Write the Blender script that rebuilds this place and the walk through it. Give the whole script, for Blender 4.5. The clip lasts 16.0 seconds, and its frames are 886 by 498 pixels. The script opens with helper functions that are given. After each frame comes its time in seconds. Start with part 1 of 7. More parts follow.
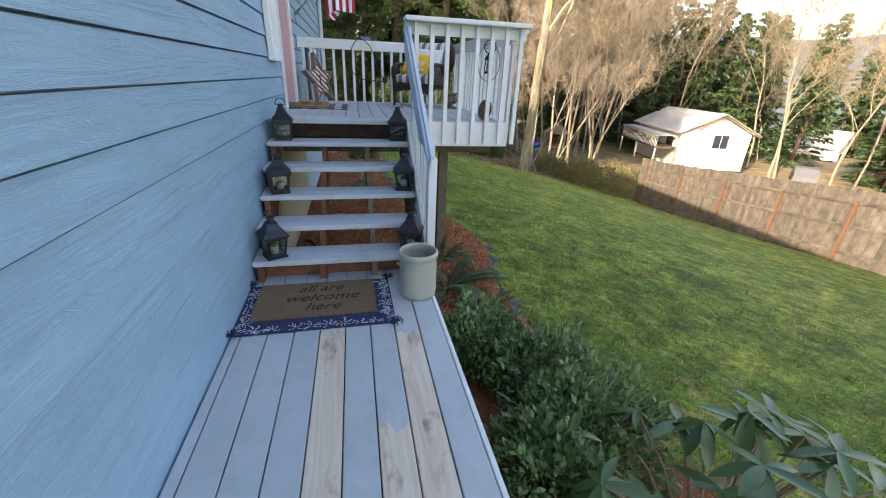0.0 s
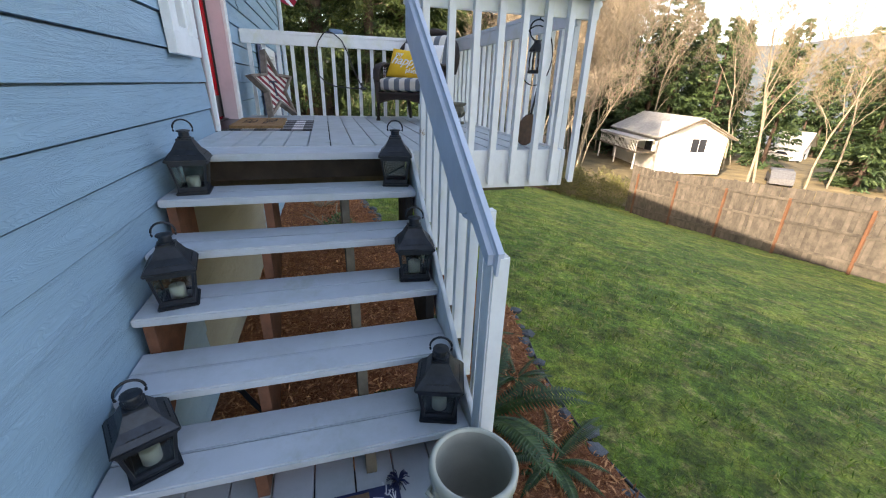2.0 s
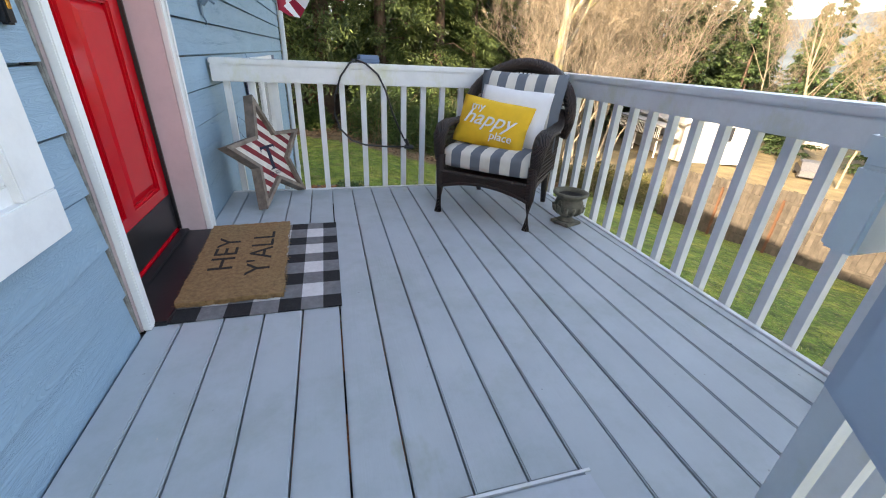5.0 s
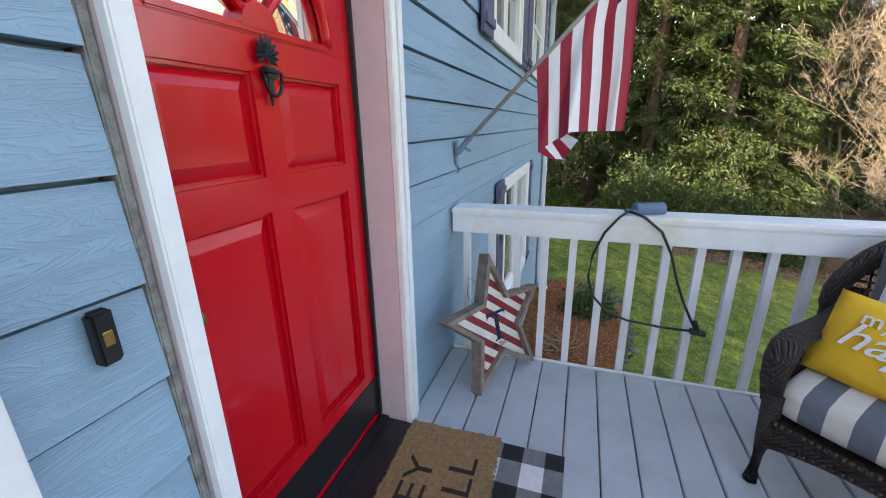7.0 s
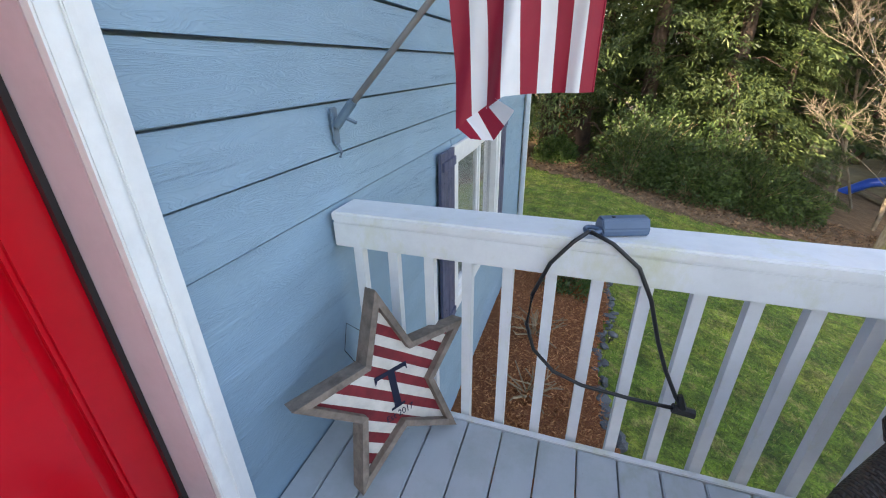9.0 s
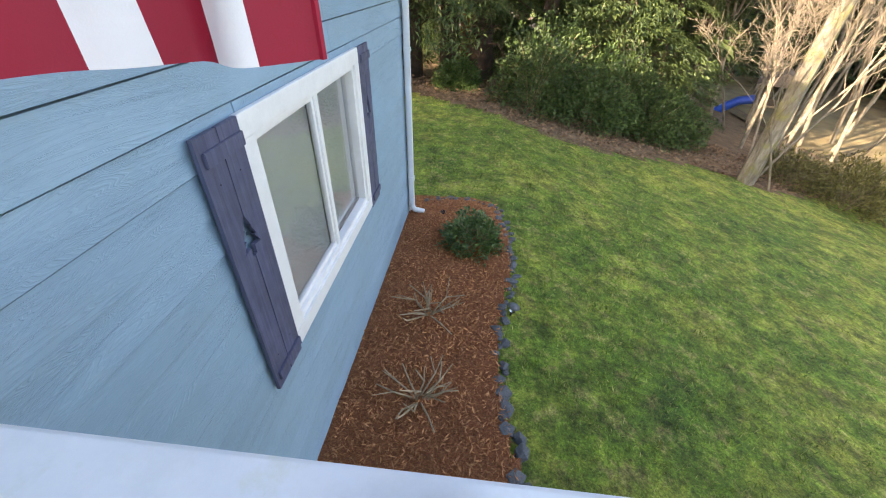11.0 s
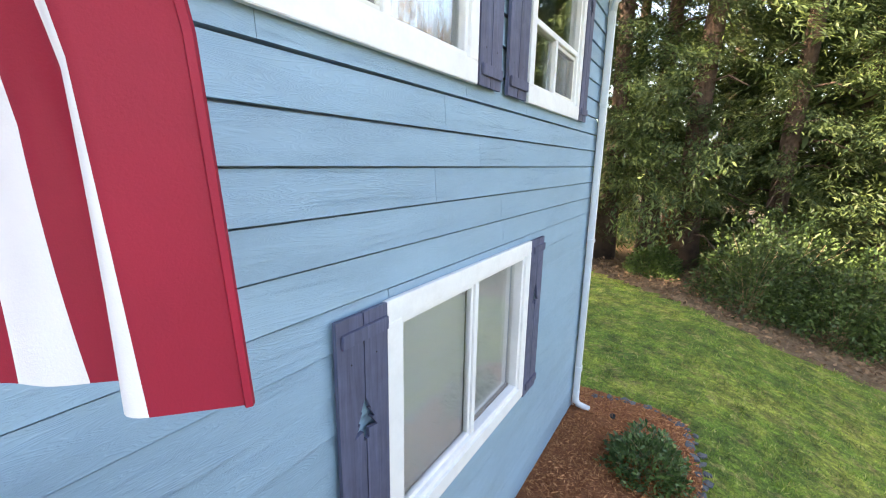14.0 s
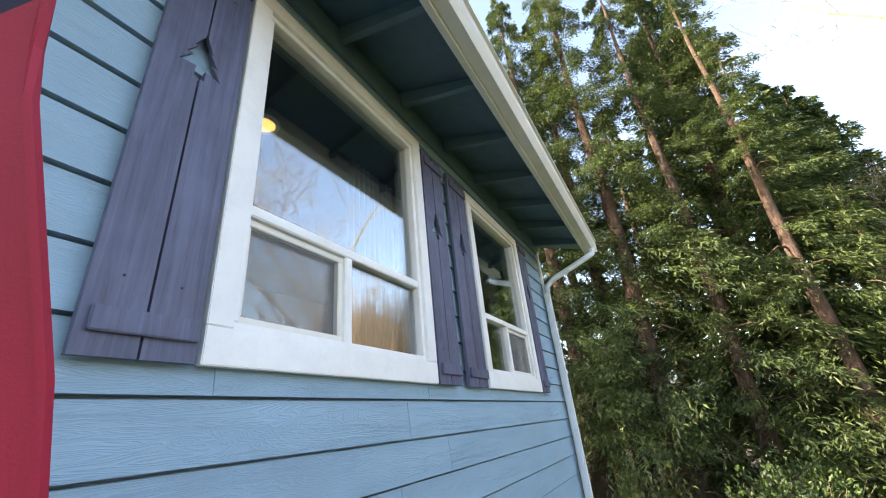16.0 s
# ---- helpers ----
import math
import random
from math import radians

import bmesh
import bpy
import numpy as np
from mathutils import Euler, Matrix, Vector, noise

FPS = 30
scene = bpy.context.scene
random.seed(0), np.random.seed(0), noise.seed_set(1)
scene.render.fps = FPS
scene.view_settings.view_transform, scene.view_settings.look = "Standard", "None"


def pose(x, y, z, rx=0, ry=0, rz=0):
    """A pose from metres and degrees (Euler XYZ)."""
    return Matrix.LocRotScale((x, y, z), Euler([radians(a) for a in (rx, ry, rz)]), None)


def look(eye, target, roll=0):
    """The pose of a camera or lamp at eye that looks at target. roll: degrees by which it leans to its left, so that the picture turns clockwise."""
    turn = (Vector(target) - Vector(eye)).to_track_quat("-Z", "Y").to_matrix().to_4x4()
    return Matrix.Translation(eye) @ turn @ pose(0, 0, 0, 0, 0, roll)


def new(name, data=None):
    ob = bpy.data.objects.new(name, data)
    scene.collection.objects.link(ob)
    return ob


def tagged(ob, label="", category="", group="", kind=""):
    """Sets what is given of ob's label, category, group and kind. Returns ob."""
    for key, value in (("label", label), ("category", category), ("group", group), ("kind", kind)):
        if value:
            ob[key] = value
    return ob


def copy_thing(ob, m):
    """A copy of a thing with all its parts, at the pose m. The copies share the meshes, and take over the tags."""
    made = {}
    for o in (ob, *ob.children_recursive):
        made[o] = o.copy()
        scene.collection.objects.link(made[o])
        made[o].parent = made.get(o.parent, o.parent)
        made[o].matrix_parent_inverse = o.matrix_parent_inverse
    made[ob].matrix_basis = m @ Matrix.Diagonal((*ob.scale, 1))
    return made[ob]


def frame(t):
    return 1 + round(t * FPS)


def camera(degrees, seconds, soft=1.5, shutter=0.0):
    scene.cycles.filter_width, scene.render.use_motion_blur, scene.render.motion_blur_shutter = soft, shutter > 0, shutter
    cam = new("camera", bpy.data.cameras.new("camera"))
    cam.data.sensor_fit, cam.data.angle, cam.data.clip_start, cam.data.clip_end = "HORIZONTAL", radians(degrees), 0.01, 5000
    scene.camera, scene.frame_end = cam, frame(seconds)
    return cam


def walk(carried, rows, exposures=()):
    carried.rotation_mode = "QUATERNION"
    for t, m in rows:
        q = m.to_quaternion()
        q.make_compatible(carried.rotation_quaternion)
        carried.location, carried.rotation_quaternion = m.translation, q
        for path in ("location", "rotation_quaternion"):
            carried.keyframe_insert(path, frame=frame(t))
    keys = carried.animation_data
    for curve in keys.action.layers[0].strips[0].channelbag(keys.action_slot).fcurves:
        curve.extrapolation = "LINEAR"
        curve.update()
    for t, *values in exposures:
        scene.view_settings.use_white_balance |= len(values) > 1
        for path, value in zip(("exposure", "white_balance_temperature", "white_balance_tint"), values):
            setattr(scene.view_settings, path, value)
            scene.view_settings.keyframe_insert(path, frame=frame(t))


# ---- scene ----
cam = camera(96.4, 16.0, 1.1)
PATH = [
    (0, (0.776, -0.229, 1.456), (1.184, 1.559, 0.658), 2.5),
    (0.5, (0.815, 0.203, 1.446), (1.192, 2.012, 0.681), 1.8),
    (1, (0.782, 0.648, 1.473), (1.125, 2.478, 0.742), 1.3),
    (1.5, (0.808, 1.057, 1.448), (1.186, 2.883, 0.725), 1.7),
    (2, (0.812, 1.459, 1.413), (1.332, 3.233, 0.649), 1.8),
    (2.5, (0.794, 1.847, 1.423), (1.503, 3.557, 0.666), 1.4),
    (3, (0.763, 2.313, 1.444), (1.431, 4.031, 0.667), 1.1),
    (3.5, (0.712, 2.762, 1.453), (1.292, 4.513, 0.679), 1.0),
    (3.7, (0.694, 2.897, 1.52), (1.271, 4.649, 0.746), 1.3),
    (5.8, (0.706, 3.999, 2.073), (1.087, 5.73, 1.145), 3.9),
    (6, (0.68, 4.118, 2.057), (0.961, 5.882, 1.156), 2.5),
    (6.5, (0.654, 4.314, 2.206), (0.503, 6.149, 1.425), -0.9),
    (7, (0.669, 4.512, 2.338), (0.039, 6.314, 1.741), -1.1),
    (7.5, (0.658, 4.658, 2.446), (-0.305, 6.358, 2.021), 0.2),
    (8, (0.647, 4.848, 2.492), (-0.436, 6.487, 2.119), -0.0),
    (8.5, (0.707, 5.101, 2.408), (-0.22, 6.736, 1.724), -0.9),
    (9, (0.839, 5.398, 2.385), (0.253, 7.114, 1.54), -0.9),
    (9.5, (0.893, 5.728, 2.392), (0.627, 7.477, 1.458), -0.8),
    (9.7, (0.903, 5.841, 2.41), (0.731, 7.592, 1.459), -0.4),
    (11.8, (1.114, 6.774, 2.328), (0.904, 8.328, 1.087), 3.2),
    (12, (1.126, 6.807, 2.32), (0.799, 8.341, 1.08), 3.3),
    (12.5, (1.111, 6.828, 2.311), (0.478, 8.318, 1.138), 4.3),
    (13, (1.105, 6.827, 2.308), (0.314, 8.289, 1.196), 4.3),
    (13.5, (1.107, 6.823, 2.329), (0.215, 8.296, 1.313), 2.8),
    (14, (1.125, 6.793, 2.471), (0.059, 8.431, 2.044), 0.9),
    (14.5, (1.129, 6.853, 2.609), (0.106, 8.536, 2.957), -2.5),
    (15, (1.132, 6.816, 2.639), (0.17, 8.445, 3.288), -3.7),
    (15.5, (1.145, 6.803, 2.659), (0.259, 8.406, 3.463), -5.2),
    (16, (1.156, 6.8, 2.666), (0.325, 8.425, 3.484), -5.8),
]
EXPOSURE = [(t, stops, kelvin, 17) for t, stops, kelvin in (
    (0.0, 2.3, 7800), (2.0, 2.4, 7900), (3.0, 2.45, 8200), (3.6, 2.75, 8500), (6.0, 2.5, 8300), (7.0, 2.5, 8000), (8.0, 2.4, 8000),
    (9.0, 2.6, 8000), (9.6, 2.55, 8000), (12.4, 3.1, 8300), (13.5, 3.1, 8300), (14.2, 3.0, 8000), (14.6, 2.6, 7700), (16.0, 2.58, 7500))]
walk(cam, [(t, look(eye, target, roll)) for t, eye, target, roll in PATH], EXPOSURE)

# ---- world, sun, exposure ----
SUN_DIR = Vector((-0.76, -0.52, 0.42)).normalized()
world = bpy.data.worlds.new("world")
scene.world = world
world.use_nodes = True
wn = world.node_tree.nodes
sky = wn.new("ShaderNodeTexSky")
sky.sky_type = "NISHITA"
sky.sun_disc = False
sky.sun_elevation = math.asin(SUN_DIR.z)
sky.sun_rotation = math.atan2(SUN_DIR.x, SUN_DIR.y)
sky.dust_density = 2.0
sky.air_density = 1.0
wn["Background"].inputs["Strength"].default_value = 0.15
world.node_tree.links.new(sky.outputs[0], wn["Background"].inputs["Color"])
sun = new("sun", bpy.data.lights.new("sun", "SUN"))
sun.data.energy = 4.0
sun.data.angle = radians(0.6)
sun.data.color = (1.0, 0.89, 0.74)
sun.matrix_world = look((0, 0, 0), -SUN_DIR)


# ---- materials ----
class Mat:
    """A node material with a few shorthands."""

    def __init__(self, name, color=(0.5, 0.5, 0.5), rough=0.6, metal=0.0, spec=0.5):
        self.m = bpy.data.materials.new(name)
        self.m.use_nodes = True
        self.t = self.m.node_tree
        self.b = self.t.nodes["Principled BSDF"]
        self.b.inputs["Base Color"].default_value = (*color, 1)
        self.b.inputs["Roughness"].default_value = rough
        self.b.inputs["Metallic"].default_value = metal
        self.b.inputs["Specular IOR Level"].default_value = spec
        self.color = color

    def node(self, kind, **inputs):
        n = self.t.nodes.new(kind)
        for k, v in inputs.items():
            n.inputs[k].default_value = v
        return n

    def link(self, a, b):
        self.t.links.new(a, b)

    def coords(self, scale=(1, 1, 1), shuffle=False):
        tc = self.node("ShaderNodeTexCoord")
        mp = self.node("ShaderNodeMapping")
        mp.inputs["Scale"].default_value = scale
        self.link(tc.outputs["Object"], mp.inputs["Vector"])
        if shuffle:
            info = self.node("ShaderNodeObjectInfo")
            mul = self.node("ShaderNodeMath")
            mul.operation = "MULTIPLY"
            mul.inputs[1].default_value = 37.0
            self.link(info.outputs["Random"], mul.inputs[0])
            self.link(mul.outputs[0], mp.inputs["Location"])
        return mp.outputs["Vector"]

    def noise(self, scale, detail=4.0, rough=0.6, vec=None, distort=0.0):
        n = self.node("ShaderNodeTexNoise", Scale=scale, Detail=detail, Roughness=rough, Distortion=distort)
        self.link(vec or self.coords(), n.inputs["Vector"])
        return n.outputs["Fac"]

    def ramp(self, fac, stops):
        r = self.node("ShaderNodeValToRGB")
        e = r.color_ramp.elements
        while len(e) < len(stops):
            e.new(0.5)
        for el, (p, c) in zip(e, stops):
            el.position = p
            el.color = (*c, 1) if isinstance(c, tuple) else (c, c, c, 1)
        self.link(fac, r.inputs["Fac"])
        return r.outputs["Color"]

    def mix(self, fac, a, b, mode="MIX"):
        n = self.node("ShaderNodeMix")
        n.data_type, n.blend_type = "RGBA", mode
        for sock, v in ((0, fac), (6, a), (7, b)):
            if isinstance(v, (int, float)):
                n.inputs[sock].default_value = v
            elif isinstance(v, tuple):
                n.inputs[sock].default_value = (*v, 1)
            else:
                self.link(v, n.inputs[sock])
        return n.outputs[2]

    def base(self, sock):
        self.link(sock, self.b.inputs["Base Color"])
        return self

    def roughness(self, sock):
        self.link(sock, self.b.inputs["Roughness"])
        return self

    def bump(self, sock, strength=0.3, distance=0.003):
        n = self.node("ShaderNodeBump", Strength=strength, Distance=distance)
        self.link(sock, n.inputs["Height"])
        self.link(n.outputs[0], self.b.inputs["Normal"])
        return self

    def vary(self, amount=0.12, scale=6.0, shuffle=True):
        """Two scales of tone and a slight difference from piece to piece."""
        info = self.node("ShaderNodeObjectInfo")
        c = self.color
        lo = tuple(v * (1 - amount) for v in c)
        hi = tuple(min(1, v * (1 + amount)) for v in c)
        big = self.ramp(self.noise(scale, 5, 0.65, self.coords(shuffle=shuffle)), [(0.3, lo), (0.7, hi)])
        piece = self.ramp(info.outputs["Random"], [(0.0, 1 - amount * 0.6), (1.0, 1.0)])
        return self.mix(1.0, big, piece, "MULTIPLY")


def siding_mat(name, color):
    m = Mat(name, color, 0.55)
    grain = m.noise(1.0, 3, 0.5, m.coords((9, 1.3, 13), True), 0.6)
    wave = m.node("ShaderNodeMath")
    wave.operation = "MULTIPLY"
    wave.inputs[1].default_value = 250.0
    m.link(grain, wave.inputs[0])
    sine = m.node("ShaderNodeMath")
    sine.operation = "SINE"
    m.link(wave.outputs[0], sine.inputs[0])
    ridge = m.ramp(sine.outputs[0], [(0.0, 0.0), (0.75, 1.0)])
    where = m.ramp(m.noise(1.0, 5, 0.7, m.coords((14, 1.6, 9), True)), [(0.36, 0.25), (0.62, 1.0)])
    lines = m.mix(1.0, ridge, where, "MULTIPLY")
    fine = m.noise(1.0, 4, 0.7, m.coords((120, 14, 200), True))
    both = m.mix(0.25, lines, fine)
    m.bump(both, 0.6, 0.003)
    col = m.vary(0.07, 0.8)
    dirt = m.ramp(m.noise(2.3, 6, 0.7, m.coords((3, 0.6, 2))), [(0.35, 0.91), (0.6, 1.0)])
    col = m.mix(1.0, col, dirt, "MULTIPLY")
    m.base(m.mix(0.05, col, m.mix(1.0, col, lines, "MULTIPLY")))
    m.roughness(m.ramp(fine, [(0.3, 0.42), (0.7, 0.62)]))
    return m.m


def paint_mat(name, color, rough=0.5, chips=0.0, grain=(30, 3, 30), under=(0.45, 0.36, 0.27), vary=0.07, bump=0.25, algae=False):
    m = Mat(name, color, rough)
    g = m.noise(1.0, 5, 0.65, m.coords(grain, True), 0.6)
    m.bump(g, bump, 0.002)
    col = m.vary(vary, 2.5)
    dirt = m.ramp(m.noise(7.0, 6, 0.75), [(0.3, 0.91), (0.55, 1.0)])
    col = m.mix(1.0, col, dirt, "MULTIPLY")
    if bump > 0.5:
        col = m.mix(0.55, col, m.mix(1.0, col, m.ramp(g, [(0.32, 0.45), (0.5, 1.0), (0.66, 1.5)]), "MULTIPLY"))
    if chips:
        mask = m.ramp(m.noise(5.0, 8, 0.72, m.coords((1, 0.45, 1), True)), [(0.68 - chips, 0.0), (0.70 - chips, 1.0)])
        wood = m.ramp(m.noise(1.0, 5, 0.6, m.coords((60, 4, 60))), [(0.35, tuple(v * 0.7 for v in under)), (0.65, under)])
        col = m.mix(mask, col, wood)
    if algae:
        green = m.ramp(m.noise(2.6, 7, 0.75, m.coords((1, 1, 0.6))), [(0.54, 0.0), (0.72, 0.5)])
        col = m.mix(green, col, (0.52, 0.52, 0.22))
    m.base(col)
    m.roughness(m.ramp(m.noise(12.0, 5), [(0.3, rough - 0.1), (0.7, rough + 0.12)]))
    return m.m


def deck_mat(name, color, bare_to=None):
    """Worn blue-grey deck paint; bare_to: the y up to which a board is scraped to the wood."""
    m = Mat(name, color, 0.5)
    g = m.noise(1.0, 5, 0.65, m.coords((55, 2.5, 55), True), 0.8)
    m.bump(g, 0.3, 0.002)
    col = m.vary(0.07, 3.0)
    stain = m.ramp(m.noise(3.2, 7, 0.72), [(0.30, (0.80, 0.82, 0.76)), (0.52, (1, 1, 1))])
    col = m.mix(0.8, col, stain, "MULTIPLY")
    moss = m.ramp(m.noise(2.1, 6, 0.7, m.coords((1, 0.6, 1))), [(0.62, 0.0), (0.72, 0.45)])
    col = m.mix(moss, col, (0.25, 0.27, 0.15))
    specks = m.ramp(m.noise(38.0, 3, 0.6), [(0.73, 0.0), (0.76, 0.5)])
    col = m.mix(specks, col, (0.07, 0.06, 0.05))
    wood = m.ramp(m.noise(1.0, 6, 0.65, m.coords((16, 1.1, 16), True), 2.0),
                  [(0.25, (0.46, 0.33, 0.23)), (0.42, (0.62, 0.49, 0.38)), (0.60, (0.70, 0.60, 0.50)), (0.8, (0.58, 0.45, 0.34))])
    knots = m.ramp(m.noise(6.0, 4, 0.6, m.coords((2, 0.8, 1), True)), [(0.56, 0.0), (0.70, 0.75)])
    wood = m.mix(knots, wood, (0.17, 0.10, 0.06))
    if bare_to is not None:
        sep = m.node("ShaderNodeSeparateXYZ")
        tc = m.node("ShaderNodeTexCoord")
        m.link(tc.outputs["Object"], sep.inputs[0])
        wob = m.node("ShaderNodeMath")
        wob.operation = "MULTIPLY_ADD"
        wob.inputs[1].default_value = 0.55
        m.link(m.noise(6.5, 4, 0.6, m.coords((1.6, 0.7, 1))), wob.inputs[0])
        m.link(sep.outputs["Y"], wob.inputs[2])
        less = m.node("ShaderNodeMath")
        less.operation = "LESS_THAN"
        less.inputs[1].default_value = bare_to + 0.27
        m.link(wob.outputs[0], less.inputs[0])
        col = m.mix(less.outputs[0], col, wood)
    else:
        mask = m.ramp(m.noise(4.0, 8, 0.7, m.coords((1.2, 0.5, 1), True)), [(0.735, 0.0), (0.745, 1.0)])
        col = m.mix(mask, col, wood)
    m.base(col)
    m.roughness(m.ramp(m.noise(9.0, 5), [(0.3, 0.36), (0.7, 0.6)]))
    return m.m


def plain(name, color, rough=0.6, metal=0.0, vary=0.12, scale=8.0, bump=0.2, dist=0.002, bscale=60.0, spec=0.5):
    m = Mat(name, color, rough, metal, spec)
    m.base(m.vary(vary, scale))
    m.bump(m.noise(bscale, 5, 0.65), bump, dist)
    return m.m


def leaf_mat(name, a, b, rough=0.45, trans=0.25, spec=0.5):
    m = Mat(name, a, rough, 0.0, spec)
    geo = m.node("ShaderNodeNewGeometry")
    info = m.node("ShaderNodeObjectInfo")
    col = m.ramp(geo.outputs["Random Per Island"], [(0.0, a), (1.0, b)])
    patch = m.ramp(m.noise(0.9, 4, 0.6), [(0.3, 0.72), (0.7, 1.15)])
    col = m.mix(1.0, col, patch, "MULTIPLY")
    m.base(m.mix(1.0, col, m.ramp(info.outputs["Random"], [(0, 0.75), (1, 1.1)]), "MULTIPLY"))
    if trans:
        tr = m.node("ShaderNodeBsdfTranslucent")
        m.link(col, tr.inputs["Color"])
        mx = m.node("ShaderNodeMixShader", Fac=trans)
        m.link(m.b.outputs[0], mx.inputs[1])
        m.link(tr.outputs[0], mx.inputs[2])
        m.link(mx.outputs[0], m.t.nodes["Material Output"].inputs[0])
    return m.m


def glass_mat(name, tint=(0.9, 0.95, 0.95), ior=1.5):
    m = Mat(name, tint, 0.0)
    m.b.inputs["Transmission Weight"].default_value = 1.0
    m.b.inputs["IOR"].default_value = ior
    m.b.inputs["Roughness"].default_value = 0.01
    return m.m


BLUE = siding_mat("siding_blue", (0.26, 0.41, 0.53))
BEIGE = siding_mat("siding_beige", (0.33, 0.32, 0.25))
WHITE = paint_mat("white_paint", (0.80, 0.81, 0.82), 0.42, 0.0, vary=0.04)
RAILW = paint_mat("rail_white", (0.75, 0.77, 0.79), 0.45, -0.03, vary=0.06, algae=True)
DECK = deck_mat("deck_paint", (0.44, 0.485, 0.515))
TREAD = deck_mat("tread_paint", (0.48, 0.52, 0.575))
SKIRT = paint_mat("rail_blue_grey", (0.50, 0.56, 0.66), 0.45, -0.04)
RED = paint_mat("door_red", (0.60, 0.005, 0.015), 0.15, 0.0, vary=0.05, grain=(20, 20, 2.5), bump=0.18)
BRONZE = plain("hook_bronze", (0.42, 0.36, 0.24), 0.4, 0.5, 0.1)
PINK = paint_mat("jamb_mauve", (0.62, 0.50, 0.53), 0.5, 0.0, vary=0.04)
KICK = plain("kick_plate_black", (0.018, 0.018, 0.02), 0.35, 0.0, 0.3, 5)
SHUT = paint_mat("shutter_purple", (0.088, 0.098, 0.168), 0.5, 0.0, grain=(45, 45, 2.0), vary=0.16, bump=0.8)
CAULK = plain("old_caulk", (0.30, 0.29, 0.27), 0.8, 0.0, 0.45, 30, 1.0, 0.006, 90)
BRASS = plain("brass", (0.75, 0.52, 0.20), 0.25, 1.0, 0.1)
IRON = plain("black_iron", (0.02, 0.021, 0.024), 0.5, 0.4, 0.35, 30, 0.4)
LANT = plain("lantern_blue_black", (0.022, 0.027, 0.037), 0.42, 0.35, 0.4, 25, 0.5)
RUST = plain("rusty_brown", (0.10, 0.055, 0.035), 0.7, 0.1, 0.4, 30, 0.5)
WAX = plain("candle_wax", (0.72, 0.68, 0.58), 0.5, 0.0, 0.06)
CROCK = plain("crock_glaze", (0.42, 0.42, 0.36), 0.28, 0.0, 0.10, 4, 0.15, 0.002, 30)
CROCKIN = plain("crock_inside", (0.30, 0.29, 0.25), 0.5, 0.0, 0.15, 5)
COIR = plain("coir", (0.40, 0.24, 0.11), 0.95, 0.0, 0.3, 60, 1.0, 0.01, 220)
COIRB = plain("coir_brown", (0.25, 0.155, 0.09), 0.95, 0.0, 0.3, 60, 1.0, 0.01, 220)
CINK = plain("mat_print", (0.035, 0.025, 0.018), 0.95, 0.0, 0.35, 80, 1.0, 0.008, 220)
CINKB = plain("mat_print_brown", (0.045, 0.022, 0.014), 0.95, 0.0, 0.35, 80, 1.0, 0.008, 220)
NAVY = plain("navy_cloth", (0.018, 0.026, 0.085), 0.85, 0.0, 0.25, 20, 0.5, 0.002, 300)
NAVYD = plain("flag_navy", (0.008, 0.011, 0.035), 0.75, 0.0, 0.15, 8, 0.4, 0.001, 400)
PALE = plain("pale_thread", (0.62, 0.64, 0.68), 0.9, 0.0, 0.12, 30, 0.4)
BLK = plain("black_wool", (0.016, 0.016, 0.018), 0.95, 0.0, 0.3, 40, 0.8, 0.003, 400)
GREYW = plain("grey_wool", (0.20, 0.20, 0.205), 0.95, 0.0, 0.2, 40, 0.8, 0.003, 400)
WHITEW = plain("white_wool", (0.72, 0.71, 0.70), 0.95, 0.0, 0.1, 40, 0.8, 0.003, 400)
FRED = plain("flag_red", (0.32, 0.004, 0.028), 0.65, 0.0, 0.12, 5, 0.4, 0.001, 400)
FWHITE = plain("flag_white", (0.78, 0.77, 0.80), 0.7, 0.0, 0.06, 5, 0.4, 0.001, 400)
STARR = plain("star_red", (0.24, 0.02, 0.028), 0.7, 0.0, 0.3, 15, 0.4)
STARW = plain("star_cream", (0.70, 0.65, 0.58), 0.7, 0.0, 0.14, 15, 0.4)
BARN = plain("weathered_wood", (0.24, 0.19, 0.155), 0.85, 0.0, 0.4, 18, 0.7, 0.003, 70)
STRING_R = plain("stringer_redwood", (0.19, 0.075, 0.04), 0.8, 0.0, 0.35, 9, 0.6, 0.003, 60)
STRING_D = plain("stringer_dark", (0.055, 0.04, 0.032), 0.85, 0.0, 0.4, 9, 0.6, 0.003, 60)
POSTW = plain("treated_post", (0.14, 0.115, 0.085), 0.85, 0.0, 0.35, 9, 0.6, 0.003, 60)
STRIPE_G = plain("cushion_grey", (0.135, 0.155, 0.18), 0.9, 0.0, 0.1, 12, 0.4, 0.001, 300)
STRIPE_C = plain("cushion_cream", (0.66, 0.63, 0.56), 0.9, 0.0, 0.07, 12, 0.4, 0.001, 300)
YELLOW = plain("pillow_yellow", (0.86, 0.50, 0.03), 0.85, 0.0, 0.08, 8, 0.5, 0.002, 200)
WHITEC = plain("pillow_white", (0.78, 0.78, 0.78), 0.9, 0.0, 0.05, 8, 0.4, 0.002, 200)
STONEW = plain("cast_stone", (0.19, 0.175, 0.13), 0.85, 0.0, 0.4, 14, 0.8, 0.004, 60)
SOIL = plain("dark_soil", (0.03, 0.022, 0.015), 0.95, 0.0, 0.4, 30, 1.0, 0.01, 40)
SLATE = plain("border_stone", (0.105, 0.112, 0.125), 0.75, 0.0, 0.4, 10, 0.7, 0.006, 30)
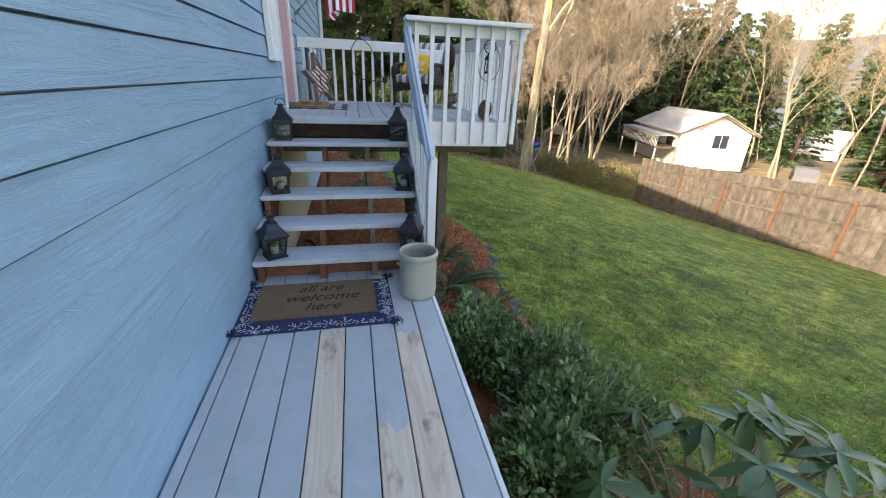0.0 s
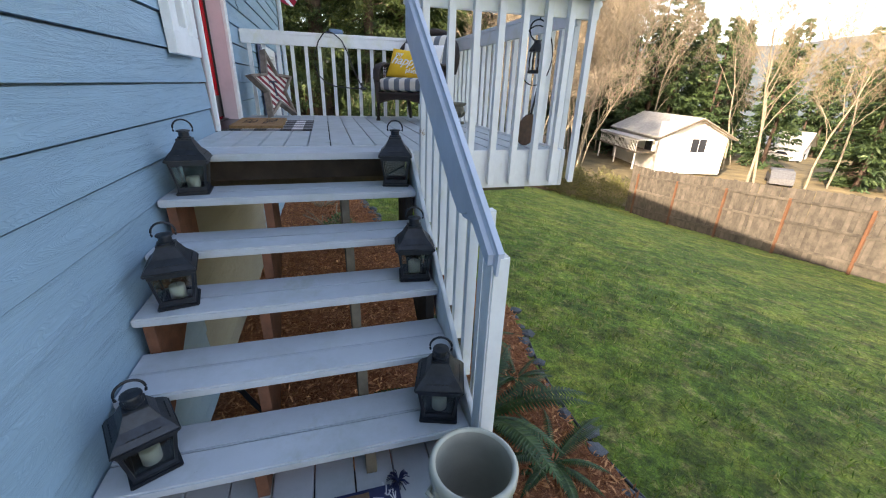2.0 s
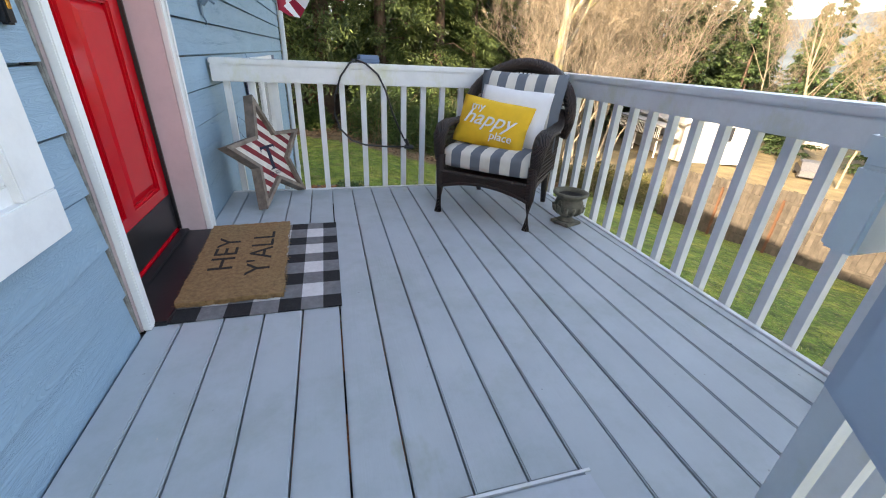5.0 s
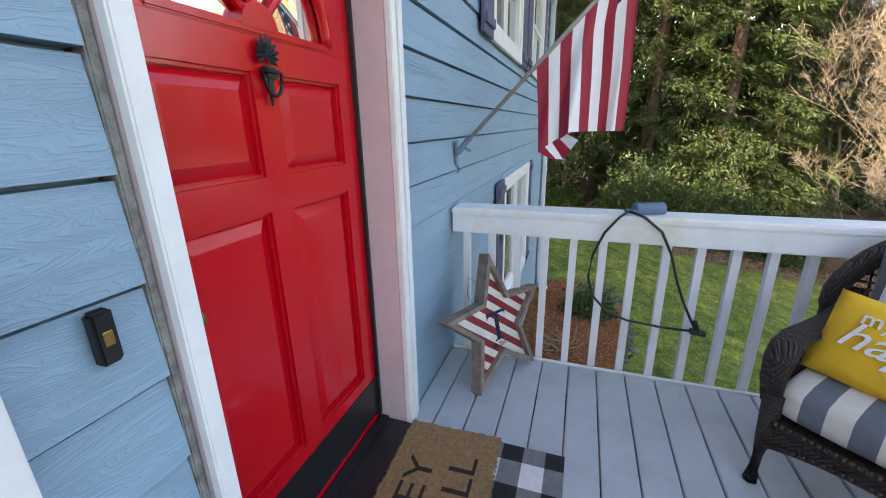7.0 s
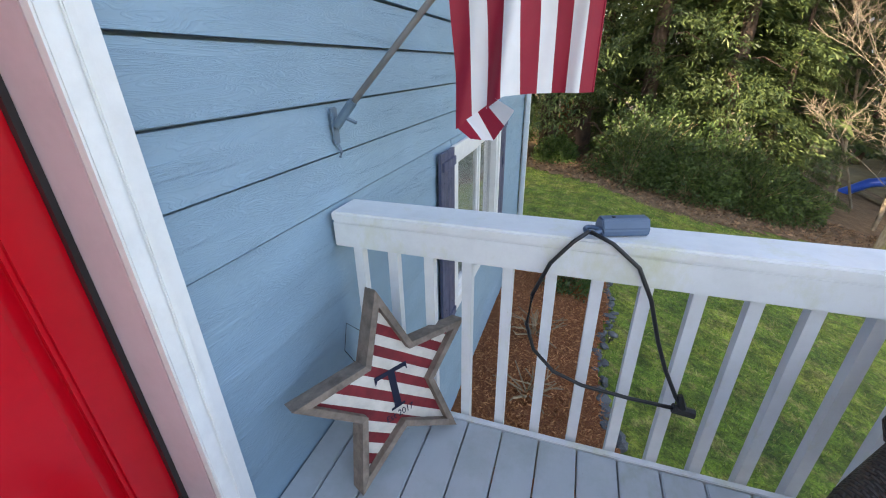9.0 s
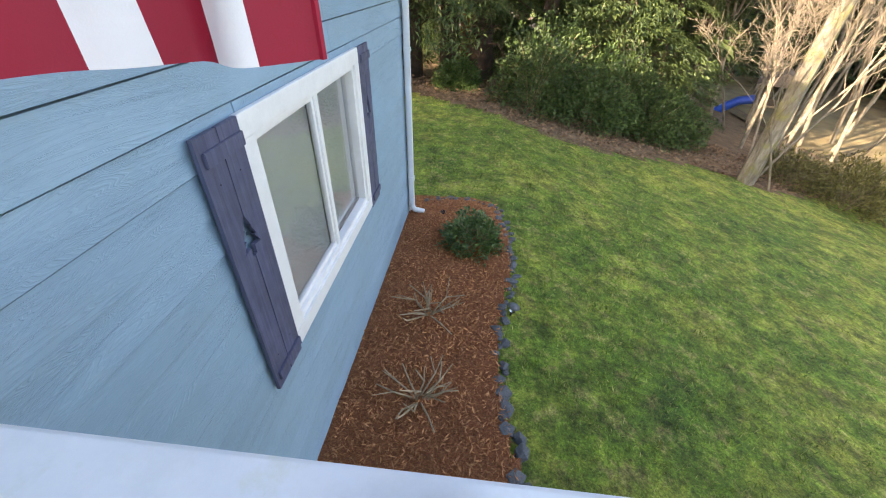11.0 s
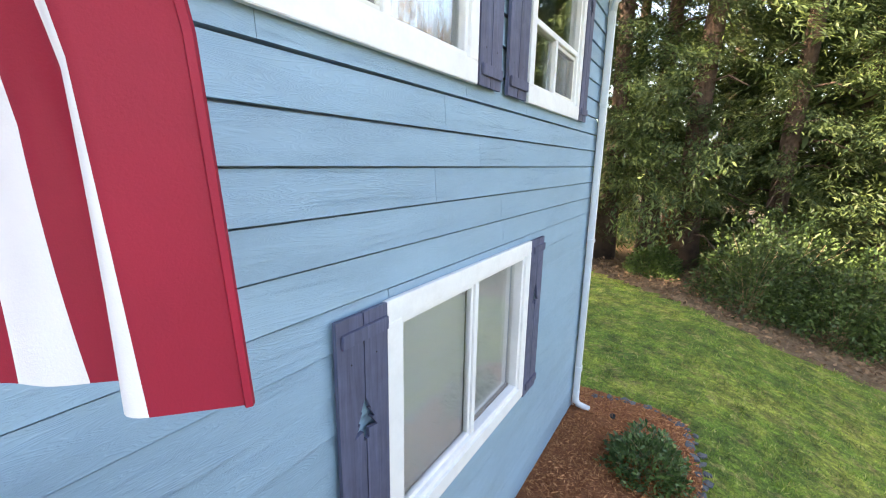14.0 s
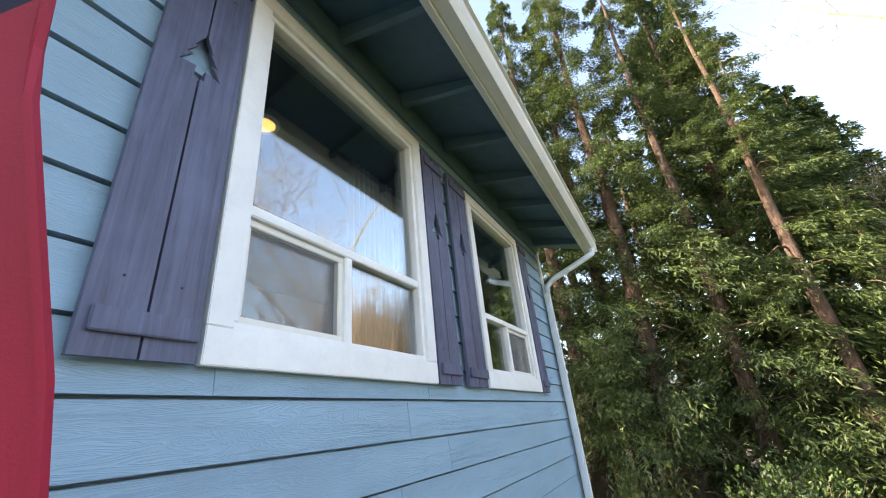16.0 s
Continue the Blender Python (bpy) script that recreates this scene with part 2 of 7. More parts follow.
LOCKB = plain("box_slate_blue", (0.085, 0.14, 0.23), 0.42, 0.0, 0.08, 8, 0.1)
CABLE = plain("black_rubber", (0.014, 0.014, 0.016), 0.45, 0.0, 0.1)
POLE = plain("pole_grey", (0.33, 0.30, 0.28), 0.45, 0.3, 0.1)
BRACK = plain("bracket_blue", (0.13, 0.20, 0.27), 0.5, 0.2, 0.2)
GUTTER = plain("gutter_cream", (0.70, 0.69, 0.64), 0.4, 0.0, 0.07, 6, 0.1)
SPOUT = plain("spout_pale_blue", (0.62, 0.68, 0.74), 0.4, 0.0, 0.07, 6, 0.1)
SOFFIT = paint_mat("soffit_teal", (0.085, 0.15, 0.185), 0.6, 0.0, vary=0.1)
ROOF = plain("shingle_grey", (0.12, 0.12, 0.12), 0.9, 0.0, 0.3, 6, 0.8, 0.006, 40)
CLEAR = glass_mat("plain_window_glass", (0.985, 0.99, 0.99))
BLIND = plain("blind_white", (0.86, 0.86, 0.84), 0.5, 0.0, 0.05)
CURT = plain("curtain_grey", (0.28, 0.29, 0.31), 0.9, 0.0, 0.1)
# near-black: the dimness of unlit rooms is put into this colour
DIMROOM = plain("dimmed_room", (0.06, 0.06, 0.062), 0.9, 0.0, 0.06)
GLASS = glass_mat("window_glass", (0.9, 0.95, 0.95), 1.95)
LGLASS = glass_mat("lantern_glass", (0.72, 0.80, 0.78))
BARK = plain("cedar_bark", (0.08, 0.053, 0.04), 0.95, 0.0, 0.4, 5, 1.0, 0.04, 14)
BARKP = plain("pale_bark", (0.21, 0.18, 0.135), 0.9, 0.0, 0.4, 5, 0.8, 0.02, 16)
def mossy_bark():
    m = Mat("mossy_bark", (0.27, 0.235, 0.175), 0.92)
    g = m.noise(1.0, 6, 0.7, m.coords((9, 9, 2.2)))
    bark = m.ramp(g, [(0.3, (0.07, 0.058, 0.042)), (0.5, (0.17, 0.15, 0.115)), (0.7, (0.30, 0.28, 0.23))])
    moss = m.ramp(m.noise(1.6, 6, 0.7), [(0.48, 0.0), (0.6, 0.75)])
    m.base(m.mix(moss, bark, (0.20, 0.19, 0.055)))
    m.bump(g, 1.0, 0.03)
    return m.m


BARKM = mossy_bark()
TWIG = plain("twig_tan", (0.17, 0.14, 0.105), 0.9, 0.0, 0.3, 3, 0.4)
TWIGO = plain("twig_ochre", (0.19, 0.15, 0.095), 0.9, 0.0, 0.3, 3, 0.4)
TWIGP = plain("pruned_stem", (0.34, 0.25, 0.16), 0.9, 0.0, 0.35, 12, 0.5)
CEDAR = leaf_mat("cedar_leaf", (0.024, 0.056, 0.020), (0.105, 0.150, 0.040), 0.6, 0.35)
FIR = leaf_mat("fir_leaf", (0.035, 0.075, 0.035), (0.10, 0.16, 0.055), 0.6, 0.3)
RHODO = leaf_mat("rhododendron_leaf", (0.05, 0.115, 0.038), (0.17, 0.28, 0.085), 0.3, 0.15, 0.6)
BUSHL = leaf_mat("shrub_leaf", (0.08, 0.155, 0.065), (0.33, 0.47, 0.20), 0.24, 0.2, 0.7)
# darker rhododendron leaf; the shade at the wood's edge is put into its colour
RHODO_DIM = leaf_mat("rhododendron_leaf_dimmed", (0.018, 0.045, 0.012), (0.095, 0.165, 0.035), 0.6, 0.2)
SCRUB = leaf_mat("scrub_leaf", (0.06, 0.065, 0.018), (0.16, 0.15, 0.04), 0.6, 0.2)
FERN = leaf_mat("fern_leaf", (0.025, 0.06, 0.02), (0.07, 0.13, 0.035), 0.5, 0.2)
def grass_mat():
    m = Mat("grass_blade", (0.1, 0.2, 0.03), 0.6)
    geo = m.node("ShaderNodeNewGeometry")
    col = m.ramp(geo.outputs["Random Per Island"], [(0.0, (0.085, 0.17, 0.022)), (0.75, (0.24, 0.32, 0.05)), (1.0, (0.48, 0.44, 0.17))])
    tuft = m.ramp(m.noise(3.4, 6, 0.75), [(0.36, 0.45), (0.5, 0.95), (0.64, 1.4)])
    col = m.mix(1.0, col, tuft, "MULTIPLY")
    dry = m.ramp(m.noise(1.3, 6, 0.75), [(0.54, 0.0), (0.66, 0.7)])
    col = m.mix(dry, col, (0.34, 0.29, 0.11))
    m.base(col)
    tr = m.node("ShaderNodeBsdfTranslucent")
    m.link(col, tr.inputs["Color"])
    mx = m.node("ShaderNodeMixShader", Fac=0.3)
    m.link(m.b.outputs[0], mx.inputs[1])
    m.link(tr.outputs[0], mx.inputs[2])
    m.link(mx.outputs[0], m.t.nodes["Material Output"].inputs[0])
    return m.m


GRASS = grass_mat()
CHIP = leaf_mat("bark_chip", (0.22, 0.068, 0.025), (0.68, 0.31, 0.13), 0.85, 0.0)
LITTER = leaf_mat("leaf_litter", (0.10, 0.06, 0.035), (0.30, 0.19, 0.11), 0.9, 0.0)
FENCE = plain("fence_board", (0.082, 0.071, 0.057), 0.85, 0.0, 0.55, 2.6, 0.6, 0.004, 40)
FPOST = plain("fence_post", (0.11, 0.048, 0.023), 0.85, 0.0, 0.2, 6, 0.4)
HOUSEW = plain("house_white", (0.80, 0.78, 0.74), 0.6, 0.0, 0.05, 3)
FARROOF = plain("far_roof", (0.42, 0.42, 0.40), 0.8, 0.0, 0.2, 3)
DARKG = plain("dark_window", (0.03, 0.035, 0.045), 0.12, 0.0, 0.1)


def ground_mat():
    m = Mat("lawn", (0.1, 0.14, 0.03), 0.95)
    big = m.noise(0.8, 7, 0.75)
    mid = m.noise(4.5, 6, 0.75)
    clump = m.noise(15.0, 5, 0.7)
    fine = m.noise(55.0, 5, 0.7)
    col = m.ramp(big, [(0.34, (0.062, 0.128, 0.014)), (0.5, (0.13, 0.20, 0.022)), (0.63, (0.28, 0.295, 0.045))])
    col = m.mix(m.ramp(mid, [(0.53, 0.0), (0.63, 0.75)]), col, (0.31, 0.255, 0.085))
    col = m.mix(1.0, col, m.ramp(m.noise(3.4, 6, 0.75), [(0.36, 0.45), (0.5, 0.95), (0.64, 1.4)]), "MULTIPLY")
    col = m.mix(1.0, col, m.ramp(clump, [(0.32, 0.45), (0.5, 0.95), (0.68, 1.5)]), "MULTIPLY")
    col = m.mix(0.7, col, m.mix(1.0, col, m.ramp(fine, [(0.3, 0.2), (0.7, 1.8)]), "MULTIPLY"))
    m.base(col)
    m.bump(m.noise(40.0, 6, 0.75), 1.0, 0.03)
    return m.m


def mulch_mat():
    m = Mat("bark_mulch", (0.14, 0.055, 0.03), 0.95)
    m.base(m.ramp(m.noise(45.0, 6, 0.75, m.coords((1, 1.4, 1)), 1.5), [(0.30, (0.08, 0.024, 0.009)), (0.5, (0.29, 0.095, 0.035)), (0.72, (0.58, 0.25, 0.10))]))
    m.bump(m.noise(60.0, 6, 0.75, None, 1.0), 1.0, 0.03)
    return m.m


def duff_mat():
    m = Mat("forest_duff", (0.13, 0.085, 0.05), 0.95)
    m.base(m.ramp(m.noise(2.2, 7, 0.75), [(0.3, (0.06, 0.038, 0.02)), (0.5, (0.14, 0.09, 0.05)), (0.7, (0.25, 0.17, 0.10))]))
    m.bump(m.noise(18.0, 6, 0.75), 1.0, 0.04)
    return m.m


LAWN, MULCH, DUFF = ground_mat(), mulch_mat(), duff_mat()


def wicker_mat():
    m = Mat("wicker_brown", (0.04, 0.022, 0.016), 0.45)
    chk = m.node("ShaderNodeTexBrick", Scale=26.0)
    chk.inputs["Color1"].default_value = (1, 1, 1, 1)
    chk.inputs["Color2"].default_value = (0.65, 0.65, 0.65, 1)
    chk.inputs["Mortar"].default_value = (0, 0, 0, 1)
    chk.inputs["Mortar Size"].default_value = 0.09
    chk.inputs["Mortar Smooth"].default_value = 1.0
    tc = m.node("ShaderNodeTexCoord")
    rot = m.node("ShaderNodeMapping")
    rot.inputs["Rotation"].default_value = (0.9, 0.5, 0.6)
    m.link(tc.outputs["Object"], rot.inputs["Vector"])
    m.link(rot.outputs[0], chk.inputs["Vector"])
    m.base(m.mix(1.0, m.vary(0.3, 12), m.ramp(chk.outputs["Color"], [(0.0, 0.35), (1.0, 1.2)]), "MULTIPLY"))
    m.bump(chk.outputs["Color"], 0.9, 0.006)
    return m.m


WICKER = wicker_mat()
bulb = Mat("warm_bulb", (1, 0.8, 0.5))
bulb.b.inputs["Emission Color"].default_value = (1.0, 0.50, 0.13, 1)
bulb.b.inputs["Emission Strength"].default_value = 0.5
BULB = bulb.m


# ---- mesh helpers ----
def part(name, bm, material, parent=None, label="", smooth=False, bevel=0.0):
    """Links a bmesh as one mesh object, under a parent where one is given."""
    if bevel:
        bmesh.ops.bevel(bm, geom=bm.edges[:], offset=bevel, segments=2, affect="EDGES", clamp_overlap=True)
    me = bpy.data.meshes.new(name)
    bm.to_mesh(me)
    bm.free()
    for mt in material if isinstance(material, (list, tuple)) else [material]:
        me.materials.append(mt)
    if smooth:
        me.shade_smooth()
    ob = new(name, me)
    if parent is not None:
        ob.parent = parent
    if label:
        tagged(ob, label)
    return ob


def thing(name, m, label, category, group="", kind=""):
    ob = new(name)
    ob.empty_display_size = 0.1
    ob.matrix_world = m
    return tagged(ob, label, category, group, kind)


def box(x0, x1, y0, y1, z0, z1, bm=None, m=None, slot=0):
    bm = bm or bmesh.new()
    co = [(x, y, z) for x in (x0, x1) for y in (y0, y1) for z in (z0, z1)]
    v = [bm.verts.new(m @ Vector(c) if m else c) for c in co]
    for f in ((0, 1, 3, 2), (4, 6, 7, 5), (0, 4, 5, 1), (2, 3, 7, 6), (0, 2, 6, 4), (1, 5, 7, 3)):
        bm.faces.new([v[i] for i in f]).material_index = slot
    return bm


def prism(pts, h0, h1, m=None, bm=None, slot=0):
    """A flat outline in local x, y pulled from z = h0 to h1."""
    bm = bm or bmesh.new()
    a = [bm.verts.new((m or Matrix()) @ Vector((x, y, h0))) for x, y in pts]
    b = [bm.verts.new((m or Matrix()) @ Vector((x, y, h1))) for x, y in pts]
    n = len(pts)
    bm.faces.new(a[::-1]).material_index = slot
    bm.faces.new(b).material_index = slot
    for i in range(n):
        bm.faces.new([a[i], a[(i + 1) % n], b[(i + 1) % n], b[i]]).material_index = slot
    return bm


def lathe(profile, seg=24, bm=None, m=None):
    bm = bm or bmesh.new()
    rings = []
    for r, z in profile:
        rings.append([bm.verts.new((m or Matrix()) @ Vector((r * math.cos(2 * math.pi * i / seg), r * math.sin(2 * math.pi * i / seg), z))) for i in range(seg)])
    for a, b in zip(rings, rings[1:]):
        for i in range(seg):
            bm.faces.new([a[i], a[(i + 1) % seg], b[(i + 1) % seg], b[i]])
    bm.faces.new(rings[0][::-1])
    bm.faces.new(rings[-1])
    return bm


def tube(pts, radius, sides=6, bm=None, closed=False):
    """A round bar through points; radius a number or one per point."""
    bm = bm or bmesh.new()
    pts = [Vector(p) for p in pts]
    rad = radius if isinstance(radius, (list, tuple)) else [radius] * len(pts)
    rings = []
    for i, p in enumerate(pts):
        if closed:
            d = pts[(i + 1) % len(pts)] - pts[i - 1]
        else:
            d = pts[min(i + 1, len(pts) - 1)] - pts[max(i - 1, 0)]
        d.normalize()
        side = d.cross(Vector((0, 0, 1)))
        side = side.normalized() if side.length > 0.05 else d.cross(Vector((0, 1, 0))).normalized()
        up = side.cross(d)
        rings.append([bm.verts.new(p + (side * math.cos(2 * math.pi * k / sides) + up * math.sin(2 * math.pi * k / sides)) * rad[i]) for k in range(sides)])
    pairs = list(zip(rings, rings[1:])) + ([(rings[-1], rings[0])] if closed else [])
    for a, b in pairs:
        for k in range(sides):
            bm.faces.new([a[k], a[(k + 1) % sides], b[(k + 1) % sides], b[k]])
    if not closed:
        bm.faces.new(rings[0][::-1])
        bm.faces.new(rings[-1])
    return bm


def arc(c, r, a0, a1, n, plane="xz", stretch=1.0):
    out = []
    for i in range(n + 1):
        a = radians(a0 + (a1 - a0) * i / n)
        u, v = r * math.cos(a), r * math.sin(a) * stretch
        out.append((c[0] + u, c[1], c[2] + v) if plane == "xz" else (c[0], c[1] + u, c[2] + v) if plane == "yz" else (c[0] + u, c[1] + v, c[2]))
    return out


def pillow(w, h, d, e=0.35, n=14, puff=0.55, stripes=None):
    """A stuffed cushion in local x (w), z (h), bulging along y (d). stripes: number of strips over w, in two slots."""
    bm = bmesh.new()
    nx = (stripes * 2 if stripes else n)
    sheets = []
    for side in (-1, 1):
        rows = []
        for j in range(n + 1):
            row = []
            for i in range(nx + 1):
                u, v = 2 * i / nx - 1, 2 * j / n - 1
                edge = max(0.0, (1 - abs(u) ** 3.0) * (1 - abs(v) ** 3.0))
                y = side * d / 2 * (edge ** puff)
                pinch = 1 - 0.05 * (1 - abs(v)) * abs(u) ** 4
                pinch2 = 1 - 0.05 * (1 - abs(u)) * abs(v) ** 4
                row.append(bm.verts.new((u * w / 2 * pinch, y + 0.004 * noise.noise((u * 3, v * 3, side)), v * h / 2 * pinch2)))
            rows.append(row)
        sheets.append(rows)
        for j in range(n):
            for i in range(nx):
                q = [rows[j][i], rows[j][i + 1], rows[j + 1][i + 1], rows[j + 1][i]]
                bm.faces.new(q if side < 0 else q[::-1]).material_index = (i // 2) % 2 if stripes else 0
    bmesh.ops.remove_doubles(bm, verts=bm.verts[:], dist=0.0005)
    return bm


def text_part(name, body, size, material, parent, m, depth=0.002, label="", shear=0.0):
    cu = bpy.data.curves.new(name, "FONT")
    cu.body, cu.size, cu.extrude, cu.align_x, cu.align_y, cu.shear = body, size, depth, "CENTER", "CENTER", shear
    tmp = new(name + "_curve", cu)
    me = bpy.data.meshes.new_from_object(tmp.evaluated_get(bpy.context.evaluated_depsgraph_get()))
    bpy.data.objects.remove(tmp)
    me.materials.clear()
    me.materials.append(material)
    ob = new(name, me)
    ob.parent = parent
    ob.matrix_local = m
    if label:
        tagged(ob, label)
    return ob


def quads(name, verts, faces, material, parent=None, kind="", label="", category="", smooth=False):
    me = bpy.data.meshes.new(name)
    me.from_pydata(verts, [], faces)
    for mt in material if isinstance(material, (list, tuple)) else [material]:
        me.materials.append(mt)
    if smooth:
        me.shade_smooth()
    ob = new(name, me)
    if parent is not None:
        ob.parent = parent
    return tagged(ob, label, category, "", kind)


def lift(x, y):
    """The height of the ground."""
    run = max(0.0, min(x, 17.0) - 1.5)
    z = -0.62 - 0.02 * (min(max(y, -6), 24) - 7) - run * (0.175 + 0.006 * (min(max(y, -4), 16.5) - 4))
    if x > 17:
        z -= 0.055 * (x - 17)
    return z + 0.02 * noise.noise((x * 0.7, y * 0.7, 0)) * min(1.0, max(0.0, x - 1.0))


DECK_Z = 1.037

# ---- ground ----
def strip_sheet(name, xs, ys, material, dz=0.0, keep=None, kind="structure", label="", category=""):
    verts, faces, idx = [], [], {}
    for i, x in enumerate(xs):
        for j, y in enumerate(ys):
            idx[i, j] = len(verts)
            verts.append((x, y, lift(x, y) + (dz(x, y) if callable(dz) else dz)))
    for i in range(len(xs) - 1):
        for j in range(len(ys) - 1):
            if keep is None or keep((xs[i] + xs[i + 1]) / 2, (ys[j] + ys[j + 1]) / 2):
                faces.append((idx[i, j], idx[i + 1, j], idx[i + 1, j + 1], idx[i, j + 1]))
    return quads(name, verts, faces, material, None, kind, label, category, True)


def spread(a, b, step):
    n = max(1, round((b - a) / step))
    return [a + (b - a) * i / n for i in range(n + 1)]


gx = [-1500, -600, -200, -80, -40, -20] + spread(-10, 18, 0.5) + [20, 24, 30, 40, 60, 90, 150, 300, 700, 1500]
gy = [-1500, -500, -150, -60, -25] + spread(-12, 26, 0.5) + [30, 36, 45, 60, 90, 150, 300, 700, 1500]
strip_sheet("ground", gx, gy, LAWN, 0, None, "structure", "mown spring lawn sloping down to a fence", "lawn")


def bed_edge(y):
    """Outer edge of the mulch bed along the house."""
    if y < 6.0:
        return 2.45 + 0.22 * math.sin(y * 1.3 + 0.6) - max(0, y - 4.6) * 0.35
    return 1.42 + 0.09 * math.sin(y * 1.9) + (0.5 * (6.8 - y) if y < 6.8 else 0)


def in_bed(x, y):
    return x < bed_edge(y) and y < 12.35 - 0.25 * abs(x - 0.5) ** 2 and x > -0.3


strip_sheet("mulch_bed", spread(-0.1, 3.0, 0.08), spread(-4, 12.4, 0.08), MULCH,
            lambda x, y: 0.03 + 0.02 * noise.noise((x * 4, y * 4, 3)), in_bed, "structure", "reddish bark mulch bed along the house wall", "mulch bed")


def wood_edge(x):
    """Where the lawn gives way to the wood."""
    if x < 2:
        return 16.9 + 0.9 * (2 - x) * 0.9
    return 16.7 + 0.22 * (x - 2) + 0.3 * math.sin(x * 1.1)


strip_sheet("forest_floor", spread(-16, 16.5, 0.5) + [20, 26, 34, 45], spread(15.5, 30, 0.4) + [34, 42, 60], DUFF,
            lambda x, y: 0.015 + 0.02 * noise.noise((x, y, 7)), lambda x, y: y > wood_edge(x), "structure", "brown needle and leaf litter under the trees", "forest floor")

strip_sheet("scrub_ground", [15.9, 17, 18, 20, 24, 30, 40, 60, 90, 150, 300], [-150, -60, -25] + spread(-12, 26, 2) + [30, 36, 45, 60, 90, 150, 300],
            plain("dry_scrub", (0.20, 0.155, 0.075), 0.95, 0.0, 0.5, 0.5, 0.8, 0.03, 12), 0.09, None, "structure", "dry tan scrub ground beyond the fence", "ground")

# ---- the house: walls, openings, roof ----
COURSE, LAP0 = 0.178, 1.919
Y_S, Y_N = -12.0, 11.78
OPEN = [(4.93, 5.93, 0.95, 3.13), (4.27, 4.66, 1.58, 3.05), (8.09, 9.715, 0.56, 1.815), (7.53, 8.73, 2.96, 4.49), (9.58, 10.74, 2.96, 4.45)]


def solid_wall(bm, x0, x1, y0, y1, z0, z1, holes):
    ys = sorted({y0, y1, *[h[0] for h in holes], *[h[1] for h in holes]})
    for a, b in zip(ys, ys[1:]):
        mid = (a + b) / 2
        cut = sorted((h[2], h[3]) for h in holes if h[0] < mid < h[1])
        z = z0
        for lo, hi in cut:
            if lo > z:
                box(x0, x1, a, b, z, lo, bm)
            z = hi
        if z1 > z:
            box(x0, x1, a, b, z, z1, bm)
    return bm


wall_east = tagged(part("wall_east", solid_wall(bmesh.new(), -0.16, -0.049, Y_S, Y_N, -1.1, 4.84, OPEN), BLUE),
                   "long house wall clad in blue lap siding", "wall", "", "structure")


def lap_board(y0, y1, z0, z1, material):
    """One siding board; the foot stands proud of the board below."""
    bm = bmesh.new()
    f = (z1 - z0) / COURSE
    pr = [(0.0, z0), (-0.013 * f, z1 - 0.010), (-0.048, z1 - 0.010), (-0.048, z0)]
    a = [bm.verts.new((x, y0, z)) for x, z in pr]
    b = [bm.verts.new((x, y1, z)) for x, z in pr]
    bm.faces.new(a)
    bm.faces.new(b[::-1])
    for i in range(4):
        bm.faces.new([a[i], b[i], b[(i + 1) % 4], a[(i + 1) % 4]][::-1])
    part("siding_board", bm, material, wall_east)


rng = random.Random(4)
for k in range(-15, 17):
    z0, z1 = LAP0 + COURSE * k, LAP0 + COURSE * (k + 1)
    z1 = min(z1, 4.83)
    spans = []
    cuts = sorted({Y_S, Y_N, 3.86, 6.56, *[h[0] for h in OPEN], *[h[1] for h in OPEN]})
    start = None
    for a, b in zip(cuts, cuts[1:]):
        mid = (a + b) / 2
        hole = [h for h in OPEN if h[0] < mid < h[1] and h[2] < z1 - 0.004 and h[3] > z0 + 0.004]
        pieces = [(z0, z1)]
        for h in hole:
            pieces = [p for lo, hi in pieces for p in ((lo, min(hi, h[2])), (max(lo, h[3]), hi)) if p[1] - p[0] > 0.006]
        under = 3.8 < mid < 6.6 and z1 < 0.92
        spans.append((a, b, pieces, under))
    merged = []
    for a, b, pieces, under in spans:
        if merged and merged[-1][2] == pieces and merged[-1][3] == under and len(pieces) == 1:
            merged[-1][1] = b
        else:
            merged.append([a, b, pieces, under])
    for a, b, pieces, under in merged:
        for lo, hi in pieces:
            y = a
            while y < b - 0.01:
                e = b if b - y < 5.2 or y < 3 else min(b, y + rng.uniform(2.2, 3.66))
                lap_board(y + 0.0012, e - 0.0012, lo, hi, BEIGE if under else BLUE)
                y = e

for nm, b in (("wall_north", (-9.4, -0.165, Y_N - 0.15, Y_N - 0.003)), ("wall_south", (-9.4, -0.165, Y_S, Y_S + 0.15)), ("wall_west", (-9.4, -9.25, Y_S + 0.16, Y_N - 0.16))):
    tagged(part(nm, box(*b, -1.2, 4.84), BLUE), "plain blue house wall", "wall", "", "structure")
ROOF_T = 0.35
for nm, sx in (("roof_east", 1), ("roof_west", -1)):
    bm = bmesh.new()
    xe, ze = (0.62, 4.66) if sx > 0 else (-10.02, 4.66)
    pts = [(xe, ze), (-4.7, ze + 5.32 * ROOF_T), (-4.7, ze + 5.32 * ROOF_T + 0.09), (xe, ze + 0.09)]
    a = [bm.verts.new((x, Y_S - 0.3, z)) for x, z in pts]
    b = [bm.verts.new((x, Y_N + 0.30, z)) for x, z in pts]
    for q in (a, b[::-1]):
        bm.faces.new(q)
    for i in range(4):
        bm.faces.new([a[i], b[i], b[(i + 1) % 4], a[(i + 1) % 4]])
    bmesh.ops.recalc_face_normals(bm, faces=bm.faces[:])
    for f in bm.faces:
        f.material_index = 1 if abs(f.normal.z) > 0.5 and f.normal.z < 0 else 0
    tagged(part(nm, bm, [ROOF, SOFFIT]), "shingled roof slope with painted boarded eave", "roof", "", "structure")
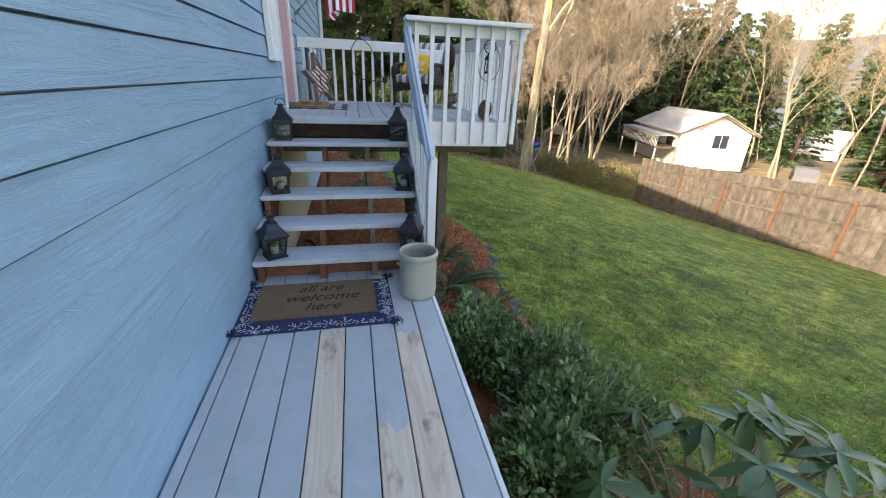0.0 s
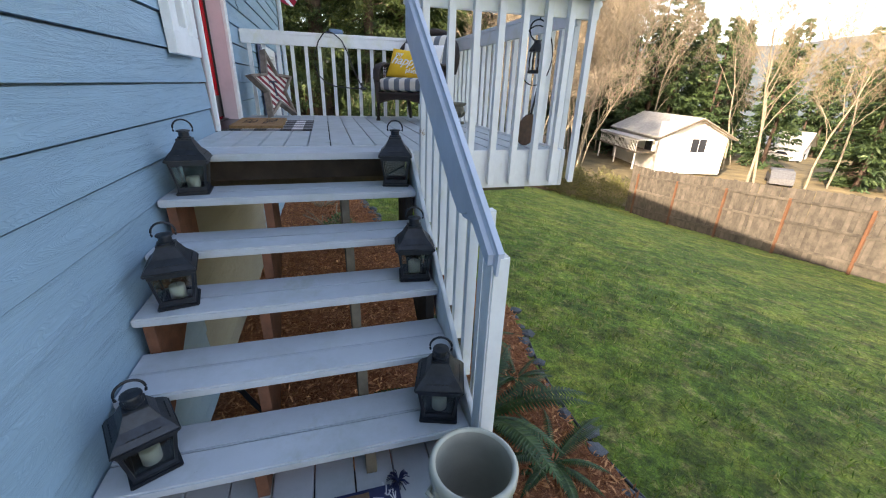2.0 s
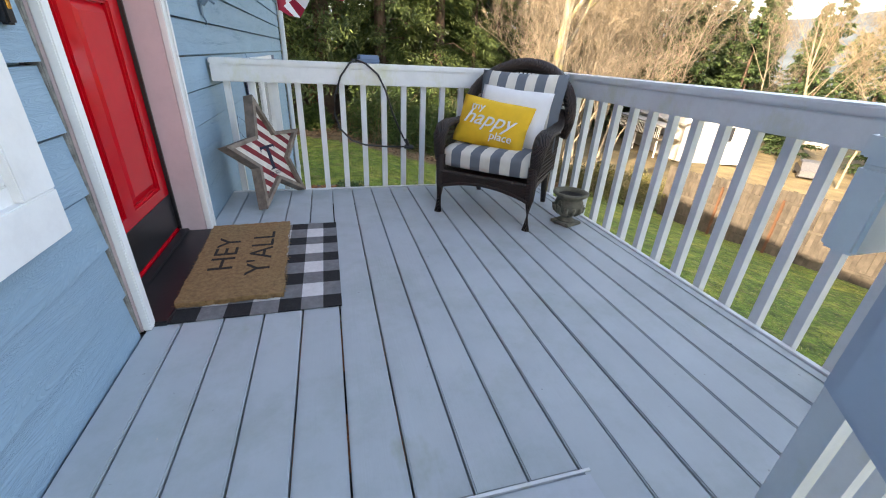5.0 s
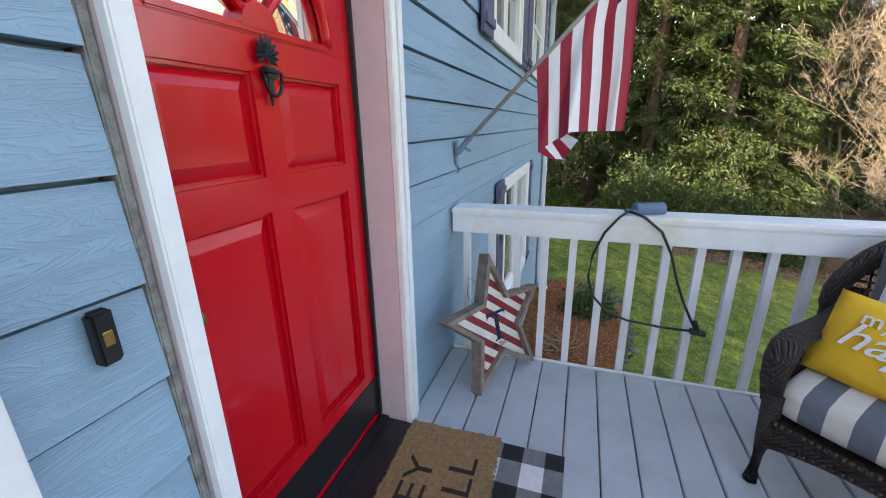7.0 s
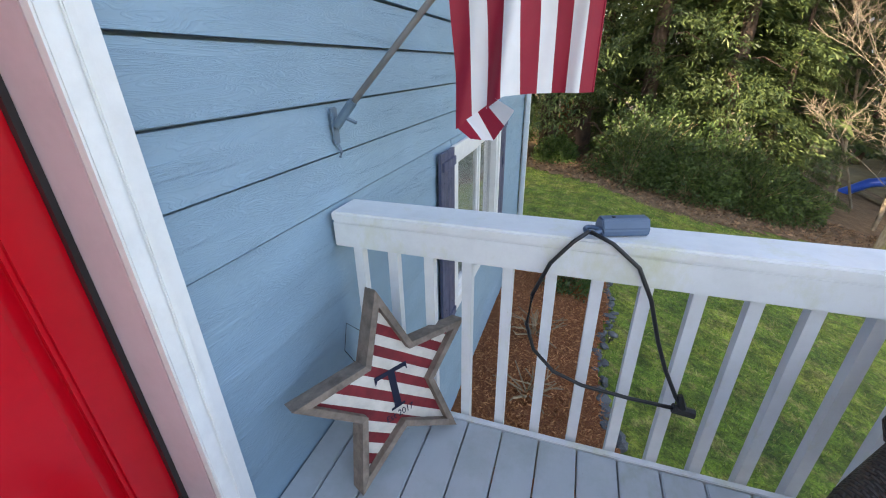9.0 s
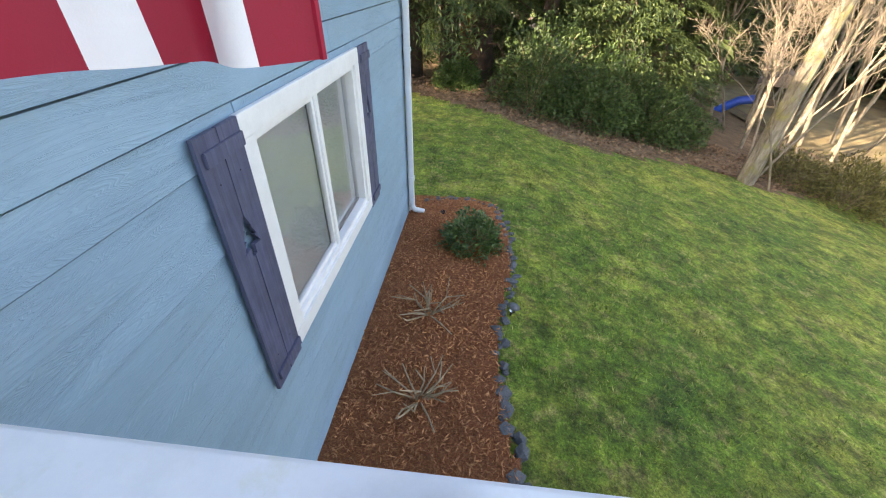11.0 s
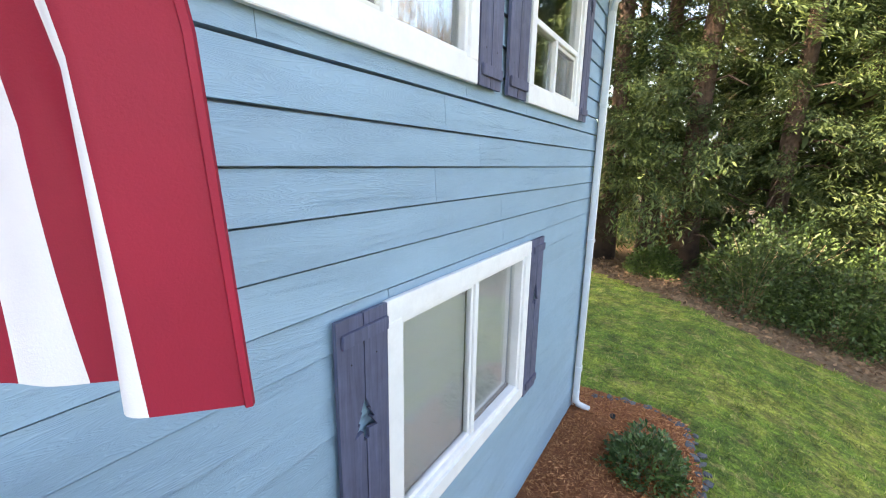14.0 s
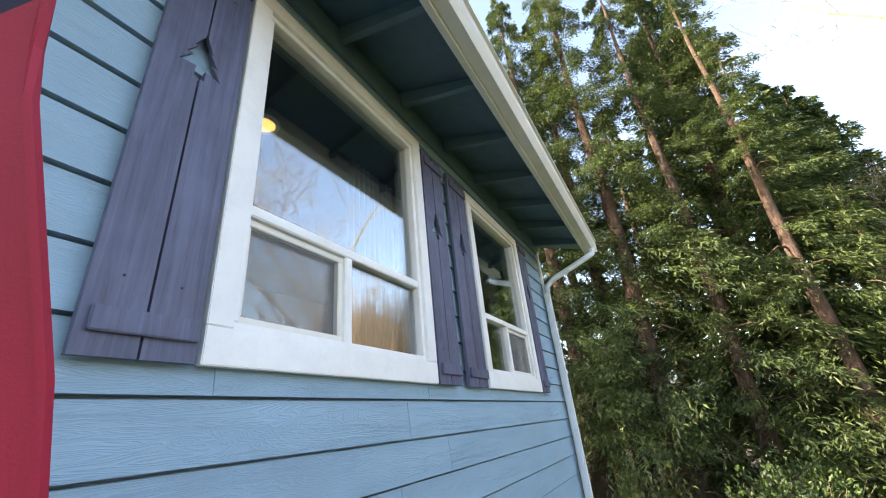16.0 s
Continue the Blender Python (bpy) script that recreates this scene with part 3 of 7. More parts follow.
for y0, nm in ((Y_N - 0.15, "gable_north"), (Y_S, "gable_south")):
    bm = prism([(-9.4, 4.845), (-0.1, 4.845), (-4.7, 6.48)], 0, 0.14, Matrix.Translation((0, y0 + 0.14, 0)) @ Matrix.Rotation(radians(90), 4, "X"))
    tagged(part(nm, bm, BLUE), "blue gable above the end wall", "wall", "", "structure")
# rafter tails under the eave
roof_east = bpy.data.objects["roof_east"]
for i in range(20):
    y = Y_N - 0.12 - i * 0.61
    bm = bmesh.new()
    pr = [(0.0, 4.868 - 0.12), (0.0, 4.868), (0.60, 4.66), (0.60, 4.66 - 0.06)]
    a = [bm.verts.new((x, y - 0.02, z)) for x, z in pr]
    b = [bm.verts.new((x, y + 0.02, z)) for x, z in pr]
    for q in (a, b[::-1], *[[a[j], b[j], b[(j + 1) % 4], a[(j + 1) % 4]] for j in range(4)]):
        bm.faces.new(q)
    bmesh.ops.recalc_face_normals(bm, faces=bm.faces[:])
    part("rafter_tail", bm, SOFFIT, roof_east)
part("frieze_board", box(0.002, 0.022, Y_S, Y_N, 4.66, 4.84), SOFFIT, roof_east)


# gutter and downspout
def gutter():
    g = thing("gutter", Matrix.Translation((0, 0, 0)), "cream painted metal gutter along the eave", "gutter")
    pr = [(0.625, 4.60), (0.70, 4.60), (0.735, 4.66), (0.735, 4.73), (0.755, 4.735), (0.755, 4.745), (0.725, 4.745), (0.725, 4.665), (0.695, 4.612), (0.636, 4.612), (0.636, 4.745), (0.625, 4.745)]
    bm = bmesh.new()
    a = [bm.verts.new((x, Y_S - 0.3, z)) for x, z in pr]
    b = [bm.verts.new((x, Y_N + 0.30, z)) for x, z in pr]
    n = len(pr)
    for i in range(n):
        bm.faces.new([a[i], b[i], b[(i + 1) % n], a[(i + 1) % n]])
    bmesh.ops.recalc_face_normals(bm, faces=bm.faces[:])
    part("trough", bm, GUTTER, g)
    part("end_cap", box(0.62, 0.74, Y_N + 0.302, Y_N + 0.312, 4.598, 4.748), GUTTER, g)
    part("fascia_board", box(0.585, 0.6215, Y_S - 0.29, Y_N + 0.29, 4.57, 4.76), GUTTER, g)
    d = thing("downspout", Matrix.Translation((0, 0, 0)), "pale blue metal downspout at the house corner", "downspout")
    part("elbow", tube([(0.68, Y_N + 0.15, 4.60), (0.68, Y_N + 0.14, 4.53), (0.62, Y_N + 0.06, 4.47), (0.16, Y_N - 0.06, 4.25), (0.075, Y_N - 0.08, 4.17), (0.06, Y_N - 0.08, 4.06)], 0.036, 8), SPOUT, d, smooth=True)
    part("pipe", box(0.028, 0.092, Y_N - 0.125, Y_N - 0.045, -0.50, 4.08), SPOUT, d, bevel=0.01)
    for z in (3.1, 1.55, -0.16):
        part("clamp", box(0.024, 0.098, Y_N - 0.14, Y_N - 0.03, z, z + (0.05 if z > 0 else 0.09)), SPOUT, d, bevel=0.006)
    part("shoe", tube([(0.06, Y_N - 0.085, -0.42), (0.06, Y_N - 0.085, -0.55), (0.09, Y_N - 0.07, -0.62), (0.22, Y_N - 0.02, -0.675)], 0.042, 8), SPOUT, d, smooth=True)
    # white corner board
    tagged(part("corner_trim", box(0.002, 0.026, Y_N - 0.035, Y_N + 0.02, -0.75, 4.66), WHITE), "white corner board at the end of the wall", "trim", "", "structure")


gutter()


# ---- windows ----
def panes(win, y0, y1, z0, z1, x=-0.03, mat=None):
    p = part("pane", box(x - 0.002, x + 0.002, y0, y1, z0, z1), mat or GLASS, win)
    p.visible_shadow = False
    p = part("inner_pane", box(x - 0.018, x - 0.014, y0, y1, z0, z1), mat or GLASS, win)
    p.visible_shadow = False


def trim_ring(win, y0, y1, z0, z1, w, wb, x0=0.003, x1=0.032, name="trim_board", mat=None):
    mat = mat or WHITE
    part(name, box(x0, x1, y0, y0 + w, z0 + wb, z1 - w), mat, win, bevel=0.003)
    part(name, box(x0, x1, y1 - w, y1, z0 + wb, z1 - w), mat, win, bevel=0.003)
    part(name, box(x0, x1, y0, y1, z0, z0 + wb - 0.001), mat, win, bevel=0.003)
    part(name, box(x0, x1, y0, y1, z1 - w + 0.001, z1), mat, win, bevel=0.003)


SCREEN = Mat("insect_screen", (0.22, 0.22, 0.22), 0.7)
_t = SCREEN.node("ShaderNodeBsdfTransparent")
_m = SCREEN.node("ShaderNodeMixShader", Fac=0.45)
SCREEN.link(_t.outputs[0], _m.inputs[1])
SCREEN.link(SCREEN.b.outputs[0], _m.inputs[2])
SCREEN.link(_m.outputs[0], SCREEN.t.nodes["Material Output"].inputs[0])


def upper_window(name, y0, y1, z0, z1, flip, label):
    win = thing(name, Matrix(), label, "window", "upper windows", "structure")
    trim_ring(win, y0, y1, z0, z1, 0.085, 0.115)
    a, b, c, d = y0 + 0.075, y1 - 0.075, z0 + 0.105, z1 - 0.075
    trim_ring(win, a, b, c, d, 0.038, 0.038, -0.075, 0.012, "sash_frame")
    bar = 3.44
    part("transom_bar", box(-0.06, 0.008, a + 0.03, b - 0.03, bar - 0.022, bar + 0.022), WHITE, win, bevel=0.004)
    mid = a + (b - a) * (0.47 if not flip else 0.47)
    part("mullion", box(-0.06, 0.006, mid - 0.022, mid + 0.022, c + 0.03, bar - 0.022), WHITE, win, bevel=0.004)
    panes(win, a + 0.03, b - 0.03, bar + 0.02, d - 0.03)
    lo, hi = (mid + 0.02, b - 0.03) if not flip else (a + 0.03, mid - 0.02)
    panes(win, lo, hi, c + 0.03, bar - 0.02)
    lo, hi = (a + 0.03, mid - 0.02) if not flip else (mid + 0.02, b - 0.03)
    panes(win, lo, hi, c + 0.03, bar - 0.02, -0.045)
    trim_ring(win, lo, hi, c + 0.036, bar - 0.024, 0.03, 0.03, -0.04, -0.012, "screen_frame", GUTTER)
    quads("insect_screen", [(-0.016, lo + 0.02, c + 0.05), (-0.016, hi - 0.02, c + 0.05), (-0.016, hi - 0.02, bar - 0.04), (-0.016, lo + 0.02, bar - 0.04)], [(0, 1, 2, 3)], SCREEN.m, win)
    return win


upper_window("window_1", 7.463, 8.79, 2.885, 4.55, False, "white framed upper window with screened slider, clear panes")
upper_window("window_2", 9.52, 10.80, 2.885, 4.51, True, "white framed upper window near the house corner, clear panes")


def lower_window():
    y0, y1, z0, z1 = 8.032, 9.776, 0.502, 1.873
    win = thing("window_3", Matrix(), "white framed sliding window with closed white blinds", "window", "", "structure")
    trim_ring(win, y0, y1, z0, z1, 0.105, 0.105)
    a, b, c, d = y0 + 0.095, y1 - 0.095, z0 + 0.095, z1 - 0.095
    trim_ring(win, a, b, c, d, 0.04, 0.05, -0.08, 0.014, "sash_frame")
    mid = 8.925
    part("mullion", box(-0.055, 0.004, mid - 0.03, mid + 0.022, c + 0.05, d - 0.04), WHITE, win, bevel=0.004)
    panes(win, a + 0.03, mid - 0.025, c + 0.045, d - 0.035, -0.026, CLEAR)
    panes(win, mid + 0.02, b - 0.03, c + 0.045, d - 0.035, -0.05, CLEAR)
    trim_ring(win, a + 0.04, mid - 0.03, c + 0.05, d - 0.04, 0.028, 0.035, -0.05, -0.008, "slider_frame")
    for lo, hi, nm in ((a + 0.05, mid - 0.05, 0), (mid + 0.03, b - 0.05, 1)):
        bl = thing("window_blind", Matrix.Translation((-0.062 if nm == 0 else -0.086, 0, 0)), "closed white horizontal slat blind inside the window", "blind", "window blinds")
        z = c + (0.03 if nm == 0 else 0.02)
        part("head_rail", box(-0.012, 0.012, lo, hi, d - 0.05, d - 0.02), BLIND, bl)
        proto = None
        while z < d - 0.055:
            if proto is None:
                proto = part("slat", box(-0.0125, 0.0125, lo, hi, -0.0008, 0.0008, m=Matrix.Rotation(radians(66), 4, "Y")), BLIND, bl)
                proto.location = (0, 0, z)
            else:
                s = new("slat", proto.data)
                s.parent = bl
                s.location = (0, 0, z)
            z += 0.0235
    part("wood_stool", box(-0.088, -0.052, mid + 0.03, b - 0.04, c + 0.046, c + 0.062), TWIGP, win)


lower_window()


def side_window():
    win = thing("window_4", Matrix(), "narrow white framed window beside the red door", "window", "", "structure")
    trim_ring(win, 4.225, 4.712, 1.535, 3.10, 0.115, 0.115, 0.003, 0.05)
    trim_ring(win, 4.33, 4.607, 1.64, 2.995, 0.05, 0.05, -0.07, 0.03, "sash_frame")
    panes(win, 4.37, 4.567, 1.68, 2.955)


side_window()


def shutter(y0, y1, z0, z1, group):
    s = thing("shutter", Matrix.Translation((0.016, (y0 + y1) / 2, z0)), "purple board shutter with a pine tree cut-out", "shutter", group)
    w, h = (y1 - y0) / 2, z1 - z0
    tree = [(0.0, 0.20), (0.03, 0.135), (0.018, 0.14), (0.05, 0.085), (0.03, 0.09), (0.068, 0.035), (0.014, 0.045), (0.014, 0.0)]
    cz = h * 0.58
    for sgn in (-1, 1):
        # a plank with half of the tree cut from its inner edge
        pts = [(0.0035, 0.0), (w, 0.0), (w, h), (0.0035, h), (0.0035, cz + 0.20)] + [(0.0035 + x, cz + z) for x, z in tree[1:]] + [(0.0035, cz)]
        pts = [(sgn * x, z) for x, z in pts]
        if sgn < 0:
            pts = pts[::-1]
        m = Matrix(((0, 0, 1, 0), (1, 0, 0, 0), (0, 1, 0, 0), (0, 0, 0, 1)))
        part("plank", prism(pts, 0.0, 0.02, m), SHUT, s)
    for z in (0.055, h - 0.115):
        part("batten", box(0.0205, 0.036, -w + 0.02, w - 0.005, z, z + 0.06), SHUT, s, bevel=0.003)
    for z in (0.20, h - 0.2):
        for y in (-w / 2, w / 2):
            part("screw", lathe([(0.004, 0), (0.004, 0.0025)], 6, None, Matrix.Translation((0.019, y, z)) @ Matrix.Rotation(radians(90), 4, "Y")), IRON, s)


shutter(7.737, 8.028, 0.485, 1.873, "lower shutters")
shutter(9.780, 10.052, 0.485, 1.873, "lower shutters")
for a, b in ((7.165, 7.445), (8.80, 9.068), (9.17, 9.47), (10.815, 11.05)):
    shutter(a, b, 2.885, 4.50, "upper shutters")


# rooms behind the windows; near-black walls and ceilings stand in for indoor dimness
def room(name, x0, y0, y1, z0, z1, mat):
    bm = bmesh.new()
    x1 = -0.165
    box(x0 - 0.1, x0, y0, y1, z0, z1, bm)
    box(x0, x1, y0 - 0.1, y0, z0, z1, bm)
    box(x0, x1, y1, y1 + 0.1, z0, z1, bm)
    tagged(part(name, bm, mat), "plain inner walls of a room, indoor dimness put into their near-black colour", "wall", "", "structure")
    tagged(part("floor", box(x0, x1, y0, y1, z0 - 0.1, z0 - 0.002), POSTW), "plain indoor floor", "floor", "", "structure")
    tagged(part("ceiling", box(x0, x1, y0, y1, z1 + 0.002, z1 + 0.1), DIMROOM), "plain indoor ceiling, indoor dimness put into its near-black colour", "ceiling", "", "structure")


room("room_wall_upper", -3.4, 6.9, 11.3, 2.55, 4.62, DIMROOM)
room("room_wall_lower", -2.6, 7.0, 11.3, -0.3, 2.2, DIMROOM)
room("room_wall_hall", -2.4, 3.9, 6.6, 1.02, 3.6, DIMROOM)
lamp = thing("ceiling_lamp", Matrix.Translation((-0.75, 8.10, 4.615)), "round recessed ceiling lamp, lit warm", "lamp")
part("trim_ring", lathe([(0.075, -0.012), (0.095, -0.010), (0.10, 0.0), (0.075, 0.0)], 24), WHITE, lamp)
part("lens", lathe([(0.001, -0.014), (0.07, -0.012), (0.073, -0.002)], 24), BULB, lamp, "glowing lamp lens")


def curtain(y0, y1, x):
    c = thing("curtain", Matrix.Translation((x, 0, 0)), "pale grey gathered curtain inside the window", "curtain", "curtains")
    bm = bmesh.new()
    n = 60
    cols = []
    for i in range(n + 1):
        y = y0 + (y1 - y0) * i / n
        cols.append([bm.verts.new((0.03 * math.sin(i * 0.9) + dx, y, z)) for dx in (0, 0.006) for z in (2.7, 4.3)])
    for p, q in zip(cols, cols[1:]):
        bm.faces.new([p[0], q[0], q[1], p[1]])
        bm.faces.new([p[2], p[3], q[3], q[2]])
    part("cloth", bm, CURT, c, smooth=True)
    part("rod", tube([(0.0, y0 - 0.1, 4.31), (0.0, y1 + 0.1, 4.31)], 0.01), IRON, c)


curtain(8.42, 8.85, -0.30)
curtain(9.75, 10.05, -0.30)
curtain(10.5, 10.8, -0.30)


# ---- the red door ----
def door():
    casing = thing("door_frame", Matrix(), "white door casing with mauve painted jamb", "door frame", "", "structure")
    Z0, Z1 = DECK_Z + 0.002, 3.10
    part("casing_board", box(0.003, 0.030, 4.950, 4.992, Z0, Z1), WHITE, casing, bevel=0.004)
    part("casing_board", box(0.003, 0.030, 5.862, 5.955, Z0, Z1), WHITE, casing, bevel=0.004)
    part("casing_board", box(0.003, 0.034, 4.950, 5.955, Z1 + 0.001, Z1 + 0.1), WHITE, casing, bevel=0.004)
    part("caulk_seam", box(-0.04, -0.003, 4.9305, 4.9495, Z0, Z1), CAULK, casing, "cracked old caulk beside the casing", bevel=0.003)
    part("casing_bead", box(0.031, 0.038, 5.90, 5.92, Z0, Z1), WHITE, casing, bevel=0.003)
    part("jamb", box(-0.215, 0.002, 4.9505, 4.9745, Z0, Z1), PINK, casing, "mauve painted jamb")
    part("jamb", box(-0.215, 0.002, 5.862, 5.925, Z0, Z1), PINK, casing, "mauve painted jamb")
    part("jamb", box(-0.215, 0.002, 4.976, 5.861, 3.075, 3.098), PINK, casing, "mauve painted jamb")
    part("weather_strip", box(-0.131, -0.115, 5.848, 5.861, Z0 + 0.03, 3.07), KICK, casing)
    part("threshold", box(-0.19, 0.075, 4.976, 5.861, DECK_Z - 0.03, DECK_Z + 0.016), KICK, casing, "black rubbed threshold", bevel=0.006)
    part("threshold_strip", box(-0.125, -0.08, 4.977, 5.860, DECK_Z + 0.0165, DECK_Z + 0.028), KICK, casing, bevel=0.004)
    part("paint_edge", box(-0.138, -0.1275, 4.978, 5.859, DECK_Z + 0.0165, DECK_Z + 0.031), RED, casing)

    d = thing("door_1", Matrix.Translation((-0.178, 4.976, 1.07)), "glossy red panelled door with a fan light, closed", "door", "", "structure")
    W, H, T = 0.884, 2.0, 0.045          # local: y across, z up, front at x = T
    cz, cy, R = 1.507, 0.450, 0.300      # fan light
    back = 0.012
    sy = [0.0, 0.100, 0.401, 0.489, 0.790, W]
    sz = [0.0, 0.245, 1.045, 1.142, 1.405, 1.49]
    pan = [(sy[1], sy[2], sz[1], sz[2]), (sy[3], sy[4], sz[1], sz[2]), (sy[1], sy[2], sz[3], sz[4]), (sy[3], sy[4], sz[3], sz[4])]
    bm = solid_wall(bmesh.new(), 0, T, 0, W, 0, sz[5], pan)
    part("slab", bm, RED, d)
    # the top with the half-round opening
    n = 28
    inner = [(cy - R * math.cos(math.pi * i / n), cz + R * math.sin(math.pi * i / n)) for i in range(n + 1)]
    outl = [(0, sz[5] + 0.0005), (0, H), (W, H), (W, sz[5] + 0.0005)]
    m = Matrix(((0, 0, 1, 0), (1, 0, 0, 0), (0, 1, 0, 0), (0, 0, 0, 1)))
    left = [(0, sz[5] + 0.0005), (cy, sz[5] + 0.0005), (cy, cz)] + inner[:n // 2 + 1] + [(cy, H), (0, H)]
    right = [(cy, sz[5] + 0.0005), (W, sz[5] + 0.0005), (W, H), (cy, H)] + inner[n // 2:] + [(cy, cz)]
    for k, poly in enumerate((left, right)):
        b2 = prism(poly, 0, T, m)
        bmesh.ops.recalc_face_normals(b2, faces=b2.faces[:])
        bmesh.ops.triangulate(b2, faces=[f for f in b2.faces if len(f.verts) > 4])
        part("door_top", b2, RED, d)
    for y0, y1, z0, z1 in pan:
        p = part("panel", box(back, 0.022, y0, y1, z0, z1), RED, d)
        bm = bmesh.new()
        a = [(0.0225, y0 + 0.012, z0 + 0.012), (0.0225, y1 - 0.012, z0 + 0.012), (0.0225, y1 - 0.012, z1 - 0.012), (0.0225, y0 + 0.012, z1 - 0.012)]
        q = [(0.040, y0 + 0.047, z0 + 0.047), (0.040, y1 - 0.047, z0 + 0.047), (0.040, y1 - 0.047, z1 - 0.047), (0.040, y0 + 0.047, z1 - 0.047)]
        va, vq = [bm.verts.new(c) for c in a], [bm.verts.new(c) for c in q]
        bm.faces.new(vq)
        for i in range(4):
            bm.faces.new([va[i], va[(i + 1) % 4], vq[(i + 1) % 4], vq[i]])
        bmesh.ops.recalc_face_normals(bm, faces=bm.faces[:])
        part("raised_field", bm, RED, p)
        part("moulding", solid_wall(bmesh.new(), 0.0225, 0.036, y0 + 0.0005, y1 - 0.0005, z0 + 0.0005, z1 - 0.0005, [(y0 + 0.009, y1 - 0.009, z0 + 0.009, z1 - 0.009)]), RED, p)
    g = part("fan_pane", prism([(cy - R, cz)] + inner[1:-1] + [(cy + R, cz)], 0.018, 0.022, m), GLASS, d)
    g.visible_shadow = False
    part("arch_moulding", tube([(T - 0.004, y, z) for y, z in inner], 0.017, 8), RED, d, smooth=True)
    part("sill_moulding", box(0.02, T + 0.006, cy - R, cy + R, cz - 0.014, cz + 0.008), RED, d, bevel=0.004)
    for ang in (45, 90, 135):
        a = radians(ang)
        u = Vector((0, math.cos(a), math.sin(a)))
        part("muntin", tube([Vector((T - 0.012, cy, cz)) + u * 0.05, Vector((T - 0.012, cy, cz)) + u * R], 0.013, 8), RED, d)
    part("hub", prism([(cy + 0.062 * math.cos(math.pi * i / 12), cz + 0.062 * math.sin(math.pi * i / 12)) for i in range(13)], 0.015, T + 0.008, m), RED, d)
    part("kick_plate", box(T + 0.0005, T + 0.0035, 0.012, W - 0.012, 0.012, 0.195), KICK, d, "black kick plate")
    for z, nm in ((1.012, "deadbolt"), (0.882, "door_knob")):
        mm = Matrix.Translation((T, 0.070, z)) @ Matrix.Rotation(radians(90), 4, "Y")
        if nm == "deadbolt":
            part(nm, lathe([(0.033, 0), (0.033, 0.006), (0.028, 0.016), (0.020, 0.020), (0.001, 0.021)], 24, None, mm), BRASS, d, "brass deadbolt", True)
        else:
            part(nm, lathe([(0.033, 0), (0.033, 0.005), (0.026, 0.010), (0.012, 0.014), (0.011, 0.035), (0.024, 0.045), (0.029, 0.056), (0.025, 0.067), (0.001, 0.070)], 24, None, mm), BRASS, d, "brass door knob", True)
    # cast knocker shaped like a leaf cluster with a ring
    k = thing("door_knocker", Matrix.Translation((-0.178 + T + 0.002, 4.976 + cy, 1.07 + 1.412)) @ Matrix.Scale(0.76, 4), "black cast iron leaf door knocker with a ring", "door knocker")
    bm = bmesh.new()
    for i in range(11):
        a = radians(90 + (i - 5) * 24)
        ln = 0.075 - 0.004 * abs(i - 5)
        dirv = Vector((0.25, math.cos(a), math.sin(a)))
        base = Vector((0.004, 0, 0.045))
        s = Vector((0, -math.sin(a), math.cos(a))) * 0.013
        v = [bm.verts.new(c) for c in (base, base + dirv * ln * 0.5 + s, base + dirv * ln, base + dirv * ln * 0.5 - s, base + dirv * ln * 0.5 + Vector((0.010, 0, 0)))]
        for q in ((0, 1, 4), (1, 2, 4), (2, 3, 4), (3, 0, 4), (0, 3, 2, 1)):
            bm.faces.new([v[j] for j in q])
    part("leaf_cluster", bm, IRON, k)
    part("mount", box(0.0, 0.028, -0.030, 0.030, -0.03, 0.012), IRON, k, bevel=0.006)
    part("ring", tube(arc((0.03, 0, -0.03), 0.04, 180, 360, 14, "yz", 1.3) + [(0.03, 0.04, -0.005), (0.03, -0.04, -0.005)], 0.0065, 6, None, True), IRON, k, smooth=True)
    part("spike", tube([(0.012, 0, -0.03), (0.014, 0, -0.07), (0.010, 0, -0.115)], [0.012, 0.010, 0.004], 6), IRON, k)
    # wreath hook over the top of the door
    h = thing("wreath_hook", Matrix.Translation((-0.178 + T, 4.976 + 0.241, 1.07)), "cream metal over-door wreath hook", "hook")
    part("strap", box(0.0155, 0.018, -0.018, 0.018, 1.60, H + 0.003), GUTTER, h)
    part("top_bend", box(-0.03, 0.018, -0.018, 0.018, H + 0.0032, H + 0.005), GUTTER, h)
    part("lip", prism([(0.018, 1.60), (0.018, 1.596), (0.052, 1.59), (0.060, 1.60), (0.060, 1.645), (0.057, 1.645), (0.056, 1.604), (0.050, 1.596)], -0.018, 0.018, Matrix(((1, 0, 0, 0), (0, 0, -1, 0), (0, 1, 0, 0), (0, 0, 0, 1)))), BRONZE, h)


door()


# ---- decks and stairs ----
def plank(parent, x0, x1, y0, y1, ztop, t=0.036, mat=None, bevel=0.004, name="deck_board"):
    return part(name, box(x0, x1, y0, y1, ztop - t, ztop), mat or DECK, parent, bevel=bevel)


low = thing("lower_deck", Matrix(), "low deck of worn blue-grey painted planks", "deck", "", "structure")
EDGES = [0.006, 0.060, 0.209, 0.363, 0.513, 0.664, 0.815, 0.964, 1.115, 1.262]
BARE = {0.513: 1.88, 0.815: 1.12, 0.964: 1.83}
for a, b in zip(EDGES, EDGES[1:]):
    mat = deck_mat("deck_board_scraped", (0.45, 0.475, 0.51), BARE[a]) if a in BARE else DECK
    r = rng.uniform(-0.0015, 0.0015)
    plank(low, a + 0.003, b - 0.003, -4.0, 2.78, r, mat=mat)
part("fascia", box(1.2645, 1.29, -4.0, 2.45, -0.16, -0.004), RAILW, low, "white edge board with worn paint", bevel=0.004)
for y in (-3.2, -1.6, 0.0, 1.5, 2.6):
    part("joist", box(0.01, 1.262, y, y + 0.04, -0.20, -0.038), STRING_D, low)
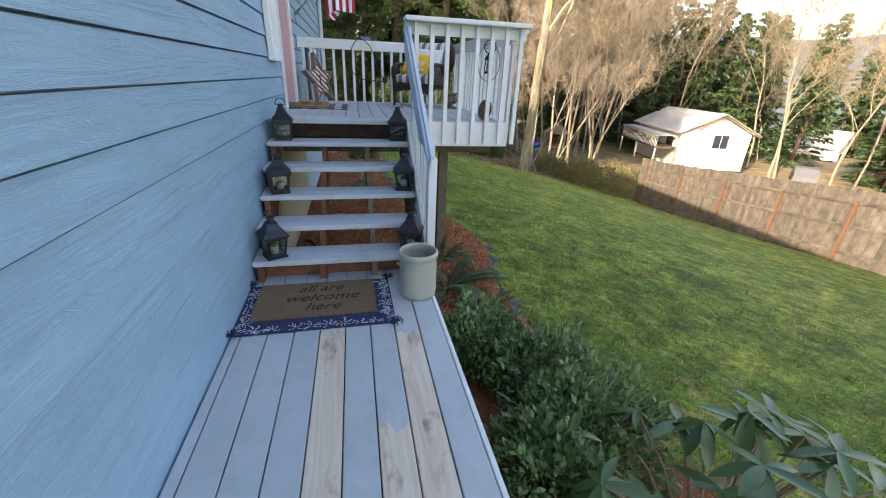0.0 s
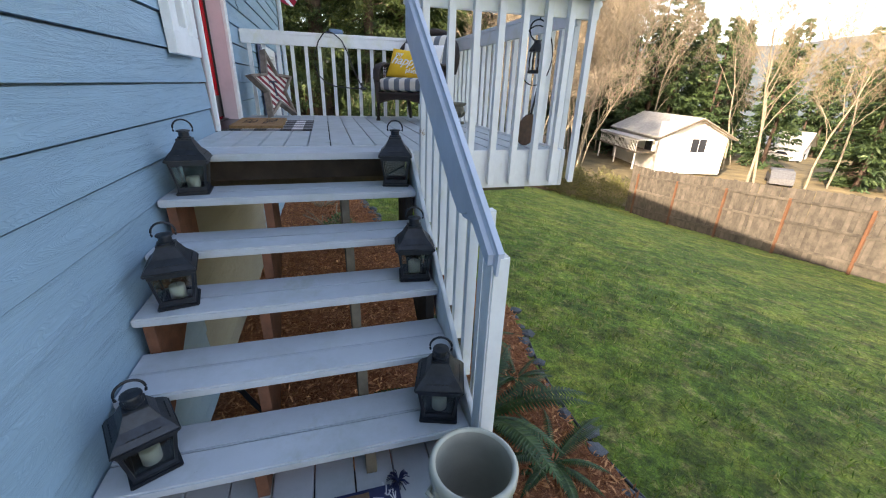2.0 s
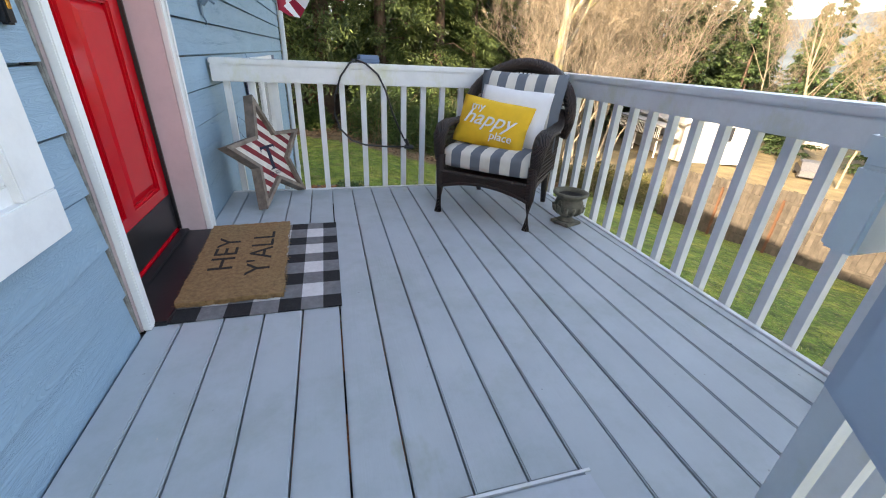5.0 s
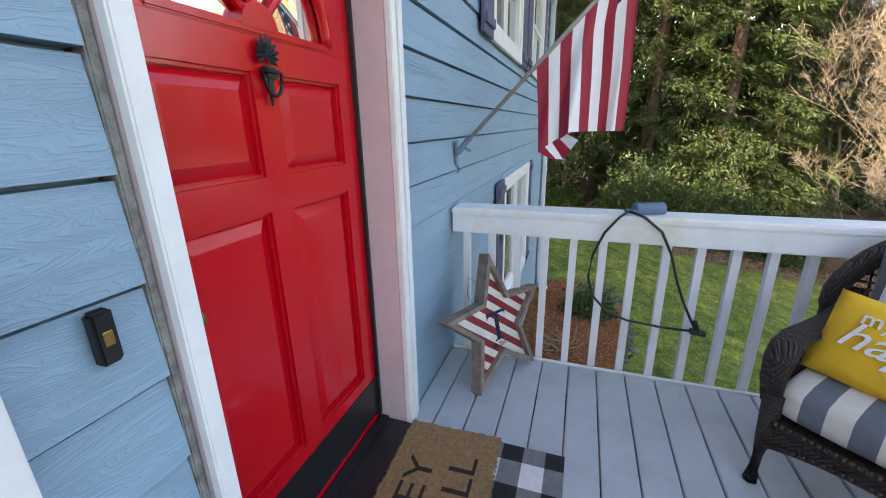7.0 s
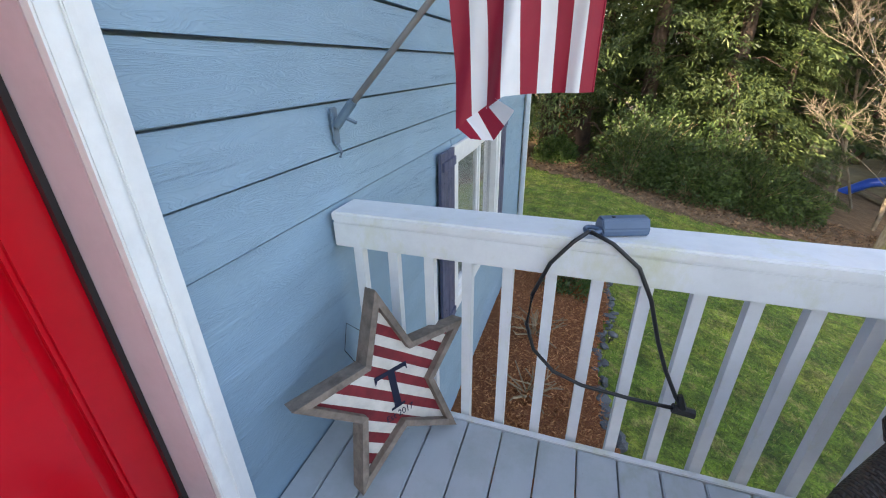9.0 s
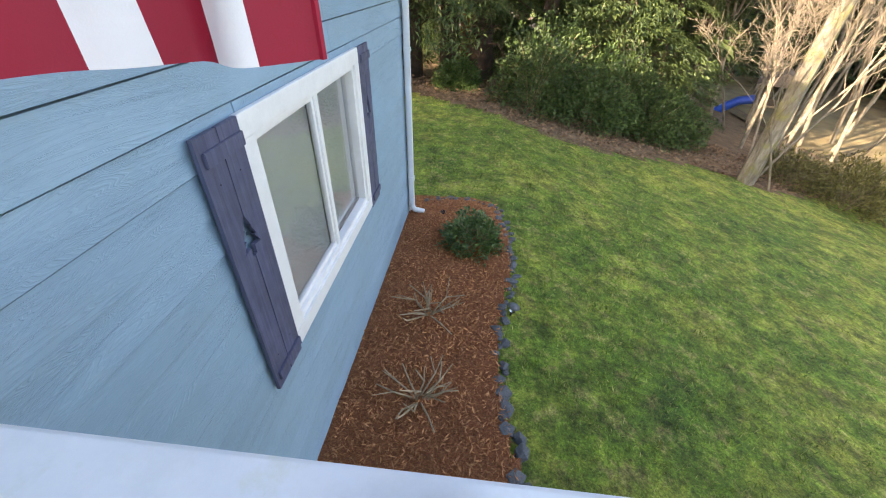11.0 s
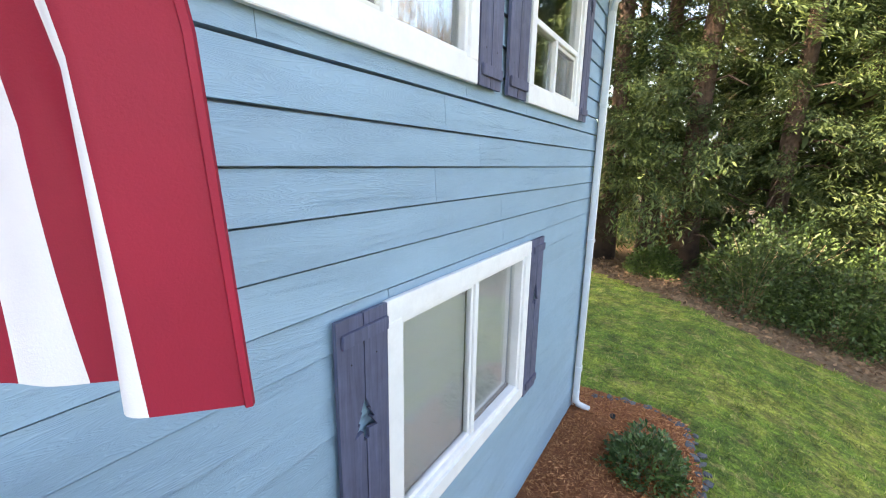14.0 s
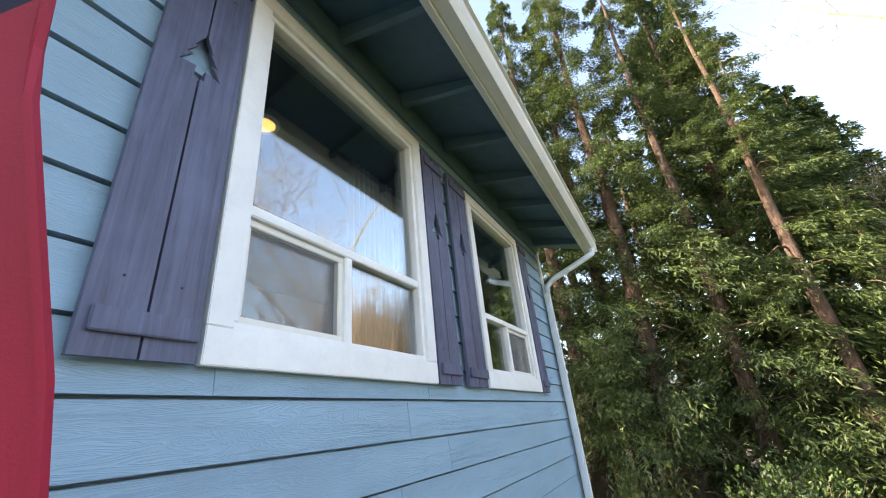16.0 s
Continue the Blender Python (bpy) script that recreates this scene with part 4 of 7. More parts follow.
for y in (-2.5, 0.2, 2.3):
    part("footing_post", box(1.15, 1.24, y, y + 0.09, lift(1.2, y) - 0.1, -0.201), POSTW, low)

up = thing("porch_deck", Matrix(), "raised porch deck of blue-grey painted planks", "deck", "", "structure")
X1, YB, YF = 2.312, 6.556, 3.835
i, x = 0, 0.004
while x < X1 - 0.01:
    e = min(x + (0.112 if i == 0 else 0.143), X1)
    y0 = 4.112 if e < 1.30 else 3.862
    plank(up, x + 0.003, e - 0.003, y0, YB, DECK_Z + rng.uniform(-0.0012, 0.0012))
    x, i = e, i + 1
plank(up, 0.004, 1.285, YF, 4.102, DECK_Z + 0.001, 0.038, TREAD, 0.006, "landing_board")
part("caulk_line", box(0.004, 1.285, 4.103, 4.111, DECK_Z - 0.02, DECK_Z + 0.003), RAILW, up, "white caulk line")
part("rim_joist", box(0.01, X1 + 0.03, YB + 0.002, YB + 0.028, 0.80, DECK_Z + 0.004), RAILW, up, "white rim board", bevel=0.003)
part("rim_joist", box(X1 + 0.002, X1 + 0.03, 3.835, YB, 0.80, DECK_Z + 0.004), RAILW, up, "white rim board", bevel=0.003)
part("rim_joist", box(1.30, X1, YF, YF + 0.026, 0.80, DECK_Z + 0.003), RAILW, up, "white rim board", bevel=0.003)
part("rim_joist", box(0.01, 1.29, 4.02, 4.06, 0.86, 0.998), STRING_D, up, "dark unpainted joist")
for y in (4.6, 5.2, 5.8, 6.3):
    part("joist", box(0.02, X1, y, y + 0.04, 0.84, 0.999), STRING_D, up)
part("beam", box(0.02, X1, 4.30, 4.38, 0.66, 0.838), POSTW, up)
for px, py in ((1.72, 4.30), (2.20, 6.32), (0.9, 6.30)):
    part("post", box(px, px + 0.09, py, py + 0.085, lift(px, py) - 0.15, 0.66 if py < 5 else 0.838), POSTW, up, bevel=0.004)


def rail_run(name, a, b, z, label, feet, inside, spacing=0.145, first=0.07):
    """A straight railing from a to b (x, y); feet: height of the baluster feet; inside: unit vector to the deck side."""
    ax, ay = a
    L = math.hypot(b[0] - ax, b[1] - ay)
    ang = math.atan2(b[1] - ay, b[0] - ax)
    r = thing(name, Matrix.Translation((ax, ay, 0)) @ Matrix.Rotation(ang, 4, "Z"), label, "railing", "porch railings", "structure")
    s = 1 if inside[0] * -math.sin(ang) + inside[1] * math.cos(ang) > 0 else -1
    part("cap", box(0, L, min(-0.07, -s * 0.10), max(0.07, -s * 0.10), z - 0.038, z), RAILW, r, bevel=0.008)
    lo, hi = sorted((s * 0.030, s * 0.066))
    part("rail_board", box(0.004, L - 0.004, lo, hi, z - 0.136, z - 0.0385), RAILW, r, bevel=0.004)
    x = first
    proto = None
    while x < L - 0.03:
        m = Matrix.Translation((x, s * 0.0095, 0))
        if proto is None:
            bm = box(-0.0185, 0.0185, -0.0185, 0.0185, feet, z - 0.0385)
            for v in bm.verts:
                if v.co.z < feet + 0.01 and v.co.y * s > 0:
                    v.co.z += 0.02
            proto = part("baluster", bm, RAILW, r)
            proto.matrix_local = m
        else:
            o = new("baluster", proto.data)
            o.parent = r
            o.matrix_local = m
        x += spacing
    return r


rail_run("railing_back", (0.006, 6.632), (2.44, 6.632), 1.903, "white painted porch railing with square balusters", 0.82, (0, -1), 0.145, 0.075)
rail_run("railing_side", (2.372, 3.86), (2.372, 6.56), 1.906, "white painted porch railing with square balusters", 0.82, (-1, 0), 0.145, 0.09)
rail_run("railing_front", (1.25, 3.80), (2.44, 3.80), 1.935, "white painted porch railing, its balusters lapping the rim", 0.83, (0, 1), 0.145, 0.115)

RISE, RUN, Y1 = 0.1732, 0.2573, 2.552
st = thing("stairs", Matrix(), "open wooden stairs with blue-grey painted treads", "stairs", "", "structure")
for k in range(5):
    y, z = Y1 + RUN * k, RISE * (k + 1)
    plank(st, 0.006, 1.268, y, y + 0.137, z, 0.038, TREAD, 0.007, "tread_board")
    plank(st, 0.006, 1.268, y + 0.141, y + 0.278, z - 0.001, 0.038, TREAD, 0.005, "tread_board")
for xs, mt in ((0.03, STRING_R), (0.47, STRING_R), (0.86, POSTW), (1.215, STRING_D)):
    pts = [(Y1 + 0.03, 0.002)]
    for k in range(5):
        y, z = Y1 + 0.03 + RUN * k, RISE * (k + 1) - 0.0385
        pts += [(y, z), (y + RUN, z)]
    pts += [(Y1 + 0.03 + RUN * 5, 0.85), (Y1 + 0.03 + RUN * 5, 0.60), (Y1 + 0.42, -0.02), (Y1 + 0.42, 0.002)]
    bm = prism(pts[::-1], xs, xs + 0.04, Matrix(((0, 0, 1, 0), (1, 0, 0, 0), (0, 1, 0, 0), (0, 0, 0, 1))))
    bmesh.ops.recalc_face_normals(bm, faces=bm.faces[:])
    bmesh.ops.triangulate(bm, faces=[f for f in bm.faces if len(f.verts) > 4])
    part("stringer", bm, mt, st)
part("toe_board", box(0.075, 1.21, Y1 + 0.12, Y1 + 0.15, 0.002, 0.085), STRING_R, st, "reddish unpainted board")

sr = thing("railing_stairs", Matrix(), "sloping white stair railing with thick rounded handrail", "railing", "", "structure")
SL = 0.6733
YA, ZA, YE = 2.455, 0.985, 3.80


def slope_box(x0, x1, y0, y1, z_low, z_high, bm=None):
    """A board that climbs with the stairs; heights given at YA."""
    bm = bm or bmesh.new()
    v = [bm.verts.new((x, y, z + SL * (y - YA))) for x in (x0, x1) for y in (y0, y1) for z in (z_low, z_high)]
    for f in ((0, 1, 3, 2), (4, 6, 7, 5), (0, 4, 5, 1), (2, 3, 7, 6), (0, 2, 6, 4), (1, 5, 7, 3)):
        bm.faces.new([v[i] for i in f])
    return bm


SIDE = Matrix(((0, 0, 1, 0), (1, 0, 0, 0), (0, 1, 0, 0), (0, 0, 0, 1)))
low_edge = [(YE, 0.255), (YA + 0.42, 0.255), (YA + 0.33, 0.240), (YA + 0.27, 0.195), (YA + 0.23, 0.150), (YA + 0.17, 0.128), (YA + 0.06, 0.122), (YA - 0.002, 0.105)]
rail_pts = [(YA - 0.012, ZA - 0.02 - SL * 0.012), (YE, ZA + SL * (YE - YA))] + [(y, ZA + SL * (y - YA) - d) for y, d in low_edge]
bm = prism(rail_pts[::-1], 1.250, 1.303, SIDE)
bmesh.ops.recalc_face_normals(bm, faces=bm.faces[:])
bmesh.ops.bevel(bm, geom=[e for e in bm.edges if abs(e.verts[0].co.x - e.verts[1].co.x) < 0.001], offset=0.022, segments=5, affect="EDGES", clamp_overlap=True)
part("handrail_board", bm, SKIRT, sr)
part("skirt_board", slope_box(1.271, 1.2925, YA + 0.10, YE + 0.02, -0.10, 0.145), RAILW, sr, bevel=0.004)
part("newel_post", box(1.2665, 1.326, YA + 0.012, YA + 0.092, -0.45, ZA - 0.05), RAILW, sr, bevel=0.006)
y = YA + 0.20
while y < YE - 0.02:
    b = box(1.3035, 1.3405, y - 0.0185, y + 0.0185, SL * (y - YA) + 0.0, SL * (y - YA) + ZA - (0.19 if y > YA + 0.3 else 0.09))
    part("baluster", b, RAILW, sr)
    y += 0.142

# ---- things on the lower deck and stairs ----
def rect_mat_bm(w, h, t, fringe=0.0, seed=1):
    """A thick coir mat with a slightly ragged outline."""
    r = random.Random(seed)
    pts = []
    n = 26
    for (x0, y0), (x1, y1) in zip(((-w / 2, -h / 2), (w / 2, -h / 2), (w / 2, h / 2), (-w / 2, h / 2)), ((w / 2, -h / 2), (w / 2, h / 2), (-w / 2, h / 2), (-w / 2, -h / 2))):
        for i in range(n):
            pts.append((x0 + (x1 - x0) * i / n + r.uniform(-fringe, fringe), y0 + (y1 - y0) * i / n + r.uniform(-fringe, fringe)))
    return prism(pts, 0, t)


def door_mats():
    rug = thing("door_rug", Matrix.Translation((0.489, 2.205, 0.003)) @ Matrix.Rotation(radians(1.0), 4, "Z"), "navy woven rug with white floral line pattern", "rug")
    part("cloth", prism([(-0.488, -0.300), (0.486, -0.305), (0.488, 0.30), (-0.488, 0.30)], 0, 0.006), NAVY, rug)
    # white stitched blooms along the border
    r = random.Random(8)
    bm = bmesh.new()
    centres = [(-0.46 + i * 0.105 + r.uniform(-0.02, 0.02), -0.265 + r.uniform(-0.015, 0.02)) for i in range(10)]
    centres += [(x, -0.16 + j * 0.10 + r.uniform(-0.02, 0.02)) for x in (-0.455, 0.435, 0.465) for j in range(5)]
    for cx, cy in centres:
        n = r.choice((7, 9, 11))
        rad = r.uniform(0.032, 0.05)
        for i in range(n):
            a = 2 * math.pi * i / n + r.random()
            p, q = (cx + 0.01 * math.cos(a), cy + 0.01 * math.sin(a)), (cx + rad * math.cos(a), cy + rad * math.sin(a))
            if abs(q[0]) > 0.483 or q[1] < -0.298:
                continue
            sx, sy = -math.sin(a) * 0.0022, math.cos(a) * 0.0022
            v = [bm.verts.new((x, y, 0.0066)) for x, y in ((p[0] + sx, p[1] + sy), (p[0] - sx, p[1] - sy), (q[0] - sx, q[1] - sy), (q[0] + sx, q[1] + sy))]
            bm.faces.new(v)
            for d in (1.1, 1.25):
                c = (cx + rad * d * math.cos(a + 0.2), cy + rad * d * math.sin(a + 0.2))
                if abs(c[0]) < 0.482 and c[1] > -0.297:
                    bm.faces.new([bm.verts.new((c[0] + dx, c[1] + dy, 0.0066)) for dx, dy in ((-0.003, -0.003), (0.003, -0.003), (0.003, 0.003), (-0.003, 0.003))])
    bmesh.ops.recalc_face_normals(bm, faces=bm.faces[:])
    part("stitching", bm, PALE, rug, "white stitched flowers")["kind"] = "stuff"
    for x, y in ((-0.485, -0.30), (0.488, -0.305), (-0.485, 0.30), (0.488, 0.30)):
        bm = bmesh.new()
        for i in range(46):
            d = Vector((r.gauss(0, 1), r.gauss(0, 1), abs(r.gauss(0, 0.7)))).normalized()
            tube([(x, y, 0.012), Vector((x, y, 0.012)) + d * 0.030 + Vector((0, 0, 0.008)), Vector((x, y, 0.005)) + d * 0.046 * (1 if d.z < 0.8 else 0.8)], 0.0022, 3, bm)
        part("tassel", bm, NAVY, rug, "navy yarn tassel")
    m = thing("doormat", Matrix.Translation((0.470, 2.262, 0.0095)) @ Matrix.Rotation(radians(0.8), 4, "Z"), "brown coir doormat reading all are welcome here", "doormat")
    part("mat_body", rect_mat_bm(0.785, 0.44, 0.016, 0.003), COIRB, m)
    for body, x, y, s in (("all are", 0.02, 0.125, 0.125), ("welcome", 0.03, 0.0, 0.135), ("here", 0.04, -0.125, 0.125)):
        text_part("lettering", body, s, CINKB, m, pose(x, y, 0.0166, 0, 0, 0), 0.0006, "dark printed words", 0.35)
    plaid = thing("plaid_rug", Matrix.Translation((0.0, 0.0, DECK_Z + 0.002)), "black, grey and white buffalo plaid rug", "rug")
    xs = [0.068, 0.163, 0.256, 0.349, 0.452, 0.537, 0.624, 0.698]
    ys = [4.978, 5.068, 5.177, 5.277, 5.385, 5.476, 5.587, 5.678, 5.794, 5.877]
    n = len(ys) - 1
    bm = bmesh.new()
    for i in range(len(xs) - 1):
        for j in range(n):
            k = (i % 2) + (j % 2)
            box(xs[i], xs[i + 1], ys[j], ys[j + 1], 0, 0.005, bm, None, {0: 0, 1: 1, 2: 2}[k])
    part("weave", bm, [BLK, GREYW, WHITEW], plaid)
    hey = thing("doormat", Matrix.Translation((0.253, 5.472, DECK_Z + 0.0085)) @ Matrix.Rotation(radians(2.0), 4, "Z"), "tan coir doormat reading HEY Y'ALL", "doormat")
    part("mat_body", rect_mat_bm(0.395, 0.79, 0.022, 0.005, 5), COIR, hey)
    bm = bmesh.new()
    r = random.Random(3)
    for i in range(900):
        e = r.random()
        per = 2 * (0.395 + 0.79)
        s = e * per
        if s < 0.395:
            p, o = Vector((-0.1975 + s, -0.395, 0.01)), Vector((0, -1, 0))
        elif s < 1.185:
            p, o = Vector((0.1975, -0.395 + s - 0.395, 0.01)), Vector((1, 0, 0))
        elif s < 1.58:
            p, o = Vector((-0.1975 + s - 1.185, 0.395, 0.01)), Vector((0, 1, 0))
        else:
            p, o = Vector((-0.1975, -0.395 + s - 1.58, 0.01)), Vector((-1, 0, 0))
        q = p + o * r.uniform(0.004, 0.016) + Vector((r.uniform(-1, 1), r.uniform(-1, 1), r.uniform(-0.8, 0.9))) * 0.008
        w = Vector((o.y, -o.x, 0)) * 0.0015
        bm.faces.new([bm.verts.new(c) for c in (p + w, p - w, q)])
    part("fringe", bm, COIR, hey)
    rot = Matrix.Rotation(radians(90), 4, "Z")
    text_part("lettering", "HEY", 0.175, CINK, hey, Matrix.Translation((-0.075, 0.03, 0.0226)) @ rot @ Matrix.Diagonal((1.15, 0.85, 1, 1)), 0.0006, "dark printed block letters")
    text_part("lettering", "Y'ALL", 0.175, CINK, hey, Matrix.Translation((0.085, 0.02, 0.0226)) @ rot @ Matrix.Diagonal((1.12, 0.85, 1, 1)), 0.0006, "dark printed block letters")


door_mats()


def crock():
    c = thing("stoneware_crock", Matrix.Translation((1.172, 2.275, 0.002)), "grey-green glazed stoneware crock, empty", "crock")
    prof = [(0.120, 0.0), (0.128, 0.008), (0.130, 0.05), (0.131, 0.25), (0.129, 0.285), (0.131, 0.292), (0.138, 0.298), (0.139, 0.330), (0.133, 0.338), (0.124, 0.338), (0.119, 0.330), (0.117, 0.28), (0.116, 0.03), (0.10, 0.022), (0.001, 0.022)]
    bm = lathe(prof, 48)
    for f in bm.faces:
        if all(v.co.z > 0.02 and math.hypot(v.co.x, v.co.y) < 0.1195 for v in f.verts):
            f.material_index = 1
    part("body", bm, [CROCK, CROCKIN], c, smooth=True)
    part("handle_lug", tube([(-0.128, -0.02, 0.24), (-0.146, 0.0, 0.245), (-0.128, 0.02, 0.24)], 0.009, 6), CROCK, c, smooth=True)


crock()


def lantern(name_label, empty=False):
    """Metal lantern, base wider than deep roofed body, ring on top; stands at the origin."""
    L = thing("lantern", Matrix(), name_label, "lantern", "lanterns on the stairs")
    wb, wt, h = 0.058, 0.077, 0.165       # half widths at foot and shoulder

    def frame_at(z):
        return wb + (wt - wb) * (z - 0.022) / (h - 0.022)
    part("foot", box(-0.075, 0.075, -0.075, 0.075, 0.0, 0.012), LANT, L, bevel=0.004)
    part("base_plate", box(-0.066, 0.066, -0.066, 0.066, 0.0125, 0.024), LANT, L, bevel=0.003)
    for sx in (-1, 1):
        for sy in (-1, 1):
            part("corner_post", tube([(sx * wb, sy * wb, 0.024), (sx * wt, sy * wt, h)], 0.0075, 4), LANT, L)
    for i in range(4):
        R = Matrix.Rotation(radians(90 * i), 4, "Z")
        part("lower_rail", box(-wb, wb, -wb - 0.006, -wb + 0.005, 0.024, 0.038, None, R), LANT, L)
        part("upper_rail", box(-wt, wt, -wt - 0.006, -wt + 0.005, h - 0.018, h - 0.002, None, R), LANT, L)
        if not (empty and i == 0):
            bm = bmesh.new()
            v = [bm.verts.new(R @ Vector(c)) for c in ((-wb, -wb, 0.036), (wb, -wb, 0.036), (wt, -wt, h - 0.01), (-wt, -wt, h - 0.01), (-wb, -wb + 0.002, 0.036), (wb, -wb + 0.002, 0.036), (wt, -wt + 0.002, h - 0.01), (-wt, -wt + 0.002, h - 0.01))]
            for f in ((0, 1, 2, 3), (7, 6, 5, 4), (0, 4, 5, 1), (1, 5, 6, 2), (2, 6, 7, 3), (3, 7, 4, 0)):
                bm.faces.new([v[k] for k in f])
            g = part("glass_pane", bm, LGLASS, L)
            g.visible_shadow = False
        # roof slope, pagoda curve
    part("shoulder", box(-0.094, 0.094, -0.094, 0.094, h - 0.002, h + 0.012), LANT, L, "rusted shoulder band", bevel=0.004)
    bm = bmesh.new()
    ring = None
    for w, z in ((0.090, h + 0.012), (0.078, h + 0.030), (0.056, h + 0.055), (0.040, h + 0.085), (0.034, h + 0.095), (0.034, h + 0.105)):
        cur = [bm.verts.new((sx * w, sy * w, z)) for sx, sy in ((-1, -1), (1, -1), (1, 1), (-1, 1))]
        if ring:
            for i in range(4):
                bm.faces.new([ring[i], ring[(i + 1) % 4], cur[(i + 1) % 4], cur[i]])
        ring = cur
    bm.faces.new(ring)
    roof = part("roof", bm, LANT, L)
    for i in range(4):
        R = Matrix.Rotation(radians(90 * i), 4, "Z")
        for k in range(7):
            x = -0.042 + 0.014 * k
            part("vent_slot", box(x - 0.004, x + 0.004, -0.0785, -0.066, h + 0.030, h + 0.0335, None, R), IRON, roof)
    neck = part("chimney", lathe([(0.030, h + 0.105), (0.030, h + 0.112), (0.024, h + 0.114), (0.024, h + 0.135), (0.032, h + 0.137), (0.030, h + 0.143), (0.001, h + 0.148)], 16), LANT, L)
    part("ring_handle", tube(arc((0, 0, h + 0.150), 0.042, -20, 200, 18), 0.0045, 6), LANT, L, smooth=True)
    if not empty:
        part("candle", lathe([(0.030, 0.0245), (0.030, 0.078), (0.026, 0.082), (0.001, 0.080)], 20), WAX, L, "white pillar candle", True)
        part("wick", tube([(0, 0, 0.080), (0.001, 0, 0.089)], 0.0012, 4), IRON, L)
    else:
        part("cross_bar", tube([(-0.05, 0.02, 0.05), (0.05, -0.02, 0.11)], 0.004, 4), LANT, L)
    return L


lab = "dark metal lantern with glass panes and a white candle"
spots = [(0.150, 2.665, 1, 28), (0.150, 3.195, 3, 12), (0.138, 3.73, 5, 6), (1.170, 2.665, 1, -18), (1.182, 3.225, 3, -8)]
first = lantern(lab)
for k, (x, y, n, a) in enumerate(spots):
    m = pose(x, y, RISE * n + 0.001, 0, 0, a)
    if k:
        copy_thing(first, m)
    else:
        first.matrix_world = m
lantern("dark metal lantern with a missing pane, no candle", True).matrix_world = pose(1.182, 3.755, RISE * 5 + 0.001, 0, 0, -10)

hose = thing("garden_hose_nozzle", Matrix(), "black hose end lying under the stairs", "hose")
part("hose", tube([(0.30, 3.1, 0.10), (0.36, 3.02, 0.14), (0.42, 2.96, 0.10), (0.47, 2.93, 0.05)], 0.012, 6), CABLE, hose, smooth=True)


# ---- things on the porch ----
def star_pts(R, r, n=5, a0=90):
    out = []
    for i in range(2 * n):
        a = radians(a0 + 180 * i / n)
        q = R if i % 2 == 0 else r
        out.append((q * math.cos(a), q * math.sin(a)))
    return out


def wall_star():
    d = Vector((0.497, 0.868, 0)).normalized()
    nrm = Vector((0.868, -0.497, 0.0))
    tilt = 0.25
    up_v = (Vector((0, 0, 1)) - nrm * tilt).normalized()
    nn = d.cross(up_v).normalized()
    R, r = 0.372, 0.165
    base = Vector((0.305, 6.372, DECK_Z + 0.303))
    M = Matrix((( d.x, up_v.x, nn.x, base.x), (d.y, up_v.y, nn.y, base.y), (d.z, up_v.z, nn.z, base.z), (0, 0, 0, 1)))
    s = thing("wooden_star", M, "wooden barn star with red and cream stripes leaning at the wall", "star decoration")
    outer, inner = star_pts(R, r), star_pts(R - 0.062, r - 0.026)
    for i in range(10):
        j = (i + 1) % 10
        part("frame_board", prism([outer[i], outer[j], inner[j], inner[i]], -0.035, 0.035), BARN, s)
    bm = bmesh.new()
    bm.faces.new([bm.verts.new((x, y, 0.006)) for x, y in star_pts(R - 0.05, r - 0.018)])
    n = Vector((0.62, 0.79, 0)).normalized()
    for k in range(-14, 15):
        bmesh.ops.bisect_plane(bm, geom=bm.verts[:] + bm.edges[:] + bm.faces[:], plane_co=n * (0.036 * k + 0.01), plane_no=n)
    for f in bm.faces:
        f.material_index = int(math.floor((f.calc_center_median().dot(n) - 0.01) / 0.036)) % 2
    panel = part("striped_panel", bm, [STARR, STARW], s)
    bm = bmesh.new()
    bm.faces.new([bm.verts.new((x, y, -0.004)) for x, y in star_pts(R - 0.05, r - 0.018)][::-1])
    part("back_panel", bm, BARN, s)
    tilt_m = Matrix.Rotation(radians(-2), 4, "Z")
    part("letter_stem", box(-0.014, 0.014, -0.085, 0.06, 0.0075, 0.0095), NAVYD, s, "navy serif letter")
    part("letter_bar", prism([(-0.068, 0.062), (0.068, 0.062), (0.068, 0.030), (0.058, 0.046), (-0.058, 0.046), (-0.068, 0.030)], 0.0076, 0.0094), NAVYD, s, "navy serif letter")
    part("letter_foot", box(-0.030, 0.030, -0.092, -0.084, 0.0075, 0.0095), NAVYD, s, "navy serif letter")
    text_part("small_lettering", "Est 2017", 0.034, NAVYD, s, Matrix.Translation((0.0, -0.118, 0.0085)) @ tilt_m, 0.0006)
    part("hanging_wire", tube([(-0.03, 0.20, -0.036), (-0.09, 0.27, -0.05), (-0.12, 0.18, -0.05), (-0.08, 0.08, -0.036)], 0.0015, 4), IRON, s)


wall_star()


